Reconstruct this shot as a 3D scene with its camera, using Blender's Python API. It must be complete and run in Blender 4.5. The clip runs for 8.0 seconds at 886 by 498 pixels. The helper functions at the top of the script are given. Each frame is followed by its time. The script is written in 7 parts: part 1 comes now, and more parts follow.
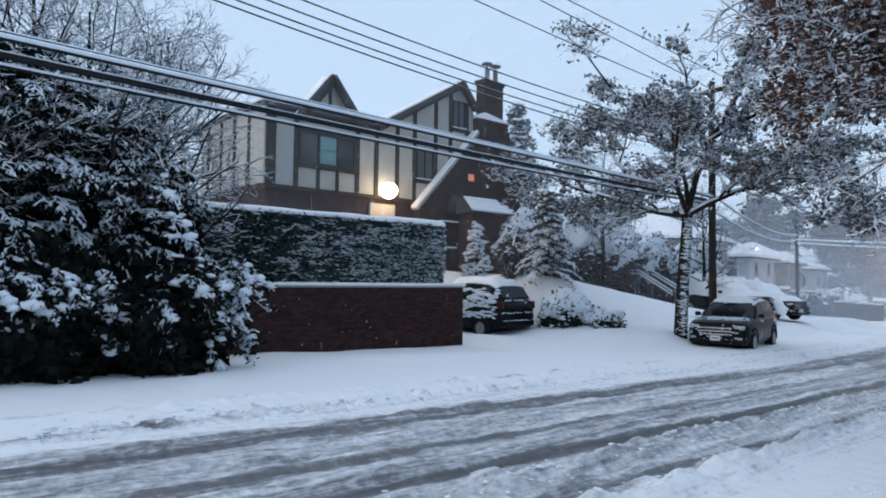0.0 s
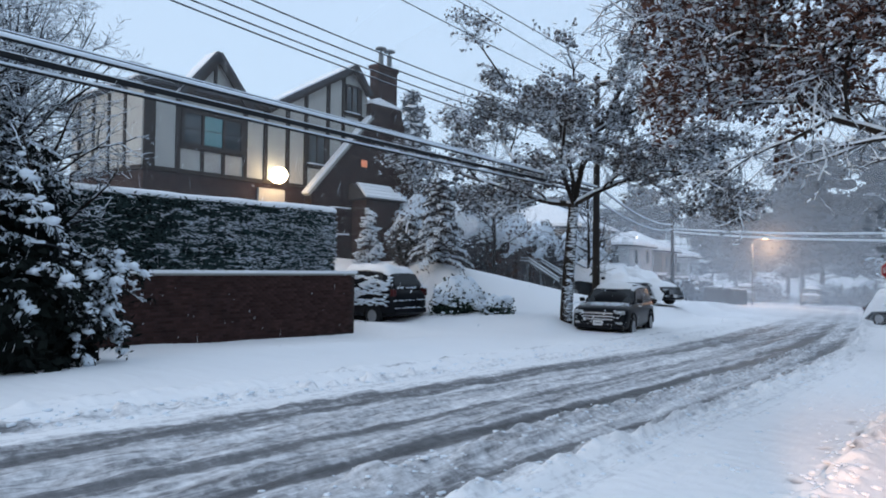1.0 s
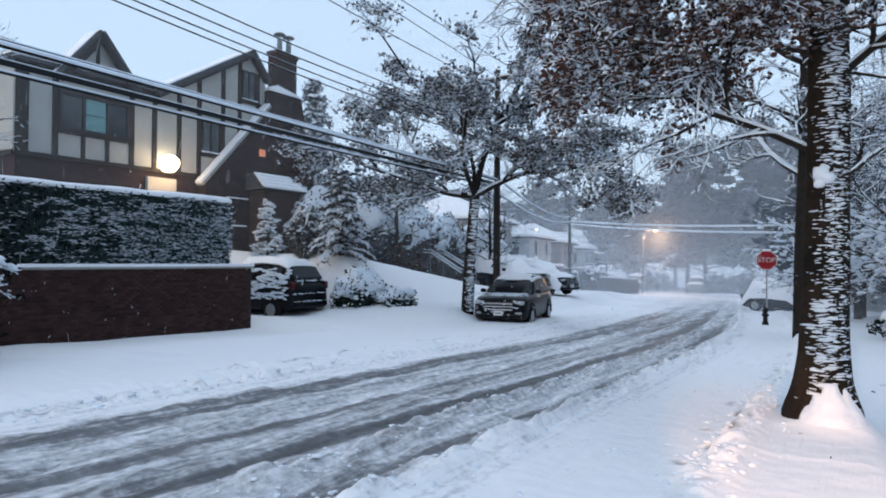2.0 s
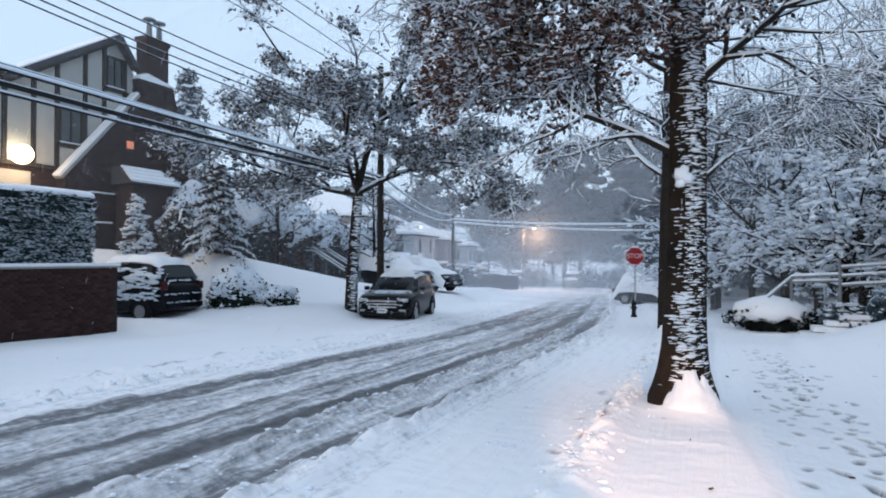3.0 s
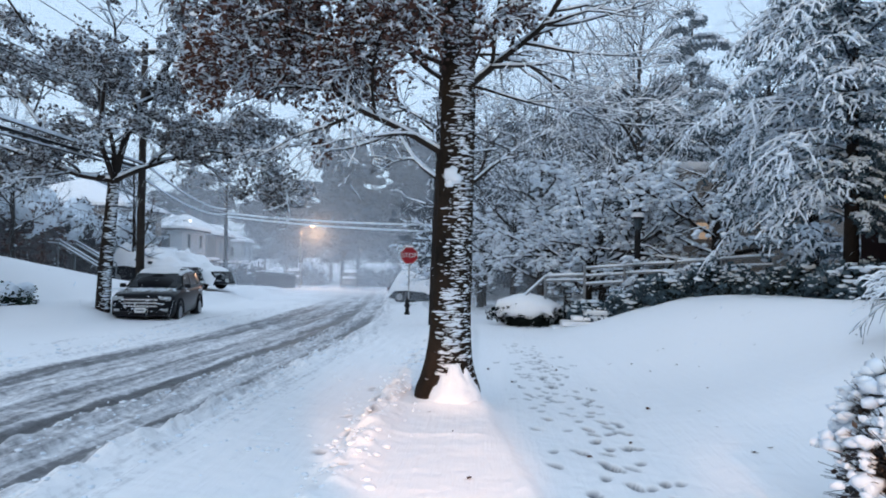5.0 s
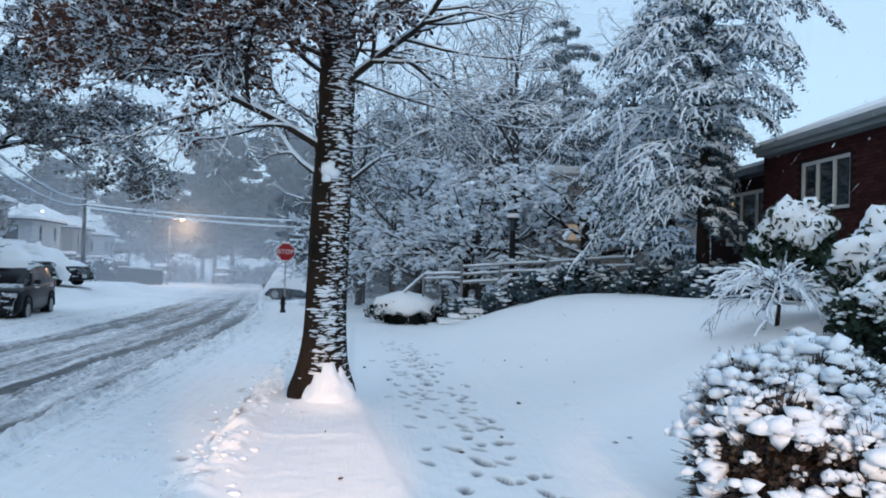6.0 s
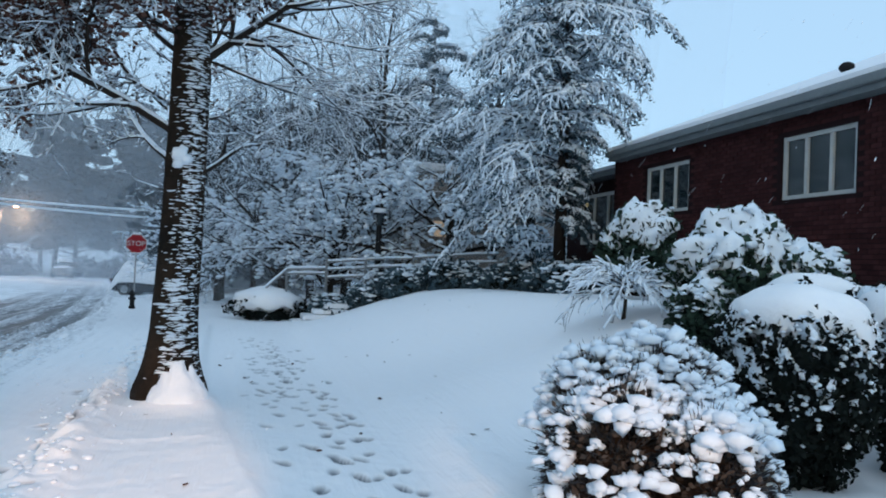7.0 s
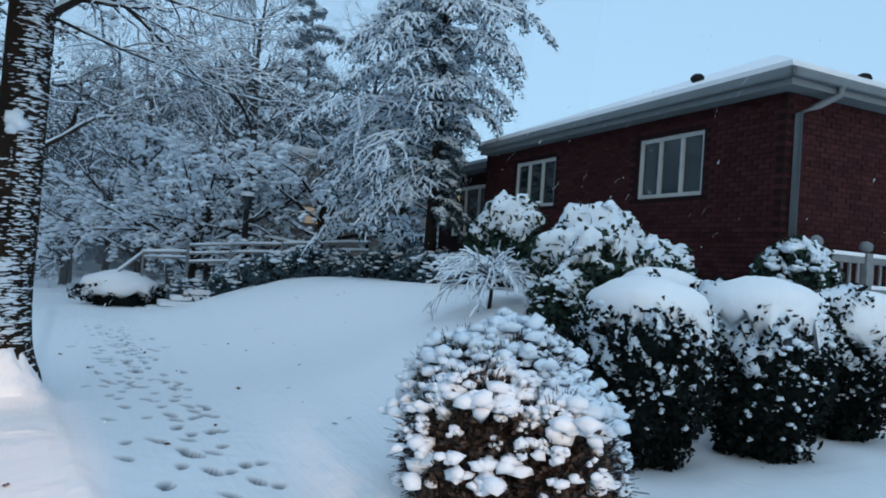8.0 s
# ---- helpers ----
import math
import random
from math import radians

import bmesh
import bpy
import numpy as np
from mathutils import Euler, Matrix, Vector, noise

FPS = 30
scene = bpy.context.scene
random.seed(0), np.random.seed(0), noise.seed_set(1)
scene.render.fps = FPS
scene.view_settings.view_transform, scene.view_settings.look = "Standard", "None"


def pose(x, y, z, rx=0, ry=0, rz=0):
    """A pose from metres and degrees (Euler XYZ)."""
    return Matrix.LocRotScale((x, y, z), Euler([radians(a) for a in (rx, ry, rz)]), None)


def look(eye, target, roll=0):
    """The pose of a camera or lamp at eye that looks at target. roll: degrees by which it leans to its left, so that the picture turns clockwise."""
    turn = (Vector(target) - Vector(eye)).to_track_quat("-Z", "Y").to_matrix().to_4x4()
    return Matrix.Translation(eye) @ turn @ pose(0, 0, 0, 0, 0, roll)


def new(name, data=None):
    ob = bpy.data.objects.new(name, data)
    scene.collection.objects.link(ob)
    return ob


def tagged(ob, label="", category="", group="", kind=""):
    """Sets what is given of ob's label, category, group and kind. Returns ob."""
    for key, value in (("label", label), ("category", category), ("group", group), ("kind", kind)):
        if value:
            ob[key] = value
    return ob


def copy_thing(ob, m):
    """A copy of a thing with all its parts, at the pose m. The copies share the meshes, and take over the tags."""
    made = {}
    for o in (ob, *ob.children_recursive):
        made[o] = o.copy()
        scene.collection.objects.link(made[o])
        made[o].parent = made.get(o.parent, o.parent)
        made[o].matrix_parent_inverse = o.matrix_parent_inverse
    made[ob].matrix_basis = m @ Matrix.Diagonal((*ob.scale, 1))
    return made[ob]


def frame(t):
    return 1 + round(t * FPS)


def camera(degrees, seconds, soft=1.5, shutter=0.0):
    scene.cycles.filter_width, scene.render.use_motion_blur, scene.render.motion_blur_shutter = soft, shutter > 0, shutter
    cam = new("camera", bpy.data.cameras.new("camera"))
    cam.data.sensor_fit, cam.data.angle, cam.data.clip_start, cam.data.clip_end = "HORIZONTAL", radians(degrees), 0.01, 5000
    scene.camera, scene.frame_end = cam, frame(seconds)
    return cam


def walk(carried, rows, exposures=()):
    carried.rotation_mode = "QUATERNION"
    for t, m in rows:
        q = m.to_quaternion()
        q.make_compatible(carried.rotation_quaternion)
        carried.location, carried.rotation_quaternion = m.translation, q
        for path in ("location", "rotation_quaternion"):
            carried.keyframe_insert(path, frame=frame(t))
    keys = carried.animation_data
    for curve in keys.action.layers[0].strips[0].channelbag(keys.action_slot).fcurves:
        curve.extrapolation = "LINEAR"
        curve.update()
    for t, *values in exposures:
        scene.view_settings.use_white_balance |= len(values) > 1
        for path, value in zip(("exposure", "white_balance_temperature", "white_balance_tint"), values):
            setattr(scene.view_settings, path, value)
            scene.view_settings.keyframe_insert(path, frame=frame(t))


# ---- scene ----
# The camera: a hand-held pan from the far side of the street to the brick house. X is across the road, Y along it.
cam = camera(66.0, 8.0, soft=1.9)
ROWS = [
    (0.0, 0.036, -0.541, 1.624, 48.04, 2.55, -0.75),
    (0.5, 0.020, -0.454, 1.626, 43.82, 2.14, -0.78),
    (1.0, -0.002, -0.370, 1.647, 39.23, 1.55, -0.71),
    (2.5, -0.028, -0.130, 1.626, 26.79, 0.92, -0.10),
    (3.0, -0.019, -0.098, 1.623, 21.58, 0.82, -0.03),
    (3.5, -0.011, -0.046, 1.607, 16.89, 0.64, -0.83),
    (4.0, -0.000, -0.000, 1.600, 13.14, 0.70, -1.11),
    (4.5, 0.001, 0.077, 1.592, 8.11, 0.77, -0.92),
    (5.0, 0.023, 0.106, 1.584, 3.16, 0.89, -0.98),
    (6.5, 0.082, 0.208, 1.568, -12.38, 0.98, -2.02),
    (7.0, 0.130, 0.254, 1.556, -18.01, 1.00, -2.37),
    (7.5, 0.195, 0.328, 1.538, -23.11, 1.04, -3.28),
    (8.0, 0.219, 0.326, 1.526, -28.64, 0.75, -3.93),
]
walk(cam, [(t, pose(x, y, z, 90 + pitch, roll, yaw)) for t, x, y, z, yaw, pitch, roll in ROWS],
     [(0.0, 0.0, 6600, 14), (3.5, 0.13, 6650, 14), (5.0, 0.12, 6450, 12), (6.5, -0.10, 6080, 6), (8.0, -0.27, 5780, 2)])

# ---- light: a heavy snow sky at dusk, a broad weak sun behind cloud ----
world = bpy.data.worlds.new("snow_sky")
scene.world = world
world.use_nodes = True
wn, wl = world.node_tree.nodes, world.node_tree.links
wn.clear()
sky = wn.new("ShaderNodeTexSky")
sky.sky_type = "NISHITA"
sky.sun_disc = False
sky.sun_elevation = radians(12)
sky.sun_rotation = radians(200)
sky.dust_density = 3.0
bg_sky = wn.new("ShaderNodeBackground")
bg_sky.inputs[1].default_value = 0.05
bg_cloud = wn.new("ShaderNodeBackground")
bg_cloud.inputs[0].default_value = (0.57, 0.775, 1.0, 1)
bg_cloud.inputs[1].default_value = 0.86
wadd = wn.new("ShaderNodeAddShader")
wout = wn.new("ShaderNodeOutputWorld")
wl.new(sky.outputs[0], bg_sky.inputs[0])
wl.new(bg_sky.outputs[0], wadd.inputs[0])
wl.new(bg_cloud.outputs[0], wadd.inputs[1])
wl.new(wadd.outputs[0], wout.inputs[0])

sun = new("sun", bpy.data.lights.new("sun", "SUN"))
sun.data.energy = 0.35
sun.data.angle = radians(40)
sun.data.color = (0.9, 0.95, 1.0)
sun.matrix_world = look((0, 0, 50), (6, 4, 0))

# a porch lamp behind the viewer: its warm beam falls on the oak, the verge and the near bush
for aim, watts, cone in (((-0.45, 6.3, 0.0), 3500, 13.5), ((2.35, 3.4, 0.3), 1000, 15)):
    warm = new("porch_beam", bpy.data.lights.new("porch_beam", "SPOT"))
    warm.data.energy = watts
    warm.data.color = (1.0, 0.53, 0.28)
    warm.data.spot_size = radians(cone)
    warm.data.spot_blend = 0.6
    warm.data.shadow_soft_size = 0.12
    warm.matrix_world = look((1.5, -2.6, 2.9), aim)
# ---- small modelling kit ----
RNG = np.random.default_rng(7)


def mat(name, color, rough=0.8, metal=0.0, color2=None, scale=8.0, bump=0.0, bump_scale=40.0, spec=0.08, emit=None, emit_s=0.0, random_tint=0.0, transmission=0.0, island=False):
    """A principled material whose colour wanders between two tones at two scales, with fine relief."""
    m = bpy.data.materials.new(name)
    m.use_nodes = True
    n, l = m.node_tree.nodes, m.node_tree.links
    b = n["Principled BSDF"]
    b.inputs["Roughness"].default_value = rough
    b.inputs["Metallic"].default_value = metal
    b.inputs["Specular IOR Level"].default_value = spec
    b.inputs["Transmission Weight"].default_value = transmission
    tc = n.new("ShaderNodeTexCoord")
    c2 = color2 or tuple(0.8 * c for c in color)
    n1, n2 = n.new("ShaderNodeTexNoise"), n.new("ShaderNodeTexNoise")
    for k, s in ((n1, scale), (n2, scale * 7.3)):
        k.inputs["Scale"].default_value = s
        k.inputs["Detail"].default_value = 4
        l.new(tc.outputs["Object"], k.inputs["Vector"])
    add = n.new("ShaderNodeMath")
    add.operation = "MULTIPLY_ADD"
    add.inputs[1].default_value = 0.45
    l.new(n2.outputs["Fac"], add.inputs[0])
    l.new(n1.outputs["Fac"], add.inputs[2])
    ramp = n.new("ShaderNodeMapRange")
    ramp.inputs["From Min"].default_value, ramp.inputs["From Max"].default_value = 0.45, 1.0
    l.new(add.outputs[0], ramp.inputs["Value"])
    mix = n.new("ShaderNodeMix")
    mix.data_type = "RGBA"
    mix.inputs["A"].default_value, mix.inputs["B"].default_value = (*color, 1), (*c2, 1)
    l.new(ramp.outputs[0], mix.inputs["Factor"])
    out = mix.outputs["Result"]
    if random_tint:
        oi = n.new("ShaderNodeNewGeometry" if island else "ShaderNodeObjectInfo")
        hsv = n.new("ShaderNodeHueSaturation")
        mr = n.new("ShaderNodeMapRange")
        mr.inputs["To Min"].default_value, mr.inputs["To Max"].default_value = 1 - random_tint, 1 + random_tint
        l.new(oi.outputs["Random Per Island" if island else "Random"], mr.inputs["Value"])
        l.new(mr.outputs[0], hsv.inputs["Value"])
        l.new(out, hsv.inputs["Color"])
        out = hsv.outputs["Color"]
    l.new(out, b.inputs["Base Color"])
    if bump:
        nb = n.new("ShaderNodeTexNoise")
        nb.inputs["Scale"].default_value = bump_scale
        nb.inputs["Detail"].default_value = 5
        l.new(tc.outputs["Object"], nb.inputs["Vector"])
        bp = n.new("ShaderNodeBump")
        bp.inputs["Strength"].default_value = bump
        bp.inputs["Distance"].default_value = 0.02
        l.new(nb.outputs["Fac"], bp.inputs["Height"])
        l.new(bp.outputs[0], b.inputs["Normal"])
    if emit:
        b.inputs["Emission Color"].default_value = (*emit, 1)
        b.inputs["Emission Strength"].default_value = emit_s
    return m


def obj(name, V, faces, material, parent=None, label="", smooth=False, extra=None):
    """A mesh object from vertices and one or more face arrays; extra: face arrays with a second material."""
    me = bpy.data.meshes.new(name)
    groups = [np.asarray(f) for f in (faces if isinstance(faces, list) else [faces]) if len(f)]
    V = np.asarray(V, float)
    loops = np.concatenate([g.ravel() for g in groups]) if groups else np.zeros(0, int)
    sizes = np.concatenate([np.full(len(g), g.shape[1]) for g in groups]) if groups else np.zeros(0, int)
    starts = np.concatenate([[0], np.cumsum(sizes)[:-1]]) if len(sizes) else np.zeros(0, int)
    me.vertices.add(len(V))
    me.vertices.foreach_set("co", V.ravel())
    me.loops.add(len(loops))
    me.loops.foreach_set("vertex_index", loops.astype(np.int32))
    me.polygons.add(len(sizes))
    me.polygons.foreach_set("loop_start", starts.astype(np.int32))
    me.polygons.foreach_set("loop_total", sizes.astype(np.int32))
    me.polygons.foreach_set("use_smooth", np.full(len(sizes), smooth))
    me.update(calc_edges=True)
    me.validate()
    if material:
        me.materials.append(material)
    ob = new(name, me)
    if parent:
        ob.parent = parent
    if label:
        ob["label"] = label
    return ob


class Mesh:
    """Gathers vertices and faces of one part."""

    def __init__(self):
        self.v, self.f, self.n = [], [], 0

    def add(self, V, *F):
        V = np.asarray(V, float)
        self.v.append(V)
        for f in F:
            if len(f):
                self.f.append(np.asarray(f) + self.n)
        self.n += len(V)
        return self

    def box(self, x0, x1, y0, y1, z0, z1, m=None, b=0.0):
        """A box, its edges cut by b where b is given."""
        if b:
            c, h = np.array([(x0 + x1) / 2, (y0 + y1) / 2, (z0 + z1) / 2]), np.array([abs(x1 - x0), abs(y1 - y0), abs(z1 - z0)]) / 2
            bm = bmesh.new()
            bmesh.ops.create_cube(bm, size=2)
            for v in bm.verts:
                v.co = Vector(h * np.array(v.co))
            bmesh.ops.bevel(bm, geom=bm.edges[:], offset=min(b, h.min() * 0.9), segments=2, profile=0.6, affect="EDGES")
            bmesh.ops.triangulate(bm, faces=[f for f in bm.faces if len(f.verts) > 4])
            bm.verts.index_update()
            V = np.array([v.co for v in bm.verts]) + c
            q = [[v.index for v in f.verts] for f in bm.faces if len(f.verts) == 4]
            t = [[v.index for v in f.verts] for f in bm.faces if len(f.verts) == 3]
            bm.free()
        else:
            V = np.array([(x, y, z) for x in (x0, x1) for y in (y0, y1) for z in (z0, z1)], float)
            q, t = BOXF, []
        if m is not None:
            V = V @ np.array(m.to_3x3()).T + np.array(m.translation)
        return self.add(V, q, t)

    def tube(self, p, r, k=8, cap=True):
        """A tube through the points p with the radii r."""
        p = np.asarray(p, float)
        r = np.broadcast_to(np.asarray(r, float), (len(p),))
        d = np.gradient(p, axis=0)
        d /= np.linalg.norm(d, axis=1)[:, None] + 1e-12
        a = np.cross(d, (0, 0, 1.0))
        weak = np.linalg.norm(a, axis=1) < 0.15
        a[weak] = np.cross(d[weak], (1.0, 0, 0))
        a /= np.linalg.norm(a, axis=1)[:, None]
        c = np.cross(d, a)
        th = np.arange(k) * 2 * np.pi / k
        V = p[:, None] + r[:, None, None] * (a[:, None] * np.cos(th)[None, :, None] + c[:, None] * np.sin(th)[None, :, None])
        i = np.arange(len(p) - 1)[:, None] * k
        j = np.arange(k)[None]
        F = np.stack([i + j, i + (j + 1) % k, i + k + (j + 1) % k, i + k + j], -1).reshape(-1, 4)
        self.add(V.reshape(-1, 3), F)
        if cap:
            n = self.n
            ends = np.array([p[0], p[-1]])
            off = n - len(p) * k
            self.v.append(ends)
            self.n += 2
            T = [[n, off + (q + 1) % k, off + q] for q in range(k)] + [[n + 1, off + (len(p) - 1) * k + q, off + (len(p) - 1) * k + (q + 1) % k] for q in range(k)]
            self.f.append(np.array(T))
        return self

    def done(self, name, material, parent=None, label="", smooth=False):
        if not self.v:
            return None
        q = [f for f in self.f if f.shape[1] == 4]
        t = [f for f in self.f if f.shape[1] == 3]
        groups = ([np.concatenate(q)] if q else []) + ([np.concatenate(t)] if t else [])
        return obj(name, np.concatenate(self.v), groups, material, parent, label, smooth)


BOXF = np.array([[0, 1, 3, 2], [4, 6, 7, 5], [0, 4, 5, 1], [2, 3, 7, 6], [0, 2, 6, 4], [1, 5, 7, 3]])


def tubes(P0, P1, R0, R1, k=4):
    """Many open tube pieces at once."""
    d = P1 - P0
    d = d / (np.linalg.norm(d, axis=1)[:, None] + 1e-9)
    a = np.cross(d, (0.0, 0.0, 1.0))
    w = np.linalg.norm(a, axis=1) < 0.1
    a[w] = np.cross(d[w], (1.0, 0, 0))
    a /= np.linalg.norm(a, axis=1)[:, None]
    c = np.cross(a, d)
    th = np.arange(k) * 2 * np.pi / k
    ring = a[:, None] * np.cos(th)[None, :, None] + c[:, None] * np.sin(th)[None, :, None]
    V = np.concatenate([P0[:, None] + ring * R0[:, None, None], P1[:, None] + ring * R1[:, None, None]], 1)
    i = np.arange(len(P0))[:, None] * 2 * k
    j = np.arange(k)[None]
    F = np.stack([i + j, i + (j + 1) % k, i + k + (j + 1) % k, i + k + j], -1).reshape(-1, 4)
    return V.reshape(-1, 3), F


def snow_caps(P0, P1, R0, R1, rng, thick=0.02, steep=0.75, keep=0.9):
    """Ridges of snow lying on the upper side of branch pieces: each a flat-bottomed strip with a raised crest."""
    d = P1 - P0
    L = np.linalg.norm(d, axis=1) + 1e-9
    ok = (np.abs(d[:, 2]) / L < steep) & (rng.random(len(P0)) < keep)
    P0, P1, R0, R1, d = P0[ok], P1[ok], R0[ok], R1[ok], d[ok]
    if not len(P0):
        return np.zeros((0, 3)), np.zeros((0, 4), int)
    a = np.cross(d, (0.0, 0.0, 1.0))
    a /= np.linalg.norm(a, axis=1)[:, None] + 1e-9
    up = np.array([0, 0, 1.0])
    h = thick * rng.uniform(0.6, 1.5, len(P0))
    V = []
    for P, R in ((P0, R0), (P1, R1)):
        w = R * 0.95 + h * 0.45
        V += [P - a * w[:, None] + up * (R * 0.2)[:, None], P - a * (w * 0.6)[:, None] + up * (R * 0.9 + h * 0.8)[:, None],
              P + a * (w * 0.6)[:, None] + up * (R * 0.9 + h)[:, None], P + a * w[:, None] + up * (R * 0.2)[:, None]]
    V = np.stack(V, 1)
    i = np.arange(len(P0))[:, None] * 8
    F = (i[:, :, None] + np.array([[0, 1, 5, 4], [1, 2, 6, 5], [2, 3, 7, 6]])[None]).reshape(-1, 4)
    return V.reshape(-1, 3), F


def leaf_quads(C, size, rng, flat=0.0, ratio=0.6):
    """Leaves: bent quads, at random turns; flat 1 lays them level."""
    n = len(C)
    u = rng.normal(size=(n, 3))
    u[:, 2] *= 1 - flat
    u /= np.linalg.norm(u, axis=1)[:, None] + 1e-9
    w = rng.normal(size=(n, 3))
    w[:, 2] *= 1 - flat
    v = w - (w * u).sum(1)[:, None] * u
    v /= np.linalg.norm(v, axis=1)[:, None] + 1e-9
    s = (np.asarray(size) * rng.uniform(0.6, 1.3, n))[:, None]
    V = np.stack([C - u * s, C + v * s * ratio, C + u * s, C - v * s * ratio], 1)
    F = np.arange(n * 4).reshape(n, 4)
    return V.reshape(-1, 3), F


def _ico(sub):
    bm = bmesh.new()
    bmesh.ops.create_icosphere(bm, subdivisions=sub, radius=1)
    bm.verts.index_update()
    V = np.array([v.co for v in bm.verts])
    F = np.array([[v.index for v in f.verts] for f in bm.faces])
    bm.free()
    return V, F


ICO1, ICO2, ICO3 = _ico(1), _ico(2), _ico(3)


def clumps(C, R, rng, squash=0.6, base=ICO1, rough=0.25):
    """Uneven lumps, flattened, for snow pads and foliage masses."""
    V0, F0 = base
    n = len(C)
    R = np.broadcast_to(np.asarray(R, float), (n,))
    ang = rng.uniform(0, 2 * np.pi, n)
    ca, sa = np.cos(ang), np.sin(ang)
    k = 1 + rough * rng.uniform(-1, 1, (n, len(V0)))
    V = V0[None] * k[:, :, None] * R[:, None, None]
    x = V[..., 0] * rng.uniform(0.8, 1.4, n)[:, None]
    y = V[..., 1]
    V = np.stack([x * ca[:, None] - y * sa[:, None], x * sa[:, None] + y * ca[:, None], V[..., 2] * squash], -1) + C[:, None]
    F = (np.arange(n)[:, None, None] * len(V0) + F0[None]).reshape(-1, 3)
    return V.reshape(-1, 3), F


def empty(name, x=0.0, y=0.0, z=0.0, rz=0.0):
    ob = new(name)
    ob.matrix_world = pose(x, y, z, 0, 0, rz)
    return ob


def smooth(a, b, x):
    t = np.clip((x - a) / (b - a), 0, 1)
    return t * t * (3 - 2 * t)


def vnoise(x, y, seed=0):
    """Smooth value noise on arrays, about -1 to 1."""
    xi, yi = np.floor(x).astype(np.int64), np.floor(y).astype(np.int64)
    fx, fy = x - xi, y - yi
    fx, fy = fx * fx * (3 - 2 * fx), fy * fy * (3 - 2 * fy)

    def h(a, b):
        k = (a * 374761393 + b * 668265263 + seed * 974711) & 0x7FFFFFFF
        k = ((k ^ (k >> 13)) * 1274126177) & 0x7FFFFFFF
        return ((k ^ (k >> 16)) & 0xFFFF) / 32767.5 - 1

    return (h(xi, yi) * (1 - fx) + h(xi + 1, yi) * fx) * (1 - fy) + (h(xi, yi + 1) * (1 - fx) + h(xi + 1, yi + 1) * fx) * fy


def fbm(x, y, seed=0, octaves=4):
    s, a = 0, 1
    for o in range(octaves):
        s = s + a * vnoise(x * 2 ** o, y * 2 ** o, seed + o)
        a *= 0.5
    return s
# ---- materials ----
SNOW = mat("snow", (0.86, 0.87, 0.89), 0.75, color2=(0.78, 0.80, 0.84), scale=1.5, bump=0.35, bump_scale=25, spec=0.2)
SNOW_LUMP = mat("snow_lumps", (0.78, 0.84, 0.90), 0.7, color2=(0.68, 0.76, 0.85), scale=4, bump=0.3, bump_scale=60, spec=0.2)
BRICK_DARK = mat("dark_brown_brick", (0.062, 0.032, 0.028), 0.85, color2=(0.034, 0.02, 0.02), scale=3, bump=0.4, bump_scale=90, random_tint=0.3)
BRICK_DARK_ISL = mat("dark_brown_brickwork", (0.062, 0.032, 0.028), 0.85, color2=(0.034, 0.02, 0.02), scale=3, bump=0.4, bump_scale=90, random_tint=0.3, island=True)
BRICK_RED = mat("dark_red_brick", (0.055, 0.019, 0.019), 0.85, color2=(0.030, 0.012, 0.013), scale=3, bump=0.4, bump_scale=90, random_tint=0.25)
BRICK_RED_ISL = mat("dark_red_brickwork", (0.055, 0.019, 0.019), 0.85, color2=(0.030, 0.012, 0.013), scale=3, bump=0.4, bump_scale=90, random_tint=0.25, island=True)
BRICK_HOUSE = mat("brown_house_brick", (0.056, 0.036, 0.033), 0.85, color2=(0.034, 0.023, 0.022), scale=3, bump=0.4, bump_scale=90, random_tint=0.45, island=True)
MORTAR = mat("mortar", (0.045, 0.034, 0.033), 0.95, scale=10, bump=0.3)
MORTAR_RED = mat("dark_mortar", (0.022, 0.012, 0.013), 0.95, scale=10, bump=0.3)
PLASTER = mat("cream_plaster", (0.42, 0.42, 0.39), 0.9, color2=(0.34, 0.34, 0.33), scale=1.2, bump=0.25, bump_scale=30)
TIMBER = mat("dark_timber", (0.045, 0.037, 0.033), 0.8, color2=(0.028, 0.024, 0.022), scale=6, bump=0.4)
ROOF_DARK = mat("slate_roof", (0.07, 0.07, 0.075), 0.8, scale=5, bump=0.5)
GLASS_DARK = mat("window_glass", (0.02, 0.03, 0.035), 0.06, spec=0.6, scale=1)
GLASS_TEAL = mat("curtained_glass", (0.12, 0.28, 0.30), 0.12, spec=0.6, scale=1)
WHITE_PAINT = mat("white_frame_paint", (0.5, 0.51, 0.5), 0.5, color2=(0.4, 0.41, 0.4), scale=4)
GREY_METAL = mat("grey_painted_metal", (0.19, 0.21, 0.22), 0.5, scale=4)
GALV = mat("galvanised_steel", (0.35, 0.36, 0.37), 0.45, metal=0.7, scale=5)
BLACK = mat("black_rubber", (0.018, 0.018, 0.019), 0.7, scale=10)
CAR_PAINT = mat("dark_car_paint", (0.005, 0.006, 0.009), 0.3, spec=0.14, scale=1)
CAR_GLASS = mat("car_glass", (0.008, 0.01, 0.013), 0.12, spec=0.25, scale=1)
CHROME = mat("chrome", (0.55, 0.56, 0.58), 0.25, metal=1.0, scale=3)
LENS = mat("headlamp_lens", (0.45, 0.48, 0.5), 0.15, spec=0.6, scale=3)
TAIL = mat("tail_lamp_lens", (0.07, 0.012, 0.012), 0.2, spec=0.6, scale=3)
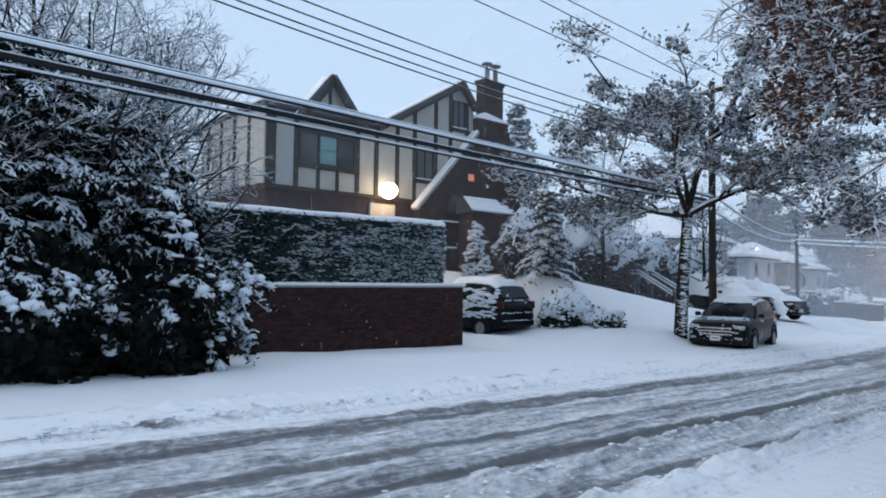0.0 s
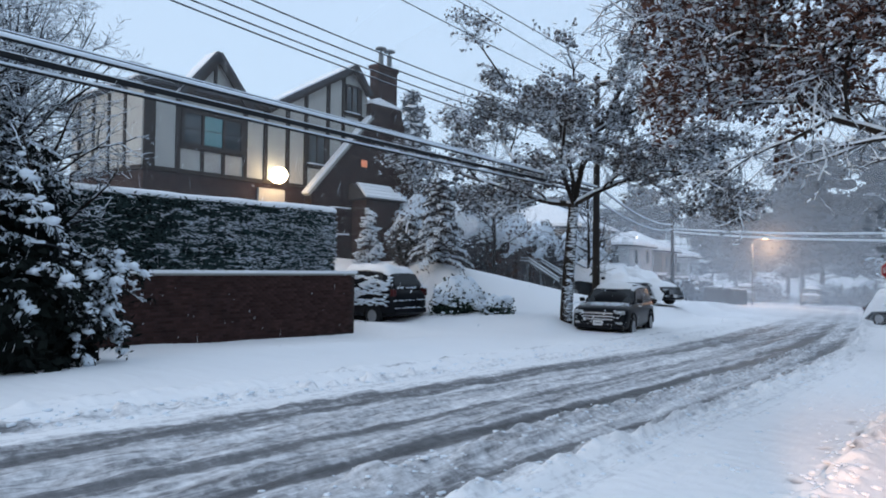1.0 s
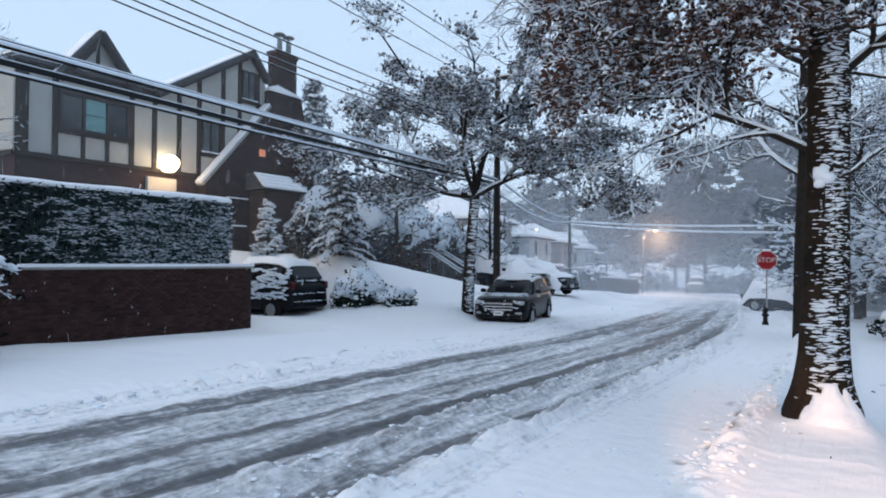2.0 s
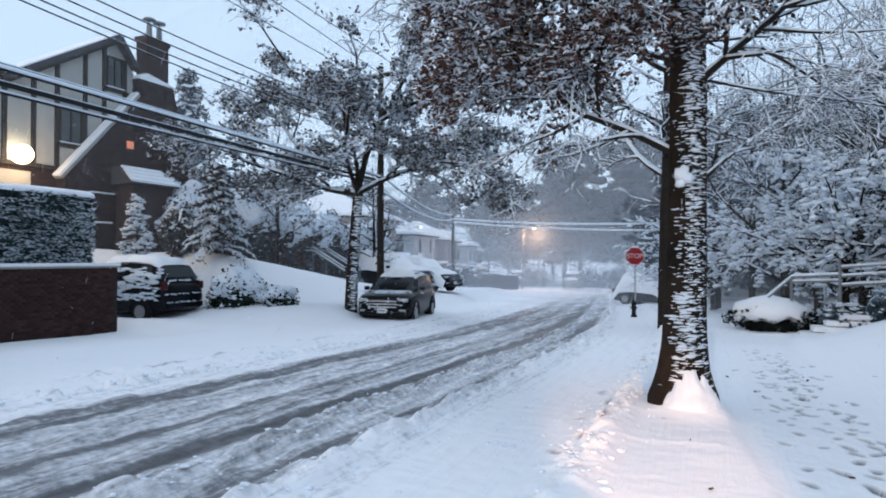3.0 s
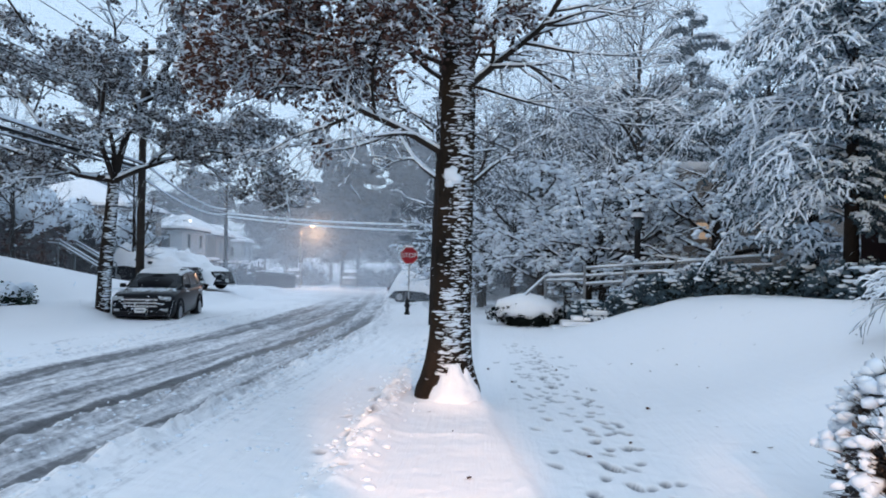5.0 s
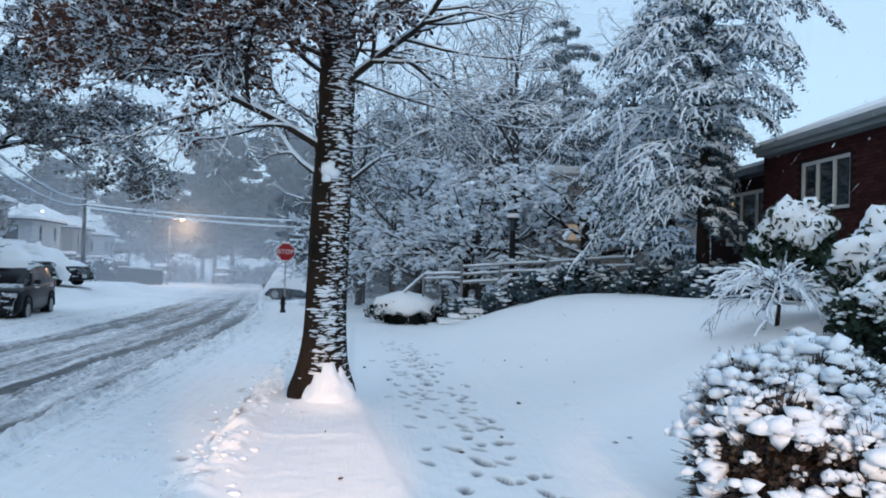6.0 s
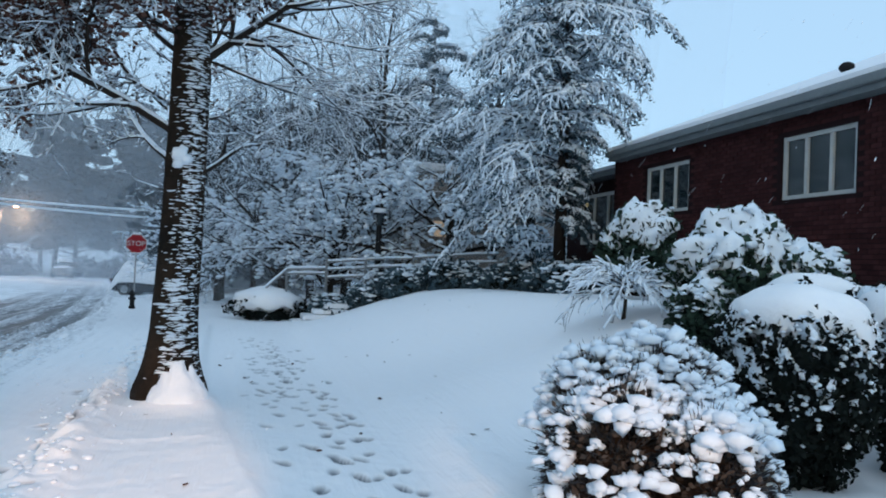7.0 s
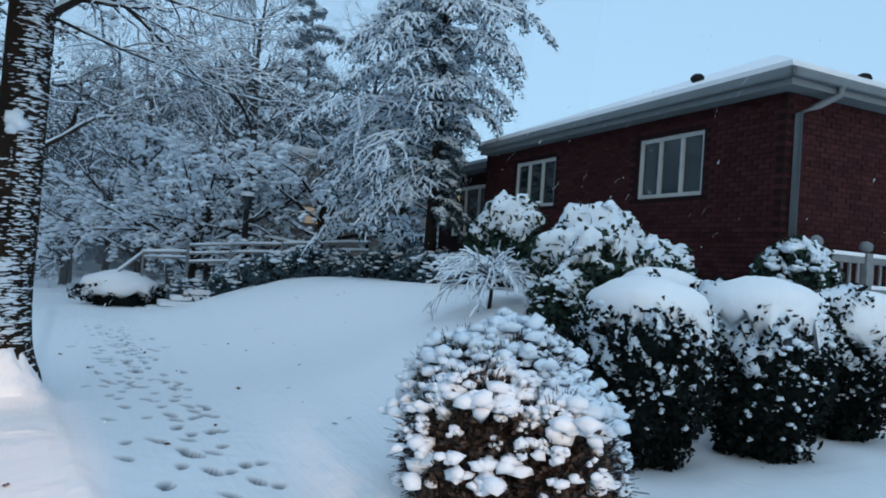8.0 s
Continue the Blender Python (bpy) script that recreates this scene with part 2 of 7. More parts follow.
BARK_DARK = mat("dark_wet_bark", (0.035, 0.028, 0.024), 0.9, color2=(0.018, 0.015, 0.014), scale=5, bump=0.9, bump_scale=30)
BARK_OAK = mat("brown_oak_bark", (0.036, 0.025, 0.018), 0.95, color2=(0.010, 0.009, 0.008), scale=2.2, bump=1.0, bump_scale=22)
TWIG = mat("dark_twigs", (0.045, 0.050, 0.058), 0.9, scale=8)
LEAF_RUST = mat("rust_brown_leaves", (0.115, 0.052, 0.036), 0.8, color2=(0.045, 0.036, 0.036), scale=1.5, random_tint=0.4, island=True)
LEAF_GREY = mat("withered_grey_leaves", (0.10, 0.09, 0.088), 0.85, color2=(0.055, 0.055, 0.06), scale=1.2, random_tint=0.4, island=True)
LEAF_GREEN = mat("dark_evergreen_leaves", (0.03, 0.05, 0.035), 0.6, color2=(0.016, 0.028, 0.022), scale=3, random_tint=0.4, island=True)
YEW_AND_CORE_SHADE = mat("black_green_yew", (0.010, 0.014, 0.012), 0.85, color2=(0.005, 0.007, 0.007), scale=3, random_tint=0.4, island=True)
NEEDLE = mat("blue_green_needles", (0.075, 0.115, 0.14), 0.8, color2=(0.04, 0.062, 0.078), scale=1.2, random_tint=0.35, island=True)
FAR_TREE = mat("distant_tree_needles", (0.036, 0.048, 0.062), 0.95, color2=(0.022, 0.031, 0.042), scale=0.3, random_tint=0.3, island=True)
HEDGE_LEAF = mat("clipped_hedge_leaves", (0.055, 0.088, 0.085), 0.7, color2=(0.03, 0.052, 0.053), scale=2, random_tint=0.45, island=True)
POLE_WOOD = mat("weathered_pole_wood", (0.055, 0.048, 0.043), 0.9, color2=(0.035, 0.03, 0.028), scale=5, bump=0.5)
CABLE = mat("black_cable", (0.02, 0.022, 0.025), 0.6, scale=3)
SIGN_RED = mat("stop_sign_red", (0.33, 0.022, 0.03), 0.5, color2=(0.26, 0.018, 0.026), scale=5)
SIGN_WHITE = mat("sign_white", (0.75, 0.75, 0.75), 0.45, scale=5)
FENCE_WOOD = mat("weathered_fence_wood", (0.24, 0.25, 0.26), 0.85, color2=(0.16, 0.17, 0.18), scale=6, bump=0.3)
SIDING = mat("pale_house_siding", (0.42, 0.44, 0.45), 0.85, color2=(0.34, 0.36, 0.38), scale=1, random_tint=0.15)
SIDING_TAN = mat("tan_house_siding", (0.30, 0.26, 0.23), 0.85, color2=(0.24, 0.21, 0.19), scale=1, random_tint=0.15)
CONCRETE = mat("concrete", (0.3, 0.3, 0.29), 0.9, scale=3, bump=0.3)
LAMP_GLOW = mat("lamp_glass", (1, 0.85, 0.6), 0.4, emit=(1.0, 0.82, 0.52), emit_s=12)
SMALL_GLOW = mat("porch_lamp_glass", (1, 0.9, 0.5), 0.4, emit=(1.0, 0.75, 0.3), emit_s=8)
WINDOW_GLOW = mat("lit_window", (0.8, 0.6, 0.4), 0.4, emit=(1.0, 0.7, 0.45), emit_s=0.25)


def ground_material():
    m = bpy.data.materials.new("snow_ground")
    m.use_nodes = True
    n, l = m.node_tree.nodes, m.node_tree.links
    b = n["Principled BSDF"]
    tc = n.new("ShaderNodeTexCoord")
    at = n.new("ShaderNodeAttribute")
    at.attribute_name = "slush"
    big, fine = n.new("ShaderNodeTexNoise"), n.new("ShaderNodeTexNoise")
    stretch = n.new("ShaderNodeMapping")
    stretch.inputs["Scale"].default_value = (1.0, 0.05, 1.0)
    l.new(tc.outputs["Object"], stretch.inputs["Vector"])
    for k, s, d in ((big, 13.0, 5), (fine, 9.0, 8)):
        k.inputs["Scale"].default_value = s
        k.inputs["Detail"].default_value = d
        k.inputs["Roughness"].default_value = 0.65
    l.new(stretch.outputs[0], big.inputs["Vector"])
    l.new(tc.outputs["Object"], fine.inputs["Vector"])
    s1 = n.new("ShaderNodeMath")
    s1.operation = "MULTIPLY_ADD"
    s1.inputs[1].default_value = 0.8
    l.new(fine.outputs["Fac"], s1.inputs[0])
    l.new(big.outputs["Fac"], s1.inputs[2])
    s2 = n.new("ShaderNodeMath")
    s2.operation = "SUBTRACT"
    s2.inputs[1].default_value = 0.9
    l.new(s1.outputs[0], s2.inputs[0])
    amp = n.new("ShaderNodeMath")
    amp.operation = "MULTIPLY"
    amp.inputs[1].default_value = 1.15
    l.new(s2.outputs[0], amp.inputs[0])
    gate = n.new("ShaderNodeMath")
    gate.operation = "GREATER_THAN"
    gate.inputs[1].default_value = 0.01
    l.new(at.outputs["Fac"], gate.inputs[0])
    gated = n.new("ShaderNodeMath")
    gated.operation = "MULTIPLY_ADD"
    l.new(amp.outputs[0], gated.inputs[0])
    l.new(gate.outputs[0], gated.inputs[1])
    l.new(at.outputs["Fac"], gated.inputs[2])
    ramp = n.new("ShaderNodeValToRGB")
    e = ramp.color_ramp.elements
    e[0].position, e[0].color = 0.08, (0.84, 0.85, 0.875, 1)
    e[1].position, e[1].color = 1.0, (0.075, 0.075, 0.08, 1)
    x = e.new(0.38)
    x.color = (0.52, 0.53, 0.56, 1)
    x = e.new(0.68)
    x.color = (0.17, 0.173, 0.185, 1)
    l.new(gated.outputs[0], ramp.inputs[0])
    # footprints are mixed towards a darker grey
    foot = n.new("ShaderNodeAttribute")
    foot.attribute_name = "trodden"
    print_mix = n.new("ShaderNodeMix")
    print_mix.data_type = "RGBA"
    print_mix.inputs["B"].default_value = (0.15, 0.16, 0.18, 1)
    l.new(foot.outputs["Fac"], print_mix.inputs["Factor"])
    l.new(ramp.outputs[0], print_mix.inputs["A"])
    l.new(print_mix.outputs["Result"], b.inputs["Base Color"])
    rr = n.new("ShaderNodeMapRange")
    rr.inputs["To Min"].default_value, rr.inputs["To Max"].default_value = 0.8, 0.42
    l.new(gated.outputs[0], rr.inputs["Value"])
    l.new(rr.outputs[0], b.inputs["Roughness"])
    b.inputs["Specular IOR Level"].default_value = 0.25
    bp = n.new("ShaderNodeBump")
    bp.inputs["Strength"].default_value = 0.45
    bp.inputs["Distance"].default_value = 0.03
    l.new(s1.outputs[0], bp.inputs["Height"])
    l.new(bp.outputs[0], b.inputs["Normal"])
    return m


GROUND = ground_material()


def veil_material(lo, hi, low_haze=0.0):
    """Snow haze put into a translucent sheet: mostly clear, scattering a little light both ways, in drifting streaks.
    """
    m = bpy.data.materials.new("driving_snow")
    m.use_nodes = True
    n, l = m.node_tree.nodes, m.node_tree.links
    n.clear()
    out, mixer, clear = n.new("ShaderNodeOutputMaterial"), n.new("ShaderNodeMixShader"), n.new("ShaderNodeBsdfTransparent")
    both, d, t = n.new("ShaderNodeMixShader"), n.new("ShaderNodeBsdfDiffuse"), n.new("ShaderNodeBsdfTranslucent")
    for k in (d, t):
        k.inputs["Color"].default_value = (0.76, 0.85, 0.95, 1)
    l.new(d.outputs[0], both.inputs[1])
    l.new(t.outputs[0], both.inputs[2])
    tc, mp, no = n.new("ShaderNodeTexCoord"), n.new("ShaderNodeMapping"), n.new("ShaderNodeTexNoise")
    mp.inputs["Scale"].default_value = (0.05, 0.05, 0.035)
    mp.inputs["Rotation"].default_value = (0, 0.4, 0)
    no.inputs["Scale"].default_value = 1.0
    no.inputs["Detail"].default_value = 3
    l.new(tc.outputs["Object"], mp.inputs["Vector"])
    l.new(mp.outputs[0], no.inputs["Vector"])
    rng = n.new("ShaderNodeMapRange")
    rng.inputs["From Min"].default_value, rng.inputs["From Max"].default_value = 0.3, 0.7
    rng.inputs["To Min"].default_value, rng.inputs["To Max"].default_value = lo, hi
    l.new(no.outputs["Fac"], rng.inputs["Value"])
    sep, ground_haze, total = n.new("ShaderNodeSeparateXYZ"), n.new("ShaderNodeMapRange"), n.new("ShaderNodeMath")
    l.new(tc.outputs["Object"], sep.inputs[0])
    ground_haze.inputs["From Min"].default_value, ground_haze.inputs["From Max"].default_value = -2.0, 6.5
    ground_haze.inputs["To Min"].default_value, ground_haze.inputs["To Max"].default_value = low_haze, 0.0
    l.new(sep.outputs["Z"], ground_haze.inputs["Value"])
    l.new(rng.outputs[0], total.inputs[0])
    l.new(ground_haze.outputs[0], total.inputs[1])
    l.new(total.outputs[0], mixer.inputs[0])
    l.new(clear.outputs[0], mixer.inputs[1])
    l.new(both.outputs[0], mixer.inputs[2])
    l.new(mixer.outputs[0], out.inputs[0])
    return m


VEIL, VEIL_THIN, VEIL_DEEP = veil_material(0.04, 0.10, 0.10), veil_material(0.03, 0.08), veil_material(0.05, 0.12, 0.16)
# ---- the ground: one snow-covered sheet with road, kerbs, path and lawns ----
def road_shift(y):
    q = np.maximum(np.asarray(y, float) - 14, 0)
    return -0.15 * q * q / (q + 16)


def bell(x, c, w):
    return np.exp(-((x - c) / w) ** 2)


RUTS = ((-6.78, 0.13, 0.50), (-6.28, 0.20, 0.62), (-5.22, 0.24, 0.72), (-4.32, 0.24, 0.95), (-3.36, 0.15, 0.66), (-2.72, 0.12, 0.26))
STEPS = []
_r = np.random.default_rng(21)
for i in range(46):
    y = 3.2 + i * 0.27 + _r.normal(0, 0.05)
    x = 1.35 - 0.02 * (y - 4) + (0.13 if i % 2 else -0.13) + _r.normal(0, 0.04)
    STEPS.append((x, y, 0.9))
for i in range(70):
    STEPS.append((1.3 + _r.normal(0, 0.3), _r.uniform(3.2, 15), 0.6))
for i in range(60):
    STEPS.append((0.95 + _r.normal(0, 0.28), _r.uniform(9, 17), 0.7))
for i in range(14):
    STEPS.append((0.75 + _r.normal(0, 0.2), 3.4 + i * 0.45, 0.5))
for i in range(26):
    STEPS.append((_r.uniform(-1.5, -1.05), _r.uniform(5, 17), 0.6))


def height(x, y, detail=True):
    x, y = np.asarray(x, float), np.asarray(y, float)
    z = -0.026 * np.clip(y, -40, 105)
    xr = x - road_shift(y)
    road = smooth(-8.3, -7.9, xr) * (1 - smooth(-1.3, -1.0, xr))
    z = z + 0.10 * (1 - road)
    near = 1 - smooth(70, 110, y)
    # lawn bank of the brick house
    lawn = smooth(1.7, 6.3, x + 0.25 * np.sin(y * 0.5)) * smooth(5.5, 8.6, y + 0.1 * x) * (1 - smooth(19.5, 23.5, y))
    z = z + 1.2 * lawn + (0.1 * smooth(3, 9, x) - 0.16 * smooth(2.2, 3.6, x)) * (1 - smooth(5.2, 7.8, y))
    z = z + 0.9 * smooth(3, 9, x) * smooth(19.5, 23.5, y) * (1 - smooth(40, 60, y))
    # terraces on the far side of the street
    z = z + smooth(-14.6, -18.6, x - 0.12 * (y - 20)) * smooth(19.4, 21.6, y) * np.clip(2.15 - 0.13 * (y - 20), 0.2, 2.15) * near
    z = z + smooth(-20.5, -23, x) * (1 - smooth(19.4, 21.6, y)) * 2.0
    z = z - 0.24 * smooth(-11.5, -15.0, x) * (1 - smooth(14.8, 16.5, y)) * smooth(-6, 0, y)
    z = z + 0.42 * smooth(-10.6, -12.2, xr) * smooth(17.5, 20.5, y) * (1 - smooth(50, 60, y))
    # path along the pavement, trodden
    xl = x + 0.09 * (np.clip(y, 4, 11) - 5)
    z = z - 0.10 * smooth(0.38, 0.56, xl) * (1 - smooth(1.7, 2.3, x)) * (1 - smooth(19, 22, y))
    z = z + 0.018 * bell(y, 6.85, 0.06) * smooth(-1.0, -0.7, x) * (1 - smooth(0.2, 0.4, xl))
    # snow heaped at the foot of the oak
    q = np.hypot((x + 0.29) / 0.95, (y - 8.36))
    z = z - 0.06 * smooth(-1.0, -0.7, x) * (1 - smooth(0.2, 0.5, x)) * smooth(2, 5, y) * (1 - smooth(11, 14, y)) + 0.22 * np.exp(-(q / 0.40) ** 2) + 0.03 * np.exp(-(q / 0.9) ** 2)
    if detail:
        f1 = fbm(x * 0.5, y * 0.5, 3, 3)
        z = z + 0.03 * f1 * (1 - road)
        lump = fbm(x * 9.0, y * 1.7, 11, 4)
        on = smooth(-7.4, -6.8, xr) * (1 - smooth(-2.9, -2.5, xr))
        rut = sum(a * bell(xr + 0.05 * vnoise(y * 0.35, x * 0 + c, 5), c, w) for c, w, a in RUTS)
        z = z + road * (on * (0.04 + 0.03 * lump) * np.clip(1 - rut, 0, 1) + 0.012 * lump)
        z = z + road * 0.055 * (bell(xr, -3.83, 0.20) + 1.1 * bell(xr, -3.02, 0.16)) * np.clip(0.7 + lump, 0, 2)
        # kerb lumps on both sides
        k1 = fbm(x * 7, y * 5, 17, 3)
        z = z + 0.065 * bell(xr, -1.12, 0.20) * np.clip(0.5 + 1.3 * k1, 0, 2) * near
        z = z + 0.09 * bell(xr, -7.85, 0.16) * np.clip(0.4 + 1.1 * k1, 0, 2) * near
        z = z + 0.05 * bell(xr, -8.45, 0.2) * np.clip(0.5 + k1, 0, 2) * near
        for sx, sy, a in STEPS:
            k = np.sin(sx * 91 + sy * 37)
            u, v = (x - sx) + 0.5 * k * (y - sy), (y - sy) - 0.3 * k * (x - sx)
            d2 = (u / 0.042) ** 2 + (v / (0.082 + 0.02 * k)) ** 2
            z = z - 0.075 * a * np.exp(-d2 * d2)
        z = z + 0.006 * fbm(x * 9, y * 9, 29, 2)
    return z


def slush(x, y):
    xr = x - road_shift(y)
    w = xr + 0.06 * vnoise(y * 0.35, x * 0, 5)
    s = 0.20 * smooth(-7.2, -6.7, w) * (1 - smooth(-3.3, -2.9, w)) + 0.10 * smooth(-8.2, -7.8, w) * (1 - smooth(-3.2, -2.8, w))
    for c, wd, a in RUTS:
        s = s + 0.50 * a * bell(w, c, wd * 1.25)
    s = s * (1 + 0.55 * vnoise(x * 7.0, y * 0.10, 41) * smooth(-7.4, -6.8, w) * (1 - smooth(-3.3, -2.9, w)))
    s = s + 0.12 * smooth(14, 26, y) * smooth(-6.6, -6.0, w) * (1 - smooth(-4.2, -3.6, w))
    s = s + 0.30 * bell(w, -8.45, 0.07) * np.clip(0.4 + vnoise(y * 1.5, x * 0, 8), 0, 1)
    s = s + 0.75 * bell(w, -7.75, 0.10) * np.clip(vnoise(y * 2.5, x * 3, 9) + 0.35, 0, 1) * (1 - smooth(3.0, 6.0, y))
    # slush thins with distance: haze over the far road, put into the colour
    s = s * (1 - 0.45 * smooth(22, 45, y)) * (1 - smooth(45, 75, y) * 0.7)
    return np.clip(s, 0, 1.1)


def trodden(x, y):
    s = 0 * x
    for sx, sy, a in STEPS:
        k = np.sin(sx * 91 + sy * 37)
        u, v = (x - sx) + 0.5 * k * (y - sy), (y - sy) - 0.3 * k * (x - sx)
        d2 = (u / 0.042) ** 2 + (v / (0.082 + 0.02 * k)) ** 2
        s = s + a * np.exp(-d2 * d2)
    return np.clip(1.9 * s, 0, 1)


def span(*pieces):
    out = []
    for a, b, step in pieces:
        out += list(np.arange(a, b - 1e-6, step))
    return np.array(out + [pieces[-1][1]])


gx = span((-1500, -300, 300), (-300, -60, 40), (-60, -24, 2.0), (-24, -16, 0.5), (-16, -9, 0.2), (-9, -6.9, 0.075), (-6.9, -2.8, 0.05), (-2.8, 0.3, 0.055), (0.3, 2.0, 0.023), (2.0, 2.4, 0.05), (2.4, 7, 0.16), (7, 14, 0.4), (14, 40, 2), (40, 300, 40), (300, 1500, 300))
gy = span((-1500, -300, 300), (-300, -40, 40), (-40, -4, 2), (-4, 1.5, 0.25), (1.5, 3, 0.06), (3, 4.6, 0.042), (4.6, 8.5, 0.029), (8.5, 10, 0.045), (10, 18, 0.1), (18, 34, 0.22), (34, 70, 0.6), (70, 130, 3), (130, 300, 20), (300, 1500, 200))
GX, GY = np.meshgrid(gx, gy)
GV = np.stack([GX, GY, height(GX, GY)], -1).reshape(-1, 3)
_n = len(gx)
_i = (np.arange(len(gy) - 1)[:, None] * _n + np.arange(_n - 1)[None]).reshape(-1)
ground = obj("ground", GV, np.stack([_i, _i + 1, _i + _n + 1, _i + _n], 1), GROUND, smooth=True)
tagged(ground, "deep fresh snow over a slushy rutted street, pavement and lawns", "ground", kind="structure")
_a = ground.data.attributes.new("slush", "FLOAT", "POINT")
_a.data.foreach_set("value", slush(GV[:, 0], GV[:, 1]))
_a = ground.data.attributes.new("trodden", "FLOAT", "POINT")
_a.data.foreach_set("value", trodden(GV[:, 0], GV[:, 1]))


def zat(x, y):
    return float(height(np.array([x]), np.array([y]), False)[0])
# ---- houses and walls ----
def prism(poly, x0, x1, axis="x"):
    """A flat polygon given in the two other axes, drawn out along one axis."""
    n = len(poly)
    a = np.array(poly, float)
    rows = []
    for x in (x0, x1):
        for p in a:
            rows.append((x, p[0], p[1]) if axis == "x" else (p[0], x, p[1]))
    bm = bmesh.new()
    vs = [bm.verts.new(r) for r in rows]
    bm.faces.new(vs[:n])
    bm.faces.new(vs[n:][::-1])
    for i in range(n):
        j = (i + 1) % n
        bm.faces.new((vs[i], vs[n + i], vs[n + j], vs[j]))
    bmesh.ops.recalc_face_normals(bm, faces=bm.faces[:])
    bmesh.ops.triangulate(bm, faces=[f for f in bm.faces if len(f.verts) > 4])
    bm.verts.index_update()
    V = np.array([v.co for v in bm.verts])
    q = [[v.index for v in f.verts] for f in bm.faces if len(f.verts) == 4]
    t = [[v.index for v in f.verts] for f in bm.faces if len(f.verts) == 3]
    bm.free()
    return V, q, t


def pris(name, poly, x0, x1, material, parent, label="", axis="x", smooth=False):
    return Mesh().add(*prism(poly, x0, x1, axis)).done(name, material, parent, label, smooth)


def bx(name, x0, x1, y0, y1, z0, z1, material, parent, label="", b=0.0):
    return Mesh().box(x0, x1, y0, y1, z0, z1, b=b).done(name, material, parent, label)


def inside(poly, y, z):
    """Which of the points lie in the polygon."""
    y, z = np.asarray(y), np.asarray(z)
    c = np.zeros(y.shape, bool)
    n = len(poly)
    for i in range(n):
        (a, b), (d, e) = poly[i], poly[i - 1]
        hit = ((b > z) != (e > z)) & (y < (d - a) * (z - b) / (e - b + 1e-12) + a)
        c ^= hit
    return c


def brick_field(u0, u1, z0, z1, keep, rng, length=0.205, course=0.075, joint=0.012):
    """Places (u, z) of the bricks of a wall in running bond."""
    out = []
    for r in range(int((z1 - z0) / course)):
        z = z0 + (r + 0.5) * course
        u = np.arange(u0 + length / 2 - (length / 2 if r % 2 else 0), u1 - length / 4, length)
        u = u[(u > u0 + length * 0.45) & (u < u1 - length * 0.45)]
        for a in u:
            out.append((a, z))
    out = np.array(out)
    return out[keep(out[:, 0], out[:, 1])]


def joined_bricks(name, uz, x, m, material, parent, rng, length=0.195, tall=0.064, label=""):
    """Bricks as one mesh, each standing a few millimetres proud of the mortar by its own amount."""
    V0 = np.array([(a, b, c) for a in (0, 1) for b in (-0.5, 0.5) for c in (-0.5, 0.5)], float)
    n = len(uz)
    d = rng.uniform(0.006, 0.016, n)
    V = np.empty((n, 8, 3))
    V[..., 0] = x + V0[None, :, 0] * d[:, None]
    V[..., 1] = uz[:, 0, None] + V0[None, :, 1] * (length - rng.uniform(0, 0.01, n))[:, None]
    V[..., 2] = uz[:, 1, None] + V0[None, :, 2] * (tall - rng.uniform(0, 0.004, n))[:, None]
    V = V.reshape(-1, 3)
    V = V @ np.array(m.to_3x3()).T + np.array(m.translation)
    F = (np.arange(n)[:, None, None] * 8 + BOXF[None]).reshape(-1, 4)
    ob = obj(name, V, F, material, parent, label)
    ob["kind"] = "stuff"
    return ob


def window(parent, x, y0, y1, z0, z1, panes, glass, frame_mat, face=1, bars=0, frame=0.07, label="", sill=True, snow=True):
    """A window in a wall of constant x that faces +x (face 1) or -x: frame bars, panes, sill."""
    w = Mesh()
    t = 0.06 * face
    f = frame
    V = [(xx, *p) for xx in (x, x + t) for p in ((y0, z0), (y1, z0), (y1, z1), (y0, z1), (y0 + f, z0 + f), (y1 - f, z0 + f), (y1 - f, z1 - f), (y0 + f, z1 - f))]
    Q = []
    for k in range(4):
        n = (k + 1) % 4
        Q += [(k, k + 4, n + 4, n), (8 + k, 8 + n, 12 + n, 12 + k), (k, n, 8 + n, 8 + k), (4 + k, 12 + k, 12 + n, 4 + n)]
    w.add(V, Q)
    step = (y1 - y0) / panes
    win = w.done("window", frame_mat, parent, label)
    for k in range(1, panes):
        bx("mullion", min(x, x + t * 1.08), max(x, x + t * 1.08), y0 + k * step - frame * 0.45, y0 + k * step + frame * 0.45, z0 + frame, z1 - frame, frame_mat, win)
    for k in range(panes):
        g = glass[k % len(glass)]
        bx("pane", x - 0.01 * face, x + 0.02 * face, y0 + k * step + frame * 0.4, y0 + (k + 1) * step - frame * 0.4, z0 + frame * 0.9, z1 - frame * 0.9, g, win)
    for k in range(bars):
        zz = z0 + (z1 - z0) * (k + 1) / (bars + 1)
        bx("glazing_bar", x + 0.022 * face, x + 0.04 * face, y0 + frame, y1 - frame, zz - 0.012, zz + 0.012, frame_mat, win)
    if sill:
        bx("sill", x, x + 0.13 * face, y0 - 0.06, y1 + 0.06, z0 - 0.07, z0 - 0.004, frame_mat, win)
        if snow:
            bx("snow_on_sill", x + 0.062 * face, x + 0.13 * face, y0 - 0.05, y1 + 0.05, z0 - 0.002, z0 + 0.05, SNOW_LUMP, win, "snow", b=0.02)
    return win


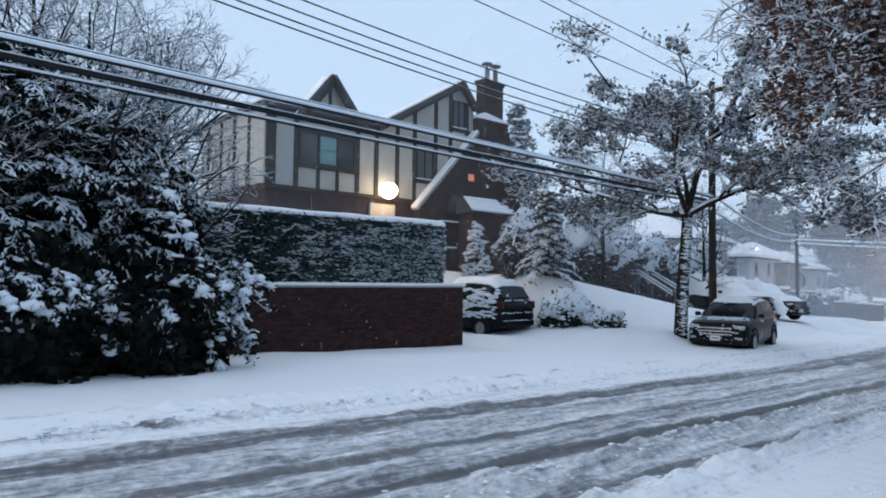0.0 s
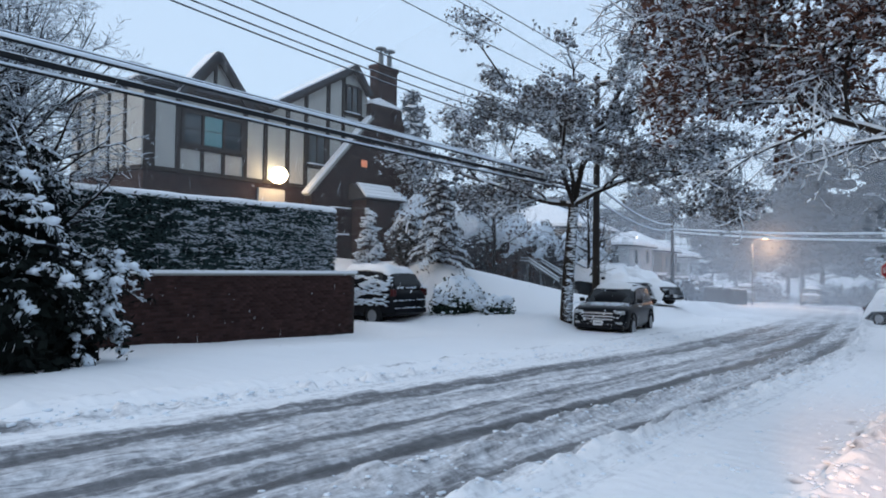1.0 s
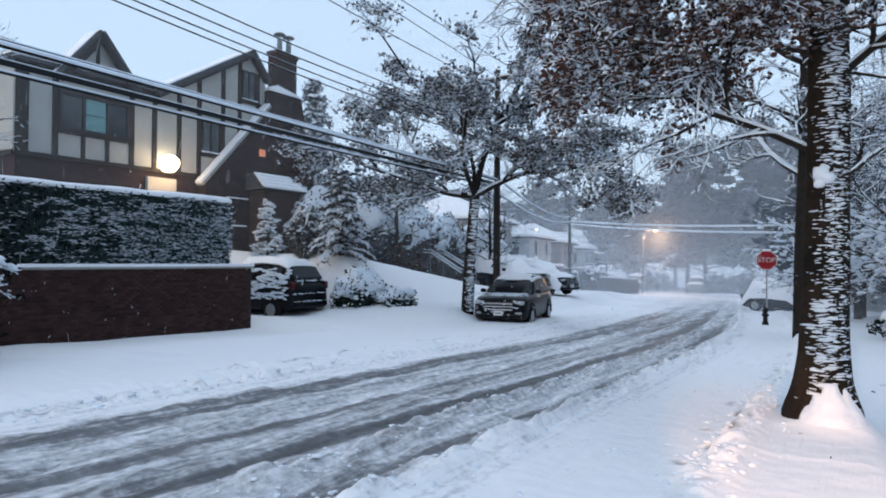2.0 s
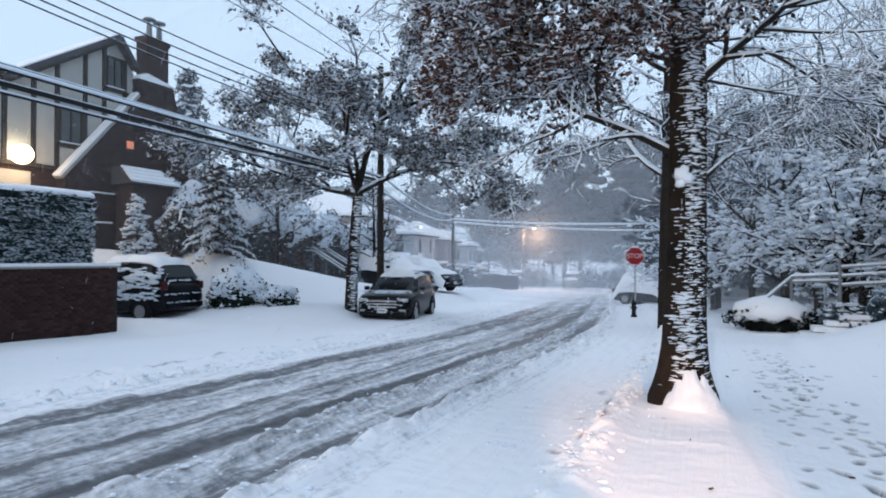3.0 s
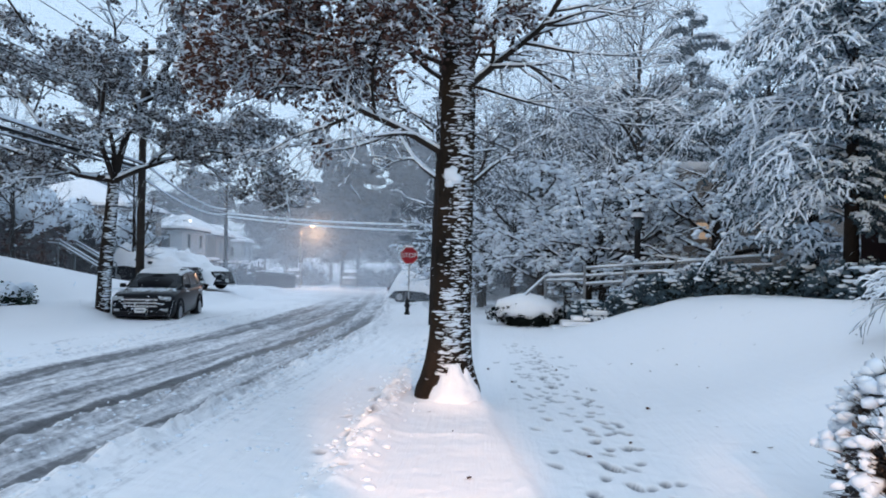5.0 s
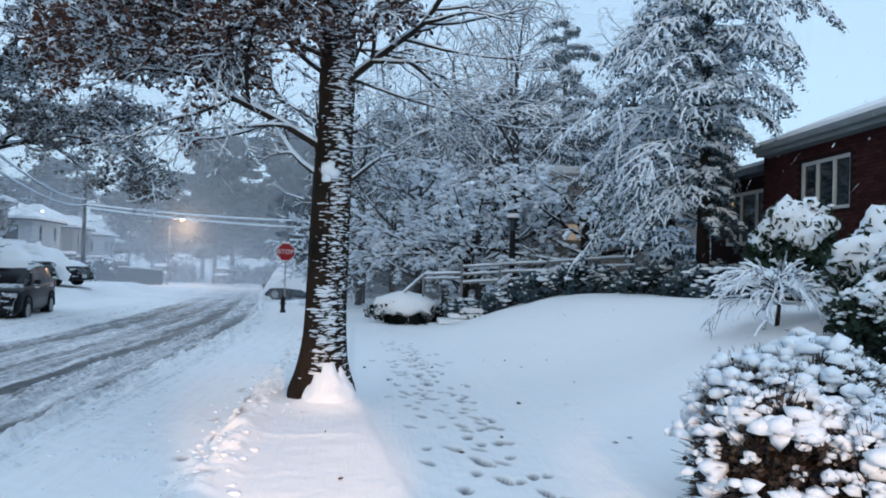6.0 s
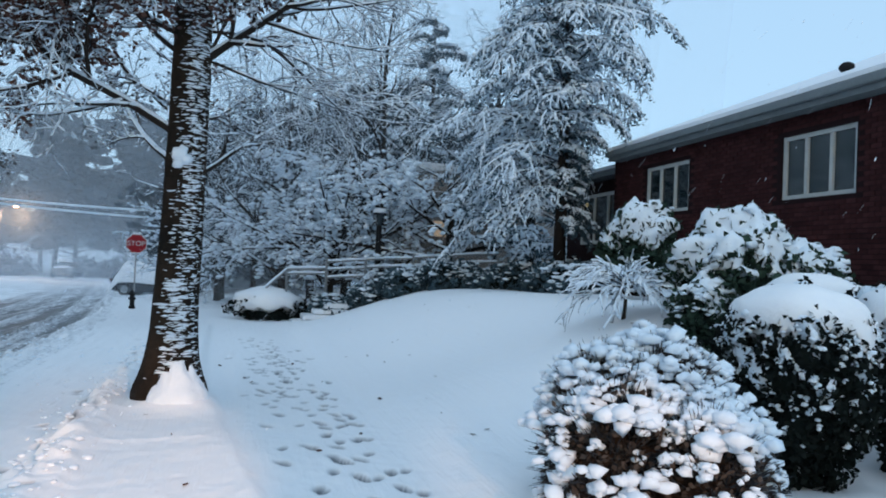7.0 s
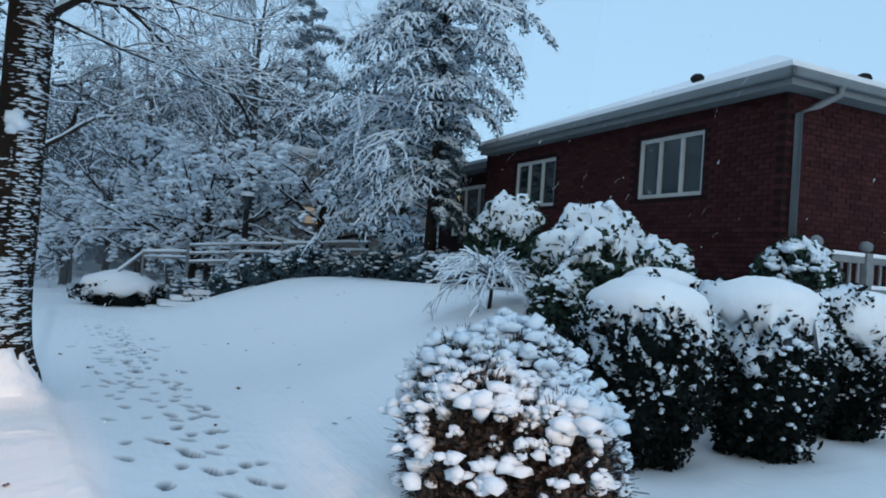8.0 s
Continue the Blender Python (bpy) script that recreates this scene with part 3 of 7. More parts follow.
# -- the half-timbered house across the street --
tudor = empty("house", -24, 17, 0)
tudor.matrix_world = Matrix()
tagged(tudor, "half-timbered brick house with cream plaster, dark beams and a tall chimney", "house")
FX = -24.0
bx("brick_wall", FX - 8, FX - 0.12, 11.85, 19.29, 0.5, 5.12, BRICK_HOUSE, tudor, "brown brick ground floor")
upper = [(11.75, 5.12), (23.0, 5.12), (23.0, 9.85), (22.0, 11.1), (17.2, 8.25), (11.75, 8.25)]
pris("plaster_wall", upper, FX - 0.9, FX, PLASTER, tudor, "cream plaster upper storey")
pris("side_plaster_wall", [(-30, 5.12), (FX - 0.02, 5.12), (FX - 0.02, 8.25), (-30, 8.25)], 11.73, 11.75, PLASTER, tudor, axis="y")


def beam(y0, z0, y1, z1, w, x=FX, d=0.05):
    a, b = np.array([y0, z0]), np.array([y1, z1])
    t = (b - a) / np.linalg.norm(b - a)
    n = np.array([-t[1], t[0]]) * w / 2
    return pris("timber_beam", [tuple(a - n), tuple(a + n), tuple(b + n), tuple(b - n)], x - 0.02, x + d, TIMBER, tudor)


beam(11.98, 5.1, 11.98, 8.25, 0.42, d=0.07)
beam(11.75, 5.17, 24, 5.17, 0.16, d=0.06)
for y in (13.1, 16.05, 17.05, 18.2, 19.2, 20.48, 21.42, 22.5):
    top = 8.2 if y < 17.3 else 8.25 + (y - 17.3) * 0.6 if y < 22 else 10.3
    beam(y, 5.2, y, top, 0.2)
for y in (14.12, 15.05):
    beam(y, 5.2, y, 6.1, 0.15)
beam(13.1, 6.1, 16.05, 6.1, 0.12)
beam(13.1, 7.62, 16.05, 7.62, 0.16)
beam(11.75, 8.2, 17.3, 8.2, 0.16)
beam(19.2, 6.1, 20.48, 6.1, 0.12)
beam(21.42, 8.85, 23.0, 8.85, 0.12)
for x in (-25.3, -26.6, -27.9, -29.2):
    pris("timber_beam", [(x - 0.09, 5.2), (x + 0.09, 5.2), (x + 0.09, 8.2), (x - 0.09, 8.2)], 11.68, 11.728, TIMBER, tudor, axis="y")
pris("timber_beam", [(-30, 5.09), (FX, 5.09), (FX, 5.25), (-30, 5.25)], 11.67, 11.727, TIMBER, tudor, axis="y")
window(tudor, FX + 0.0, 13.22, 15.95, 6.17, 7.55, 3, [GLASS_DARK, GLASS_TEAL, GLASS_DARK], TIMBER, bars=1, frame=0.12, label="dark framed window, one pane curtained in teal", snow=False)
window(tudor, FX, 19.32, 20.36, 6.22, 7.65, 2, [GLASS_DARK], TIMBER, bars=3, frame=0.08, label="leaded window")
window(tudor, FX, 21.55, 22.38, 8.95, 10.3, 2, [GLASS_DARK], TIMBER, bars=2, frame=0.08, label="attic window")
# cross gable with bargeboards
pris("gable_wall", [(13.3, 8.2), (15.9, 8.2), (14.6, 9.78)], FX - 0.5, FX + 0.05, PLASTER, tudor)
for y0, z0, y1, z1 in ((13.0, 7.95, 14.62, 9.92), (16.22, 7.95, 14.58, 9.92)):
    a, b = np.array([y0, z0]), np.array([y1, z1])
    t = (b - a) / np.linalg.norm(b - a)
    n = np.array([-t[1], t[0]])
    n *= np.sign(n[1])
    pris("gable_roof", [tuple(a), tuple(b), tuple(b + n * 0.13), tuple(a + n * 0.13)], FX - 0.5, FX + 0.4, ROOF_DARK, tudor)
    pris("roof_snow", [tuple(a + n * 0.135), tuple(b + n * 0.135), tuple(b + n * 0.16), tuple(a + n * 0.16)], FX - 0.5, FX + 0.25, SNOW, tudor, "snow")
    pris("bargeboard", [tuple(a - n * 0.24), tuple(b - n * 0.24), tuple(b), tuple(a)], FX + 0.30, FX + 0.38, TIMBER, tudor)
beam(14.6, 8.3, 14.6, 9.5, 0.13, x=FX + 0.06)
beam(13.75, 8.25, 14.2, 8.75, 0.12, x=FX + 0.06)
beam(15.45, 8.25, 15.0, 8.75, 0.12, x=FX + 0.06)
beam(13.3, 8.3, 15.9, 8.3, 0.14, x=FX + 0.06)
# main roofs
bx("flat_roof", FX - 8, FX + 0.25, 11.5, 17.4, 8.27, 8.40, ROOF_DARK, tudor)
bx("roof_snow", FX - 8, FX + 0.22, 11.5, 17.4, 8.405, 8.52, SNOW, tudor, "snow", b=0.05)
for (y0, z0), (y1, z1) in (((17.0, 8.14), (22.07, 11.10)), ((22.92, 9.93), (21.93, 11.10))):
    a, b = np.array([y0, z0]), np.array([y1, z1])
    t = (b - a) / np.linalg.norm(b - a)
    n = np.array([-t[1], t[0]])
    n *= np.sign(n[1])
    pris("gable_roof", [tuple(a), tuple(b), tuple(b + n * 0.2), tuple(a + n * 0.2)], FX - 1.0, FX + 0.35, ROOF_DARK, tudor)
    pris("roof_snow", [tuple(a + n * 0.205), tuple(b + n * 0.205), tuple(b + n * 0.25), tuple(a + n * 0.25)], FX - 1.0, FX + 0.25, SNOW, tudor, "snow")
    pris("bargeboard", [tuple(a - n * 0.12), tuple(b - n * 0.12), tuple(b), tuple(a)], FX + 0.26, FX + 0.33, TIMBER, tudor)
# brick front with the chimney, a little proud of the timbered wall
BX = -23.65
front = [(19.3, 0.3), (26.2, 0.3), (26.2, 5.0), (25.9, 6.5), (25.05, 9.62), (22.95, 9.62), (22.95, 8.8), (19.3, 4.9)]
pris("brick_front", front, FX - 3, BX, MORTAR, tudor, "brown brick chimney front")
joined_bricks("front_bricks", brick_field(19.3, 26.2, 1.6, 9.6, lambda u, z: inside([(19.35, 0.3), (26.15, 0.3), (26.15, 5.0), (25.85, 6.5), (25.0, 9.57), (23.0, 9.57), (23.0, 8.7), (19.35, 4.8)], u, z), RNG), BX, Matrix(), BRICK_HOUSE, tudor, RNG)
a, b = np.array([19.12, 4.75]), np.array([22.98, 8.82])
n = np.array([-0.72, 0.69])
pris("rake_coping", [tuple(a), tuple(b), tuple(b + n * 0.12), tuple(a + n * 0.12)], BX - 0.3, BX + 0.12, CONCRETE, tudor)
pris("rake_snow", [tuple(a + n * 0.122), tuple(b + n * 0.122), tuple(b + n * 0.22), tuple(a + n * 0.22)], BX - 0.28, BX + 0.1, SNOW, tudor, "snow lying on the sloping coping")
pris("chimney", [(23.4, 9.62), (24.72, 9.62), (24.72, 11.6), (23.4, 11.6)], BX - 0.6, BX + 0.004, BRICK_HOUSE, tudor, "dark brick chimney stack")
bx("chimney_cap", BX - 0.66, BX + 0.06, 23.33, 24.79, 11.45, 11.66, BRICK_HOUSE, tudor)
pris("shoulder_snow", [(22.85, 9.62), (25.15, 9.62), (24.7, 9.75), (23.4, 9.95)], BX - 0.9, BX + 0.06, SNOW, tudor, "snow on the chimney shoulder")
for y in (23.85, 24.45):
    pot = Mesh().tube([(BX - 0.3, y, 11.6), (BX - 0.3, y, 12.35)], [0.14, 0.12], 12).done("chimney_pot", GREY_METAL, tudor)
    Mesh().tube([(BX - 0.3, y, 12.35), (BX - 0.3, y, 12.55)], [0.05, 0.05], 8).tube([(BX - 0.3, y, 12.53), (BX - 0.3, y, 12.6), (BX - 0.3, y, 12.68)], [0.30, 0.25, 0.03], 12).done("cowl", GREY_METAL, pot)
bay = pris("entrance_bay", [(21.75, 0.3), (24.0, 0.3), (24.0, 4.74), (21.75, 4.74)], BX + 0.02, BX + 0.95, BRICK_HOUSE, tudor, "brick entrance bay")
hood = [(BX + 0.02, 5.55), (BX + 0.25, 5.53), (BX + 1.2, 4.8), (BX + 0.02, 4.745)]
pris("bay_roof", hood, 21.5, 24.25, ROOF_DARK, tudor, axis="y")
for k in range(4):
    x0, z0 = BX + 0.27 + k * 0.235, 5.53 - k * 0.18
    pris("bay_roof_snow", [(x0, z0 + 0.01), (x0 + 0.2, z0 - 0.14), (x0 + 0.21, z0 - 0.05), (x0 + 0.02, z0 + 0.08)], 21.75 - 0.08 * k, 24.0 + 0.06 * k, SNOW, tudor, "snow", axis="y")
bx("snowy_ledge", BX + 0.02, BX + 0.12, 20.4, 21.6, 4.33, 4.38, SNOW, tudor, "snow")
bx("snowy_ledge", BX + 0.02, BX + 0.12, 20.4, 21.5, 3.1, 3.16, SNOW, tudor, "snow")
vent = bx("small_lit_window", BX + 0.0, BX + 0.05, 22.3, 22.66, 6.42, 6.74, mat("small_orange_pane", (0.5, 0.2, 0.12), 0.4, emit=(1.0, 0.35, 0.2), emit_s=0.35), tudor, "small window glowing orange")
bx("door_panel", FX - 0.1, FX + 0.03, 16.76, 18.1, 2.4, 4.9, PLASTER, tudor, "pale side door under the lamp")
lamp_body = Mesh().tube([(FX, 17.43, 5.45), (FX + 0.06, 17.43, 5.45)], [0.12, 0.10], 10).box(FX + 0.05, FX + 0.3, 17.40, 17.46, 5.42, 5.48)
wall_lamp = lamp_body.done("wall_lamp", BLACK, tudor, "black bracket lamp, lit")
# bulb built far oversize, so that its ball stands in for the glare
Mesh().add(*clumps(np.array([[FX + 0.45, 17.43, 5.45]]), 0.36, RNG, 1.0, ICO2, 0.0)).done("bulb", LAMP_GLOW, wall_lamp, "glowing bulb, oversize to take in its glare", True)
porch = new("house_lamp_light", bpy.data.lights.new("house_lamp_light", "POINT"))
porch.data.energy, porch.data.color, porch.data.shadow_soft_size = 70, (1.0, 0.62, 0.28), 0.2
porch.location = (FX + 1.1, 17.43, 4.8)

# -- garden wall with the clipped hedge --
WX = -16.2
gwall = bx("garden_wall", WX - 0.3, WX, 4.2, 14.95, -0.9, 1.36, MORTAR, None)
tagged(gwall, "dark brown brick garden wall with a snow-topped coping", "wall", kind="structure")
bx("coping", WX - 0.34, WX + 0.05, 4.2, 15.0, 1.362, 1.41, CONCRETE, gwall)
cv = Mesh().box(WX - 0.36, WX + 0.07, 4.2, 15.02, 1.413, 1.50, b=0.03).done("coping_snow", SNOW, gwall, "snow lying along the coping")
gret = bx("garden_wall_return", WX - 8, WX - 0.302, 14.65, 14.95, -0.9, 1.36, MORTAR, None)
tagged(gret, "brown brick return of the garden wall beside the drive", "wall", kind="structure")


def hedge_block(x0, x1, y0, y1, z0, z1, name, label, leaves=34000):
    h = empty(name)
    tagged(h, label, "hedge")
    r = np.random.default_rng(5)
    # box in near-black paints the shade behind the hedge's leaves
    Mesh().box(x0 + 0.1, x1 - 0.1, y0 + 0.1, y1 - 0.1, z0, z1 - 0.06).done("core", YEW_AND_CORE_SHADE, h)
    n = leaves
    face = r.random(n)
    C = np.stack([r.uniform(x0, x1, n), r.uniform(y0, y1, n), r.uniform(z0, z1, n)], 1)
    C[face < 0.78, 0] = x1 + r.normal(0, 0.05, (face < 0.78).sum())
    s = (face >= 0.78) & (face < 0.9)
    C[s, 1] = y1 + r.normal(0, 0.04, s.sum())
    t = face >= 0.9
    C[t, 2] = z1 + r.normal(0, 0.03, t.sum())
    C[:, 0] += 0.05 * fbm(C[:, 1] * 0.9, C[:, 2] * 1.2, 4, 2)
    Mesh().add(*leaf_quads(C, 0.06, r, flat=0.3, ratio=0.35)).done("leaves", HEDGE_LEAF, h)["kind"] = "stuff"
    # dusting of snow caught on the face
    m = 30000
    S = np.stack([np.full(m, x1 + 0.07) + r.normal(0, 0.02, m), r.uniform(y0, y1, m), r.uniform(z0 + 0.3, z1, m)], 1)
    dens = 0.45 * fbm(S[:, 1] * 2.6, S[:, 2] * 15.0, 8, 3) + 0.12 * fbm(S[:, 1] * 0.4, S[:, 2] * 0.8, 18, 2) + 0.5 * (S[:, 1] - (y0 + y1) / 2) / (y1 - y0) - 0.04
    S = S[dens > r.uniform(-0.2, 1.3, m)]
    L, T = r.uniform(0.03, 0.10, len(S)), r.uniform(0.006, 0.014, len(S))
    tilt = r.normal(0, 0.22, len(S))
    du = np.stack([0 * L, L * np.cos(tilt), L * np.sin(tilt)], 1)
    dv = np.stack([T * 1.2, 0 * L, T], 1)
    V = np.stack([S - du, S - dv * 0.6, S + du, S + dv], 1).reshape(-1, 3)
    Mesh().add(V, np.arange(len(V)).reshape(-1, 4)).done("snow_dusting", SNOW_LUMP, h, "fine snow caught in the leaves")["kind"] = "stuff"
    Y = np.linspace(y0, y1, 60)
    prof = []
    for y in Y:
        k = 0.10 + 0.03 * float(vnoise(np.array([y * 1.3]), np.array([0.0]), 3)[0])
        prof.append([(x0 - 0.02, y, z1 - 0.02), (x0 + 0.05, y, z1 + k), (x1 - 0.1, y, z1 + k + 0.02), (x1 + 0.06, y, z1 + k * 0.4), (x1 + 0.05, y, z1 - 0.05)])
    P = np.array(prof)
    i = (np.arange(59)[:, None] * 5 + np.arange(4)[None]).ravel()
    Mesh().add(P.reshape(-1, 3), np.stack([i, i + 1, i + 6, i + 5], 1)).done("snow_top", SNOW, h, "snow along the top", True)
    return h


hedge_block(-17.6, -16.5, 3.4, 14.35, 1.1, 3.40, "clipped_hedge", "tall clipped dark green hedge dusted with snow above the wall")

# -- the brick bungalow --
BM = pose(8.76, 6.105, 0, 0, 0, -3.84)
bung = new("brick_house")
bung.matrix_world = BM
tagged(bung, "low dark red brick house with white windows and a snow-covered roof", "house")


LEN = 9.01


# wall pieces round the two openings
W1, W2 = (1.75, 3.27, 2.80, 3.85), (5.885, 7.53, 2.80, 3.85)
WALL_TOP = 4.2
for y0, y1, z0, z1 in ((0.28, LEN, 0.2, 2.80), (0.28, W1[0], 2.80, WALL_TOP), (W1[1], W2[0], 2.80, WALL_TOP), (W2[1], LEN, 2.80, WALL_TOP), (W1[0], W1[1], 3.85, WALL_TOP), (W2[0], W2[1], 3.85, WALL_TOP)):
    bx("wall", 0.0, 0.3, y0, y1, z0, z1, MORTAR_RED, bung)
bx("end_wall", 0.302, 9.0, 0.28, 0.58, 0.2, WALL_TOP, MORTAR_RED, bung)
bx("back_wall", 0.31, 9.0, LEN - 0.3, LEN, 0.2, WALL_TOP, MORTAR_RED, bung)
bx("room_back", 2.0, 2.1, 0.4, LEN - 0.4, 0.2, 4.1, MORTAR_RED, bung)
for (y0, y1, z0, z1), nm in ((W1, 3), (W2, 3)):
    w = window(bung, 0.10, y0, y1, z0, z1, nm, [GLASS_DARK], WHITE_PAINT, face=-1, frame=0.07, label="white three-light window with dark panes", sill=False, snow=False)
EX0, EX1, EY0, EY1 = -0.3, 9.4, -0.02, LEN - 0.2


def hip(z0, dz, grow, name, material, label=""):
    """A hipped roof skin over the eaves rectangle."""
    x0, x1, y0, y1 = EX0 - grow, EX1 + grow, EY0 - grow, EY1 + grow
    zr = z0 + 2.0
    V = [(x0, y0, z0), (x1, y0, z0), (x1, y1, z0), (x0, y1, z0), (4.5, 4.3, zr), (4.5, LEN - 4.3, zr)]
    V += [(a, b, c - dz) for a, b, c in V]
    Q = [(0, 4, 5, 3), (1, 2, 5, 4), (0, 3, 9, 6), (1, 0, 6, 7), (2, 1, 7, 8), (3, 2, 8, 9), (6, 9, 11, 10), (7, 10, 11, 8)]
    T = [(0, 1, 4), (2, 3, 5), (6, 10, 7), (8, 11, 9)]
    return Mesh().add(V, Q, T).done(name, material, bung, label)


VENTS = ((0.9, 2.9, 5.08), (1.9, 0.5, 4.74))
hip(4.40, 0.06, 0.0, "roof", ROOF_DARK, "low hipped roof")
hip(4.49, 0.08, -0.02, "roof_snow", SNOW, "even layer of snow")
for x0, x1, y0, y1 in ((EX0, EX0 + 0.05, EY0, EY1), (EX0 + 0.05, EX1, EY0, EY0 + 0.05)):
    bx("fascia", x0, x1, y0, y1, 4.15, 4.405, GREY_METAL, bung, "grey fascia board")
bx("soffit", EX0 + 0.05, 0.0, EY0 + 0.05, LEN - 0.25, 4.155, 4.175, GREY_METAL, bung)
bx("soffit", 0.0, EX1, EY0 + 0.05, 0.28, 4.155, 4.175, GREY_METAL, bung)
bx("gutter", EX0 - 0.10, EX0 - 0.002, EY0 - 0.1, EY1, 4.24, 4.37, GREY_METAL, bung, b=0.03)
bx("gutter", EX0 - 0.10, EX1, EY0 - 0.10, EY0 - 0.002, 4.24, 4.37, GREY_METAL, bung, b=0.03)
sp = Mesh().tube([(0.62, EY0 - 0.05, 4.26), (0.62, EY0 - 0.03, 4.14), (0.42, 0.14, 3.99), (0.17, 0.21, 3.86), (0.17, 0.21, 0.9)], 0.052, 8)
sp.done("downspout", GREY_METAL, bung, "pale grey downspout at the corner", True)
for x, y, z in VENTS:
    Mesh().tube([(x, y, z - 0.4), (x, y, z)], 0.08, 10).add(*clumps(np.array([[x, y, z - 0.04]]), 0.125, RNG, 0.75, ICO2, 0.0)).done("roof_vent", BLACK, bung, "dark mushroom roof vent", True)
# lower wing behind
bx("wing_wall", 0.6, 7, LEN, LEN + 4, 0.2, 3.95, MORTAR_RED, bung)
bx("wing_roof", 0.2, 7.2, LEN + 0.05, LEN + 4.2, 3.96, 4.12, GREY_METAL, bung)
bx("wing_roof_snow", 0.2, 7.2, LEN + 0.05, LEN + 4.2, 4.125, 4.22, SNOW, bung, "snow", b=0.03)
window(bung, 0.58, LEN + 0.5, LEN + 2.9, 2.2, 3.6, 3, [GLASS_DARK], WHITE_PAINT, face=-1, frame=0.09, sill=False)
uz = brick_field(0.28, LEN, 1.3, 4.15, lambda u, z: ~((u > W1[0] - 0.1) & (u < W1[1] + 0.1) & (z > 2.74) & (z < 3.89)) & ~((u > W2[0] - 0.1) & (u < W2[1] + 0.1) & (z > 2.74) & (z < 3.89)), RNG)
BUNG_NEAR = (uz[:, 0] < 2.6) & (uz[:, 1] > 2.3)
_b = joined_bricks("brickwork", uz[~BUNG_NEAR], 0.0, pose(0, 0, 0, 0, 0, 0) @ Matrix.Diagonal((-1, 1, 1, 1)), BRICK_RED_ISL, bung, RNG)
uz2 = brick_field(0.0, 5.0, 1.3, 4.15, lambda u, z: u > 0, RNG)
joined_bricks("brickwork", uz2, 0.0, pose(0, 0.28, 0, 0, 0, -90), BRICK_RED_ISL, bung, RNG)
# ---- trees and shrubs ----
def unit(v):
    return v / (np.linalg.norm(v) + 1e-9)


class Tree:
    """Branch pieces grown from a few rules; pieces thicker than the cut go to limbs, the rest to twigs."""

    def __init__(self, seed):
        self.r = np.random.default_rng(seed)
        self.seg = []
        self.limb = 0

    def grow(self, p, d, length, rad, level, spec):
        """spec per level: (pieces, children, angle, child length ratio, droop, wander, taper)."""
        n, kids, ang, ratio, droop, wander, first = spec[level]
        step = length / n
        p, d = np.array(p, float), unit(np.array(d, float))
        pts = [(p.copy(), d.copy(), rad)]
        for i in range(n):
            d = unit(d + self.r.normal(0, wander, 3) + np.array([0, 0, droop]))
            q = p + d * step
            r2 = max(rad * (1 - 0.75 * (i + 1) / n), 0.003)
            self.seg.append((p, q, pts[-1][2], r2, level, self.limb))
            p = q
            pts.append((p.copy(), d.copy(), r2))
        if level + 1 < len(spec):
            for c in range(kids):
                f = first + (1 - first) * (c + self.r.uniform(0.1, 0.9)) / kids
                k = min(int(f * n), n - 1)
                g = f * n - k
                pp = pts[k][0] * (1 - g) + pts[k + 1][0] * g
                dd = pts[k][1]
                side = unit(np.cross(dd, self.r.normal(size=3)))
                a = radians(ang) * self.r.uniform(0.7, 1.25)
                nd = dd * np.cos(a) + side * np.sin(a)
                self.grow(pp, nd, length * ratio * self.r.uniform(0.6, 1.15) * (1.15 - 0.5 * f), pts[k][2] * 0.55, level + 1, spec)

    def arrays(self, test):
        s = [x for x in self.seg if test(x)]
        if not s:
            return None
        return np.array([x[0] for x in s]), np.array([x[1] for x in s]), np.array([x[2] for x in s]), np.array([x[3] for x in s])


def limb_path(t, pts, r0, r1, level=0, sub=4):
    """A limb along given points, smoothed; returns its pieces' points."""
    pts = np.array(pts, float)
    k = np.linspace(0, len(pts) - 1, (len(pts) - 1) * sub + 1)
    P = np.stack([np.interp(k, range(len(pts)), pts[:, i]) for i in range(3)], 1)
    P[1:-1] = (P[:-2] + 2 * P[1:-1] + P[2:]) / 4
    R = np.linspace(r0, r1, len(P))
    for i in range(len(P) - 1):
        t.seg.append((P[i], P[i + 1], R[i], R[i + 1], level, t.limb))
    return P, R


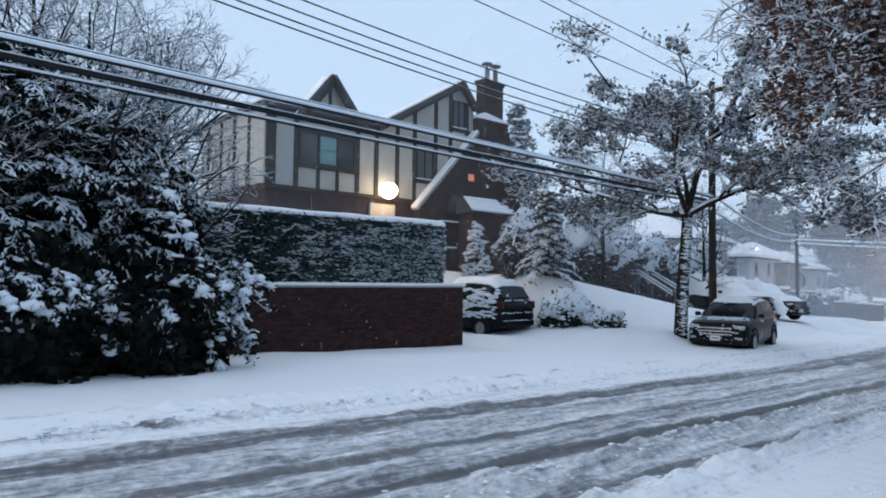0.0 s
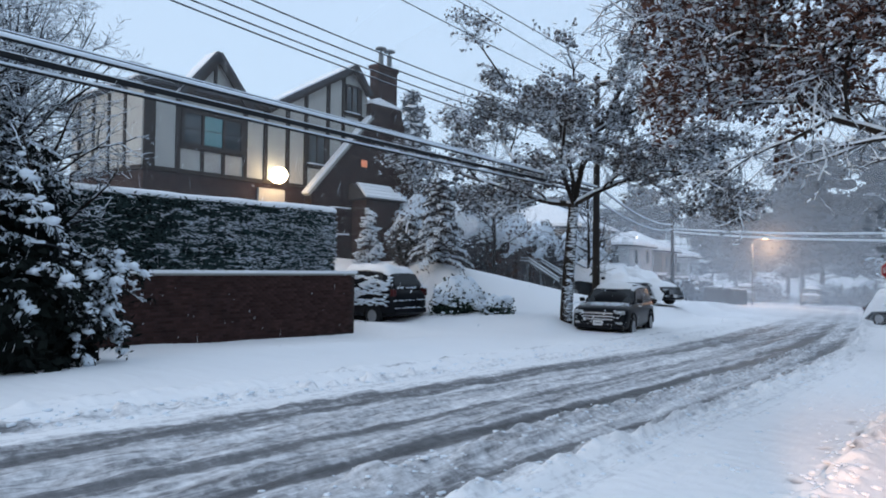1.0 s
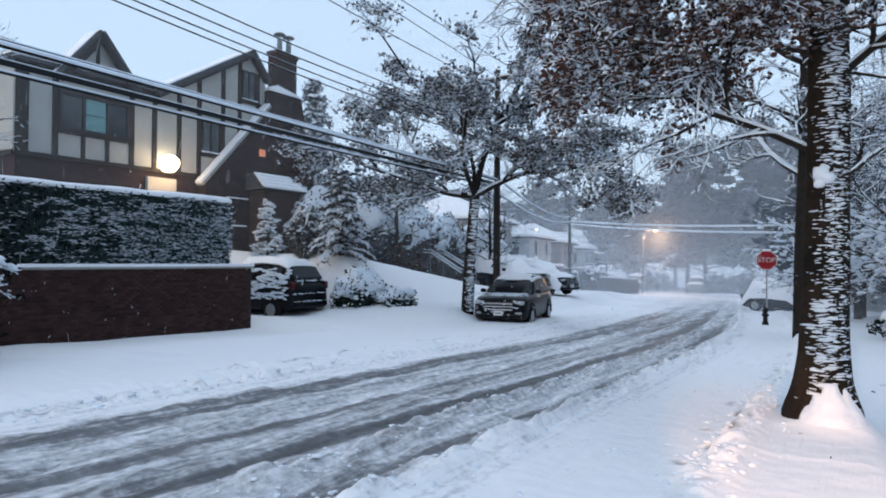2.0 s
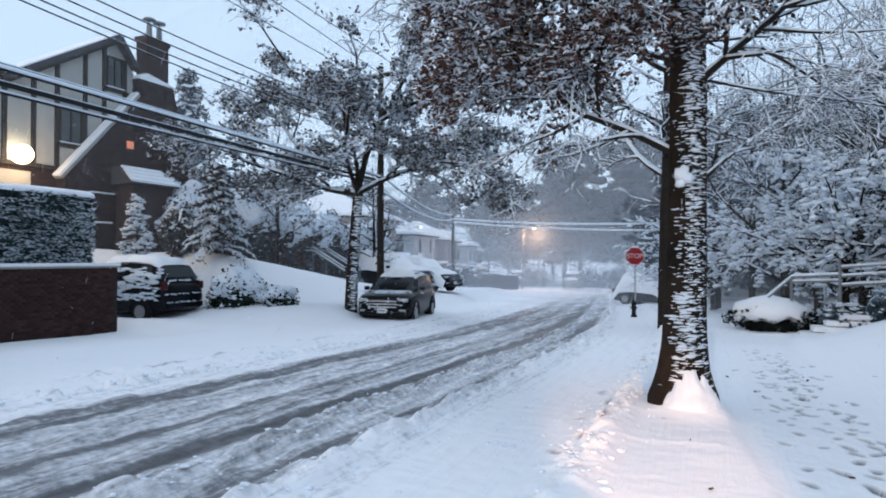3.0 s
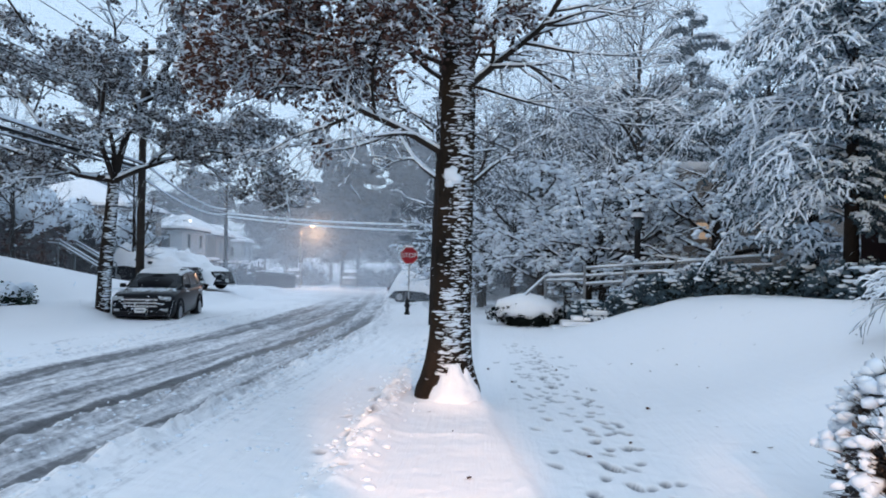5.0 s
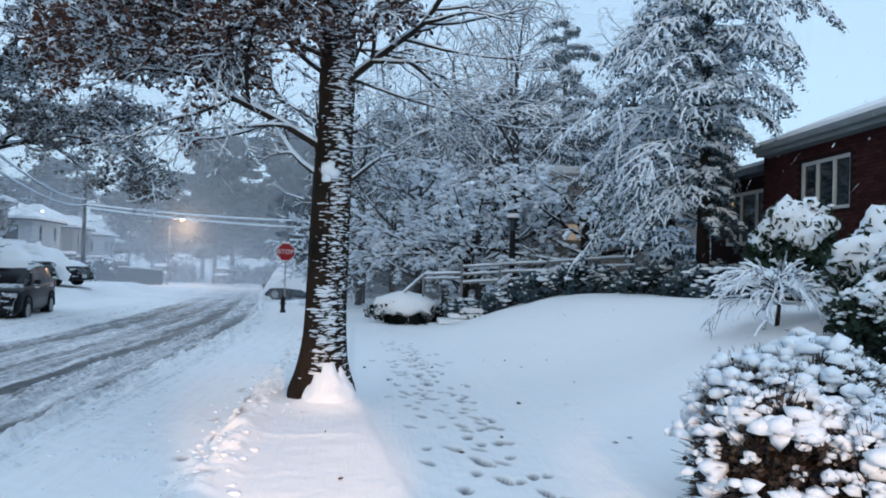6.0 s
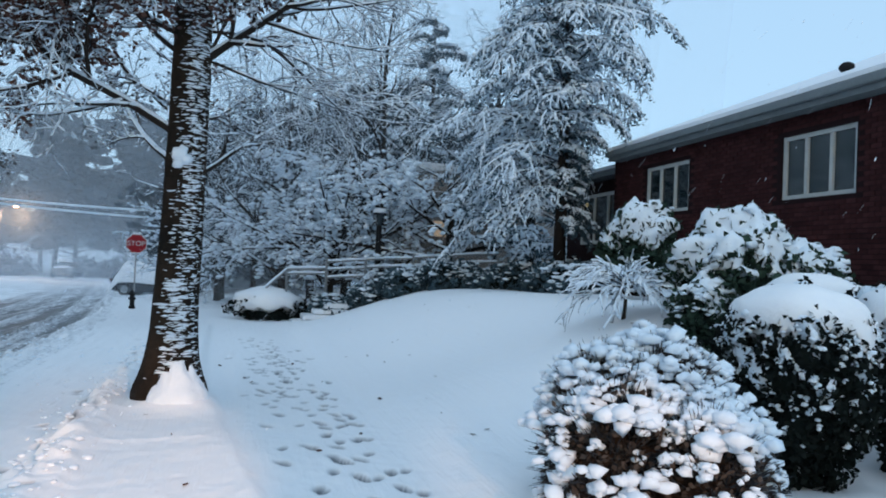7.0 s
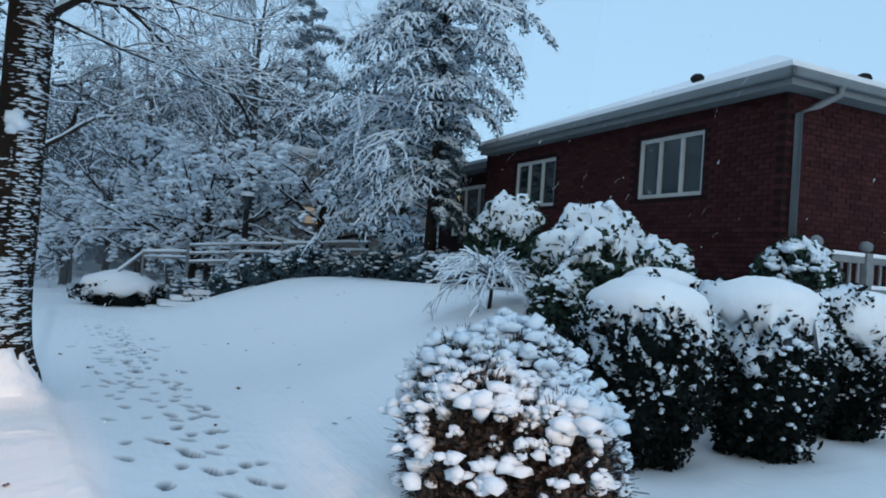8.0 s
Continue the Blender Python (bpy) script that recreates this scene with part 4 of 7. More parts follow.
def finish(t, name, label, bark, twig_cut=0.02, snow=0.025, leaves=None, leaf_n=0, leaf_size=0.06, leaf_snow=0.5, leaf_r=0.25, steep=0.8, category="tree", keep=0.95, cap_k=3, trunk=None, leaf_keep=None, leaf_ratio=0.6, trunk_mat=None, leaf_top=None):
    tree = empty(name)
    tagged(tree, label, category)
    big = t.arrays(lambda s: s[2] >= twig_cut)
    small = t.arrays(lambda s: s[2] < twig_cut)
    if trunk is not None:
        trunk.done("trunk", trunk_mat or bark, tree, smooth=True)
    for k in sorted({x[5] for x in t.seg}):
        piece = t.arrays(lambda s: s[2] >= twig_cut and s[5] == k)
        if not piece:
            continue
        part_name = "trunk" if k == 0 and trunk is None else "limb"
        ob = Mesh().add(*tubes(*piece, 7)).done(part_name, bark, tree, smooth=True)
        V, F = snow_caps(*piece, t.r, snow * 1.5, steep, keep)
        if len(V):
            Mesh().add(V, F).done("snow_ridge", SNOW_LUMP, ob, "snow lying along the wood")["kind"] = "stuff"
    if small:
        Mesh().add(*tubes(*small, cap_k)).done("twig_growth", TWIG, tree)["kind"] = "stuff"
        V, F = snow_caps(*small, t.r, snow, 0.93, keep)
        if len(V):
            Mesh().add(V, F).done("twig_snow", SNOW_LUMP, tree, "snow on every twig")["kind"] = "stuff"
    if leaves and leaf_n:
        base = small or big
        mid = (base[0] + base[1]) / 2
        if leaf_top:
            mid = mid[mid[:, 2] < leaf_top]
        per = 5
        heads = mid[t.r.integers(0, len(mid), leaf_n // per)] + t.r.normal(0, leaf_r, (leaf_n // per, 3)) * (1, 1, 0.8)
        C = np.repeat(heads, per, 0) + t.r.normal(0, leaf_size * 1.1, (len(heads) * per, 3)) - (0, 0, leaf_size * 0.5)
        if leaf_keep is not None:
            C = C[leaf_keep(C)]
        Mesh().add(*leaf_quads(C, leaf_size, t.r, ratio=leaf_ratio)).done("leaves", leaves, tree)["kind"] = "stuff"
        S = C[t.r.random(len(C)) < leaf_snow] + (0, 0, leaf_size * 0.35)
        if len(S):
            Mesh().add(*leaf_quads(S, leaf_size * 1.05, t.r, flat=0.75, ratio=0.75)).done("leaf_snow", SNOW_LUMP, tree, "snow lying on the leaves")["kind"] = "stuff"
    return tree


def plaster(seed, n, za, zb, cx, cy, rad, angle, width, size=1.0):
    """Flakes of snow stuck to the weather side of a trunk."""
    r = np.random.default_rng(seed)
    z = r.uniform(za, zb, n)
    a = r.normal(angle, width, n)
    C = np.stack([cx(z) + rad(z) * np.cos(a), cy(z) + rad(z) * np.sin(a), z], 1)
    V0, F0 = ICO1
    s = (0.010 + 0.028 * r.random(n) ** 2) * size
    ta = np.stack([-np.sin(a), np.cos(a), 0 * a], 1)
    no = np.stack([np.cos(a), np.sin(a), 0 * a], 1)
    k = r.uniform(1.1, 2.5, n)
    V = C[:, None] + (V0[None, :, 0, None] * ta[:, None] * (s * k)[:, None, None] + V0[None, :, 1, None] * no[:, None] * (s * 0.3)[:, None, None] + V0[None, :, 2, None] * np.array([0, 0, 1.0]) * (s * 0.33)[:, None, None])
    F = (np.arange(n)[:, None, None] * len(V0) + F0[None]).reshape(-1, 3)
    return Mesh().add(V.reshape(-1, 3), F)


# -- the oak on the verge --
def oak():
    t = Tree(3)
    bx0, by0 = -0.363, 8.5
    pivot = np.array([0.0, 0.1, 1.6])
    z0 = zat(bx0, by0) - 0.35
    # trunk with a root flare and a rough skin
    tr = Mesh()
    zs = np.concatenate([np.linspace(z0, 1.0, 16), np.linspace(1.2, 14, 40)])
    k = 26
    th = np.arange(k) * 2 * np.pi / k
    V = []
    for z in zs:
        h = z - z0 - 0.3
        r = 0.235 + 0.17 * np.exp(-max(h, 0) / 0.36) - 0.010 * max(h - 1, 0)
        cx = bx0 + 0.03 * np.sin(z * 0.6) + 0.015 * z
        cy = by0 + 0.02 * np.cos(z * 0.7)
        rr = r * (1 + 0.05 * np.sin(5 * th + z * 0.3) * np.exp(-max(h, 0) / 0.6) + 0.035 * vnoise(th * 5.0, np.full(k, z * 2.0), 4))
        V.append(np.stack([cx + rr * np.cos(th), cy + rr * np.sin(th), np.full(k, z)], 1))
    V = np.array(V).reshape(-1, 3)
    i = (np.arange(len(zs) - 1)[:, None] * k)
    j = np.arange(k)[None]
    tr.add(V, np.stack([i + j, i + (j + 1) % k, i + k + (j + 1) % k, i + k + j], -1).reshape(-1, 4))
    spec = {1: (6, 6, 48, 0.5, -0.03, 0.14, 0.25), 2: (5, 5, 50, 0.55, -0.11, 0.18, 0.2), 3: (3, 3, 50, 0.55, -0.16, 0.2, 0.2), 4: (2, 0, 45, 0.5, -0.16, 0.2, 0.2)}
    limbs = [
        ([(-0.55, 8.9, 2.95), (-1.0, 8.8, 3.25), (-1.7, 8.7, 3.55), (-2.2, 8.6, 4.2), (-3.2, 8.5, 4.7)], 0.075, 0.035),
        ([(-0.1, 8.85, 3.75), (0.25, 8.75, 4.15), (0.75, 8.6, 4.5), (1.2, 8.4, 5.2)], 0.075, 0.03),
        ([(-0.5, 8.85, 4.1), (-1.1, 8.7, 4.3), (-1.9, 8.5, 4.3), (-3.0, 8.3, 4.6)], 0.05, 0.02),
        ([(-0.5, 8.8, 4.3), (-0.9, 8.5, 4.75), (-1.2, 8.2, 5.4), (-1.8, 7.8, 6.2)], 0.06, 0.03),
        ([(-0.15, 9.0, 3.9), (0.6, 9.2, 3.7), (1.2, 9.4, 3.62), (1.9, 9.6, 3.5)], 0.026, 0.01),
        ([(-0.5, 9.1, 4.6), (-1.6, 9.6, 5.2), (-3.2, 10.2, 6.0), (-4.6, 10.6, 6.4)], 0.08, 0.03),
        ([(-0.4, 8.6, 5.2), (-1.2, 7.4, 6.2), (-2.4, 6.2, 6.6), (-3.6, 5.4, 6.4)], 0.08, 0.03),
        ([(-0.4, 8.9, 5.5), (-2.0, 8.6, 6.6), (-4.0, 8.2, 7.2), (-5.6, 8.0, 7.0)], 0.09, 0.03),
        ([(-0.3, 8.8, 5.4), (0.8, 8.0, 6.2), (1.8, 7.2, 6.6), (2.6, 6.6, 6.6)], 0.07, 0.03),
        ([(-0.3, 8.9, 6.2), (-1.5, 9.8, 7.6), (-3, 11, 8.6), (-5, 12, 9.0)], 0.09, 0.03),
        ([(-0.3, 8.9, 7.2), (0.8, 9.6, 8.4), (2.2, 10.4, 9.2)], 0.08, 0.03),
        ([(-0.3, 8.9, 7.6), (-1.6, 7.8, 9.0), (-3.4, 6.8, 9.6)], 0.08, 0.03),
    ]
    for pts, r0, r1 in limbs:
        t.limb += 1
        pts = pivot + 0.955 * (np.array(pts) - pivot)
        pts[0, :2] = 0.45 * pts[0, :2] + 0.55 * np.array([bx0, by0])
        high = pts[0, 2] > 5.6
        P, R = limb_path(t, pts, r0 * 0.72, r1 * 0.8)
        boughs = 5 if high else 11
        for c in range(boughs):
            f = 0.22 + 0.78 * (c + t.r.random()) / boughs
            m = min(int(f * (len(P) - 1)), len(P) - 2)
            d = unit(P[m + 1] - P[m])
            side = unit(np.cross(d, t.r.normal(size=3)))
            t.grow(P[m], d * 0.55 + side * 0.85 + np.array([0, 0, 0.05]), 1.5 * t.r.uniform(0.6, 1.2) * (1.25 - 0.5 * f), R[m] * 0.6, 1, spec)
        t.grow(P[-1], P[-1] - P[-2], 1.4, R[-1], 1, spec)
    ob = finish(t, "oak_tree", "tall oak with rust-brown clinging leaves, snow plastered on its trunk", BARK_DARK, 0.016, 0.008, LEAF_RUST, 100000, 0.041, 0.52, 0.17, leaf_top=6.6, trunk=tr, trunk_mat=BARK_OAK,
                leaf_keep=lambda C: (C[:, 0] > -0.46 * C[:, 1] + 0.3 * vnoise(C[:, 1] * 2, C[:, 2] * 2, 6)) & (C[:, 2] > 3.45 + 0.75 * vnoise(C[:, 0] * 1.5, C[:, 1] * 1.5, 3) + 0.5 * np.clip(C[:, 0], 0, 3)) & (fbm(C[:, 0] * 1.1, C[:, 1] * 1.1 + C[:, 2] * 1.1, 12, 2) > -0.08 - 0.20 * (C[:, 2] < 4.6)) & ((C[:, 0] < 0.0) | (C[:, 2] > 5.6) | ((np.abs(C[:, 2] - np.interp(C[:, 0], (0.0, 0.75, 1.2, 1.6), (3.95, 4.5, 5.2, 5.6)) - 0.05) < 0.32) & (np.abs(C[:, 1] - 8.22) < 0.5))))
    rad = lambda z: 0.235 + 0.17 * np.exp(-np.maximum(z - z0 - 0.3, 0) / 0.36) - 0.010 * np.maximum(z - z0 - 1.3, 0)
    m = plaster(9, 2600, zat(bx0, by0) + 0.1, 7.5, lambda z: bx0 + 0.03 * np.sin(z * 0.6) + 0.015 * z, lambda z: by0 + 0.02 * np.cos(z * 0.7), rad, -1.16, 0.45, 0.78)
    # snow caked on the foot of the trunk, thickest towards the street corner
    na, nh = 40, 14
    aa, hh = np.meshgrid(np.linspace(-2.35, 0.25, na), np.linspace(0, 1, nh))
    edge = np.clip(1 - np.abs((aa + 1.12) / 1.05) ** 2.2, 0, 1)
    zz = z0 + 0.15 + (0.12 + 0.33 * edge * (1 + 0.3 * vnoise(aa * 9, 0 * aa, 6))) * hh
    pr = rad(zz) + 0.11 * edge * (1 - hh) ** 0.8 + 0.022 * edge * (0.6 + fbm(aa * 5, hh * 6, 4, 2)) - 0.02 * hh ** 4 - 0.03 * (1 - np.clip(edge * 4, 0, 1))
    sk = np.stack([bx0 + pr * np.cos(aa), by0 + pr * np.sin(aa), zz], -1).reshape(-1, 3)
    i0 = (np.arange(nh - 1)[:, None] * na + np.arange(na - 1)[None]).reshape(-1)
    Mesh().add(sk, np.stack([i0, i0 + 1, i0 + na + 1, i0 + na], 1)).done("root_snow", SNOW_LUMP, ob, "snow caked over the root flare", True)
    m2 = plaster(19, 260, zat(bx0, by0) - 0.1, 1.25, lambda z: bx0 + 0 * z, lambda z: by0 + 0 * z, rad, -1.15, 0.42, 1.3)
    m2.done("trunk_snow", SNOW_LUMP, ob, "snow caked on the root flare", True)["kind"] = "stuff"
    m.add(*clumps(np.array([[-0.345, 8.275, 2.61], [-0.29, 8.285, 2.56], [-0.365, 8.295, 2.50], [-0.315, 8.285, 2.67]]), np.array([0.085, 0.07, 0.06, 0.05]), np.random.default_rng(9), 0.9, ICO2, 0.25))
    m.done("trunk_snow", SNOW_LUMP, ob, "snow plastered in flakes on the bark", True)["kind"] = "stuff"
    return ob


oak()

# -- street tree across the road --
def street_tree():
    t = Tree(8)
    x, y = -11.7, 20.9
    z0 = zat(x, y) - 0.1
    limb_path(t, [(x - 0.1, y, z0), (x - 0.03, y, z0 + 1.5), (x + 0.1, y, z0 + 3.2), (x + 0.18, y, 3.9)], 0.23, 0.17)
    fork = (x + 0.18, y, 3.9)
    spec = {1: (6, 8, 45, 0.55, 0.0, 0.13, 0.2), 2: (5, 5, 50, 0.5, -0.02, 0.18, 0.15), 3: (3, 4, 50, 0.5, -0.05, 0.2, 0.2), 4: (2, 0, 45, 0.5, -0.05, 0.2, 0.2)}
    limbs = [([fork, (x + 0.5, y, 5.2), (x + 1.0, y + 0.1, 6.4), (x + 1.9, y + 0.2, 7.8), (x + 2.2, y, 9.2)], 0.12, 0.04),
             ([fork, (x + 0.9, y + 0.2, 4.3), (x + 1.8, y + 0.6, 4.7), (x + 3.2, y + 1.2, 4.8), (x + 5.0, y + 1.5, 5.2)], 0.10, 0.04),
             ([fork, (x - 0.7, y - 0.3, 4.0), (x - 1.7, y - 0.8, 4.4), (x - 3.4, y - 1.6, 5.0), (x - 5.2, y - 2.0, 6.0)], 0.11, 0.04),
             ([fork, (x - 0.3, y + 0.8, 5.2), (x - 1.2, y + 1.2, 6.8), (x - 2.8, y + 0.6, 8.4), (x - 4.0, y, 10.4)], 0.09, 0.03),
             ([fork, (x + 0.2, y - 0.9, 5.0), (x + 0.8, y - 1.8, 6.2), (x + 1.4, y - 2.4, 7.4)], 0.09, 0.03),
             ([(x + 1.8, y + 0.6, 4.7), (x + 3.0, y + 0.2, 4.9), (x + 4.3, y - 0.2, 4.7), (x + 5.4, y - 0.4, 4.0)], 0.06, 0.02),
             ([(x + 0.9, y, 6.3), (x + 2.0, y + 0.3, 6.9), (x + 3.4, y + 0.4, 7.3), (x + 4.6, y, 7.4)], 0.07, 0.03),
             ([(x - 1.2, y - 0.5, 4.2), (x - 2.0, y - 0.4, 5.6), (x - 3.2, y, 6.8), (x - 4.6, y + 0.3, 7.6)], 0.07, 0.03)]
    for pts, r0, r1 in limbs:
        t.limb += 1
        P, R = limb_path(t, pts, r0, r1)
        for c in range(9):
            f = 0.25 + 0.75 * (c + t.r.random()) / 9
            m = min(int(f * (len(P) - 1)), len(P) - 2)
            d = unit(P[m + 1] - P[m])
            side = unit(np.cross(d, t.r.normal(size=3)))
            t.grow(P[m], d * 0.6 + side * 0.8, 1.6 * t.r.uniform(0.6, 1.2) * (1.2 - 0.45 * f), R[m] * 0.6, 1, spec)
        t.grow(P[-1], P[-1] - P[-2], 1.5, R[-1], 1, spec)
    ob = finish(t, "street_tree", "spreading street tree with withered grey leaves under snow", BARK_DARK, 0.02, 0.022, LEAF_GREY, 62000, 0.064, 0.75, 0.26, leaf_keep=lambda C: (C[:, 2] > 3.6 - 0.5 * smooth(-10.0, -7.5, C[:, 0]) + 0.5 * vnoise(C[:, 0], C[:, 1], 5)) & (fbm(C[:, 0] * 1.5, C[:, 2] * 1.9, 15, 2) + fbm(C[:, 1] * 1.5, C[:, 2] * 1.9 + C[:, 0], 16, 2) > -0.12))
    plaster(12, 420, z0 + 0.2, 3.8, lambda z: x - 0.1 + 0.07 * (z - z0), lambda z: y + 0 * z, lambda z: 0.23 - 0.014 * (z - z0), -0.7, 0.5, 1.7).done("trunk_snow", SNOW_LUMP, ob, "snow stuck to the bark", True)["kind"] = "stuff"
    return ob


street_tree()


def snowy_tree(name, label, x, y, h, spread, seed, limbs=9, leaves=None, leaf_n=0, dens=1.0, low=0.25, snow=0.03, r0=0.16, leaf_size=0.07, droop=0.0, keep=0.95):
    """A leafless or thin-leaved tree whose every twig carries snow."""
    t = Tree(seed)
    z0 = zat(x, y) - 0.1
    limb_path(t, [(x, y, z0), (x + 0.05 * h * t.r.normal() * 0.3, y, z0 + h * 0.35), (x + 0.1 * t.r.normal(), y + 0.1 * t.r.normal(), z0 + h * 0.75), (x + 0.2 * t.r.normal(), y, z0 + h)], r0, 0.02, sub=5)
    spec = {1: (7, int(8 * dens), 48, 0.45, 0.02 + droop, 0.12, 0.15), 2: (5, int(7 * dens), 48, 0.5, droop, 0.16, 0.1), 3: (3, 3, 45, 0.55, droop - 0.02, 0.18, 0.2), 4: (2, 0, 40, 0.5, droop, 0.2, 0.2)}
    for c in range(limbs):
        f = low + (0.97 - low) * (c + 0.5 * t.r.random()) / limbs
        a = c * 2.4 + t.r.normal(0, 0.3)
        up = 0.25 + 0.9 * f + t.r.normal(0, 0.1)
        L = spread * (1.1 - 0.65 * f) * t.r.uniform(0.8, 1.15)
        t.limb = c + 1
        t.grow((x, y, z0 + h * f), (np.cos(a), np.sin(a), up), L, r0 * 0.6 * (1.1 - f), 1, spec)
    return finish(t, name, label, BARK_DARK, 0.02, snow, leaves, leaf_n, leaf_size, 0.8, 0.22, keep=keep)


def sprays(r, P, az, L, slope, droop, m=9, side=0.34, hang=0.11, fine=3):
    """Flat boughs with side sprays and hanging twigs; returns pieces (start, end, radius, radius, level)."""
    out = []

    def run(p, az, slope, L, n, droop, rad, level, bend=0.0):
        pts, azs, sl = [p], [az], [slope]
        for i in range(n):
            slope = slope - droop * r.uniform(0.6, 1.4, len(L))
            az = az + bend + r.normal(0, 0.06, len(L))
            d = np.stack([np.cos(az) * np.cos(slope), np.sin(az) * np.cos(slope), np.sin(slope)], 1)
            q = p + d * (L / n)[:, None]
            out.append((p, q, rad * (1 - i / (n + 1)), rad * (1 - (i + 1) / (n + 1)), np.full(len(L), level)))
            p = q
            pts.append(p), azs.append(az), sl.append(slope)
        return pts, azs, sl

    pts, azs, sl = run(np.asarray(P, float), np.asarray(az, float), np.asarray(slope, float), np.asarray(L, float), m, droop, 0.006 + 0.008 * np.asarray(L, float), 1)
    for i in range(1, m + 1):
        for s in (-1, 1):
            w = side * L * (1.0 - 0.8 * abs(i / m - 0.4)) * r.uniform(0.6, 1.15, len(L))
            p2, a2, s2 = run(pts[i], azs[i] + s * r.uniform(0.7, 1.15, len(L)), sl[i] * 0.7 + 0.1, w, 4, hang, np.full(len(L), 0.006), 2, -0.08 * s)
            if fine:
                for k in range(1, 4):
                    for g in (-1, 1):
                        run(p2[k], a2[k] + g * r.uniform(0.5, 1.1, len(L)), s2[k] - 0.15, w * 0.34 * r.uniform(0.6, 1.2, len(L)), 1, hang * 3.0, np.full(len(L), 0.004), 3)
    return [np.concatenate([o[k] for o in out]) for k in range(5)]


def spray_tree(name, label, x, y, h, spread, seed, n=70, low=0.14, needle=None, nn=12000, nsize=0.085, thick=0.05, slope=0.45, droop=0.13, keep=0.88, power=0.75, side=0.34, hang=0.11, trunk_r=0.17, category="tree", z=None, m=9, clots=600, clot=0.07, bare=None):
    """An evergreen with flat drooping boughs, every spray carrying snow."""
    r = np.random.default_rng(seed)
    z0 = (zat(x, y) if z is None else z) - 0.1
    ob = empty(name)
    tagged(ob, label, category)
    Mesh().tube([(x, y, z0), (x + 0.04, y, z0 + h * 0.5), (x, y, z0 + h)], [trunk_r, trunk_r * 0.6, 0.015], 9).done("trunk", BARK_DARK, ob, smooth=True)
    f = low + (0.99 - low) * (np.arange(n) + r.random(n)) / n
    az = np.arange(n) * 2.39996 + r.normal(0, 0.25, n)
    L = spread * ((1 - f) ** power + 0.10) * r.uniform(0.7, 1.15, n)
    if bare:
        L = L * bare(f, az)
    P = np.stack([np.full(n, x), np.full(n, y), z0 + h * f], 1)
    A = sprays(r, P, az, L, slope + 0.25 * f + r.normal(0, 0.08, n), droop, m, side, hang)
    W = [k[A[4] <= 2] for k in A[:4]]
    Mesh().add(*tubes(*W, 3)).done("bough_growth", TWIG, ob)["kind"] = "stuff"
    Mesh().add(*snow_caps(*A[:4], r, thick, 0.96, keep)).done("bough_snow", SNOW_LUMP, ob, "snow lying along every spray", True)["kind"] = "stuff"
    mid = (A[0] + A[1]) / 2
    if needle and nn:
        C = mid[r.integers(0, len(mid), nn)] + r.normal(0, 0.05, (nn, 3)) - (0, 0, 0.05)
        Mesh().add(*leaf_quads(C, nsize, r, ratio=0.35)).done("needles", needle, ob)["kind"] = "stuff"
    if clots:
        top = mid[A[4] <= 2]
        C = top[r.integers(0, len(top), clots)] + (0, 0, 0.03)
        Mesh().add(*clumps(C, clot * r.uniform(0.4, 1.3, clots), r, 0.6, ICO1, 0.25)).done("clotted_snow", SNOW_LUMP, ob, "clotted snow", True)["kind"] = "stuff"
    return ob


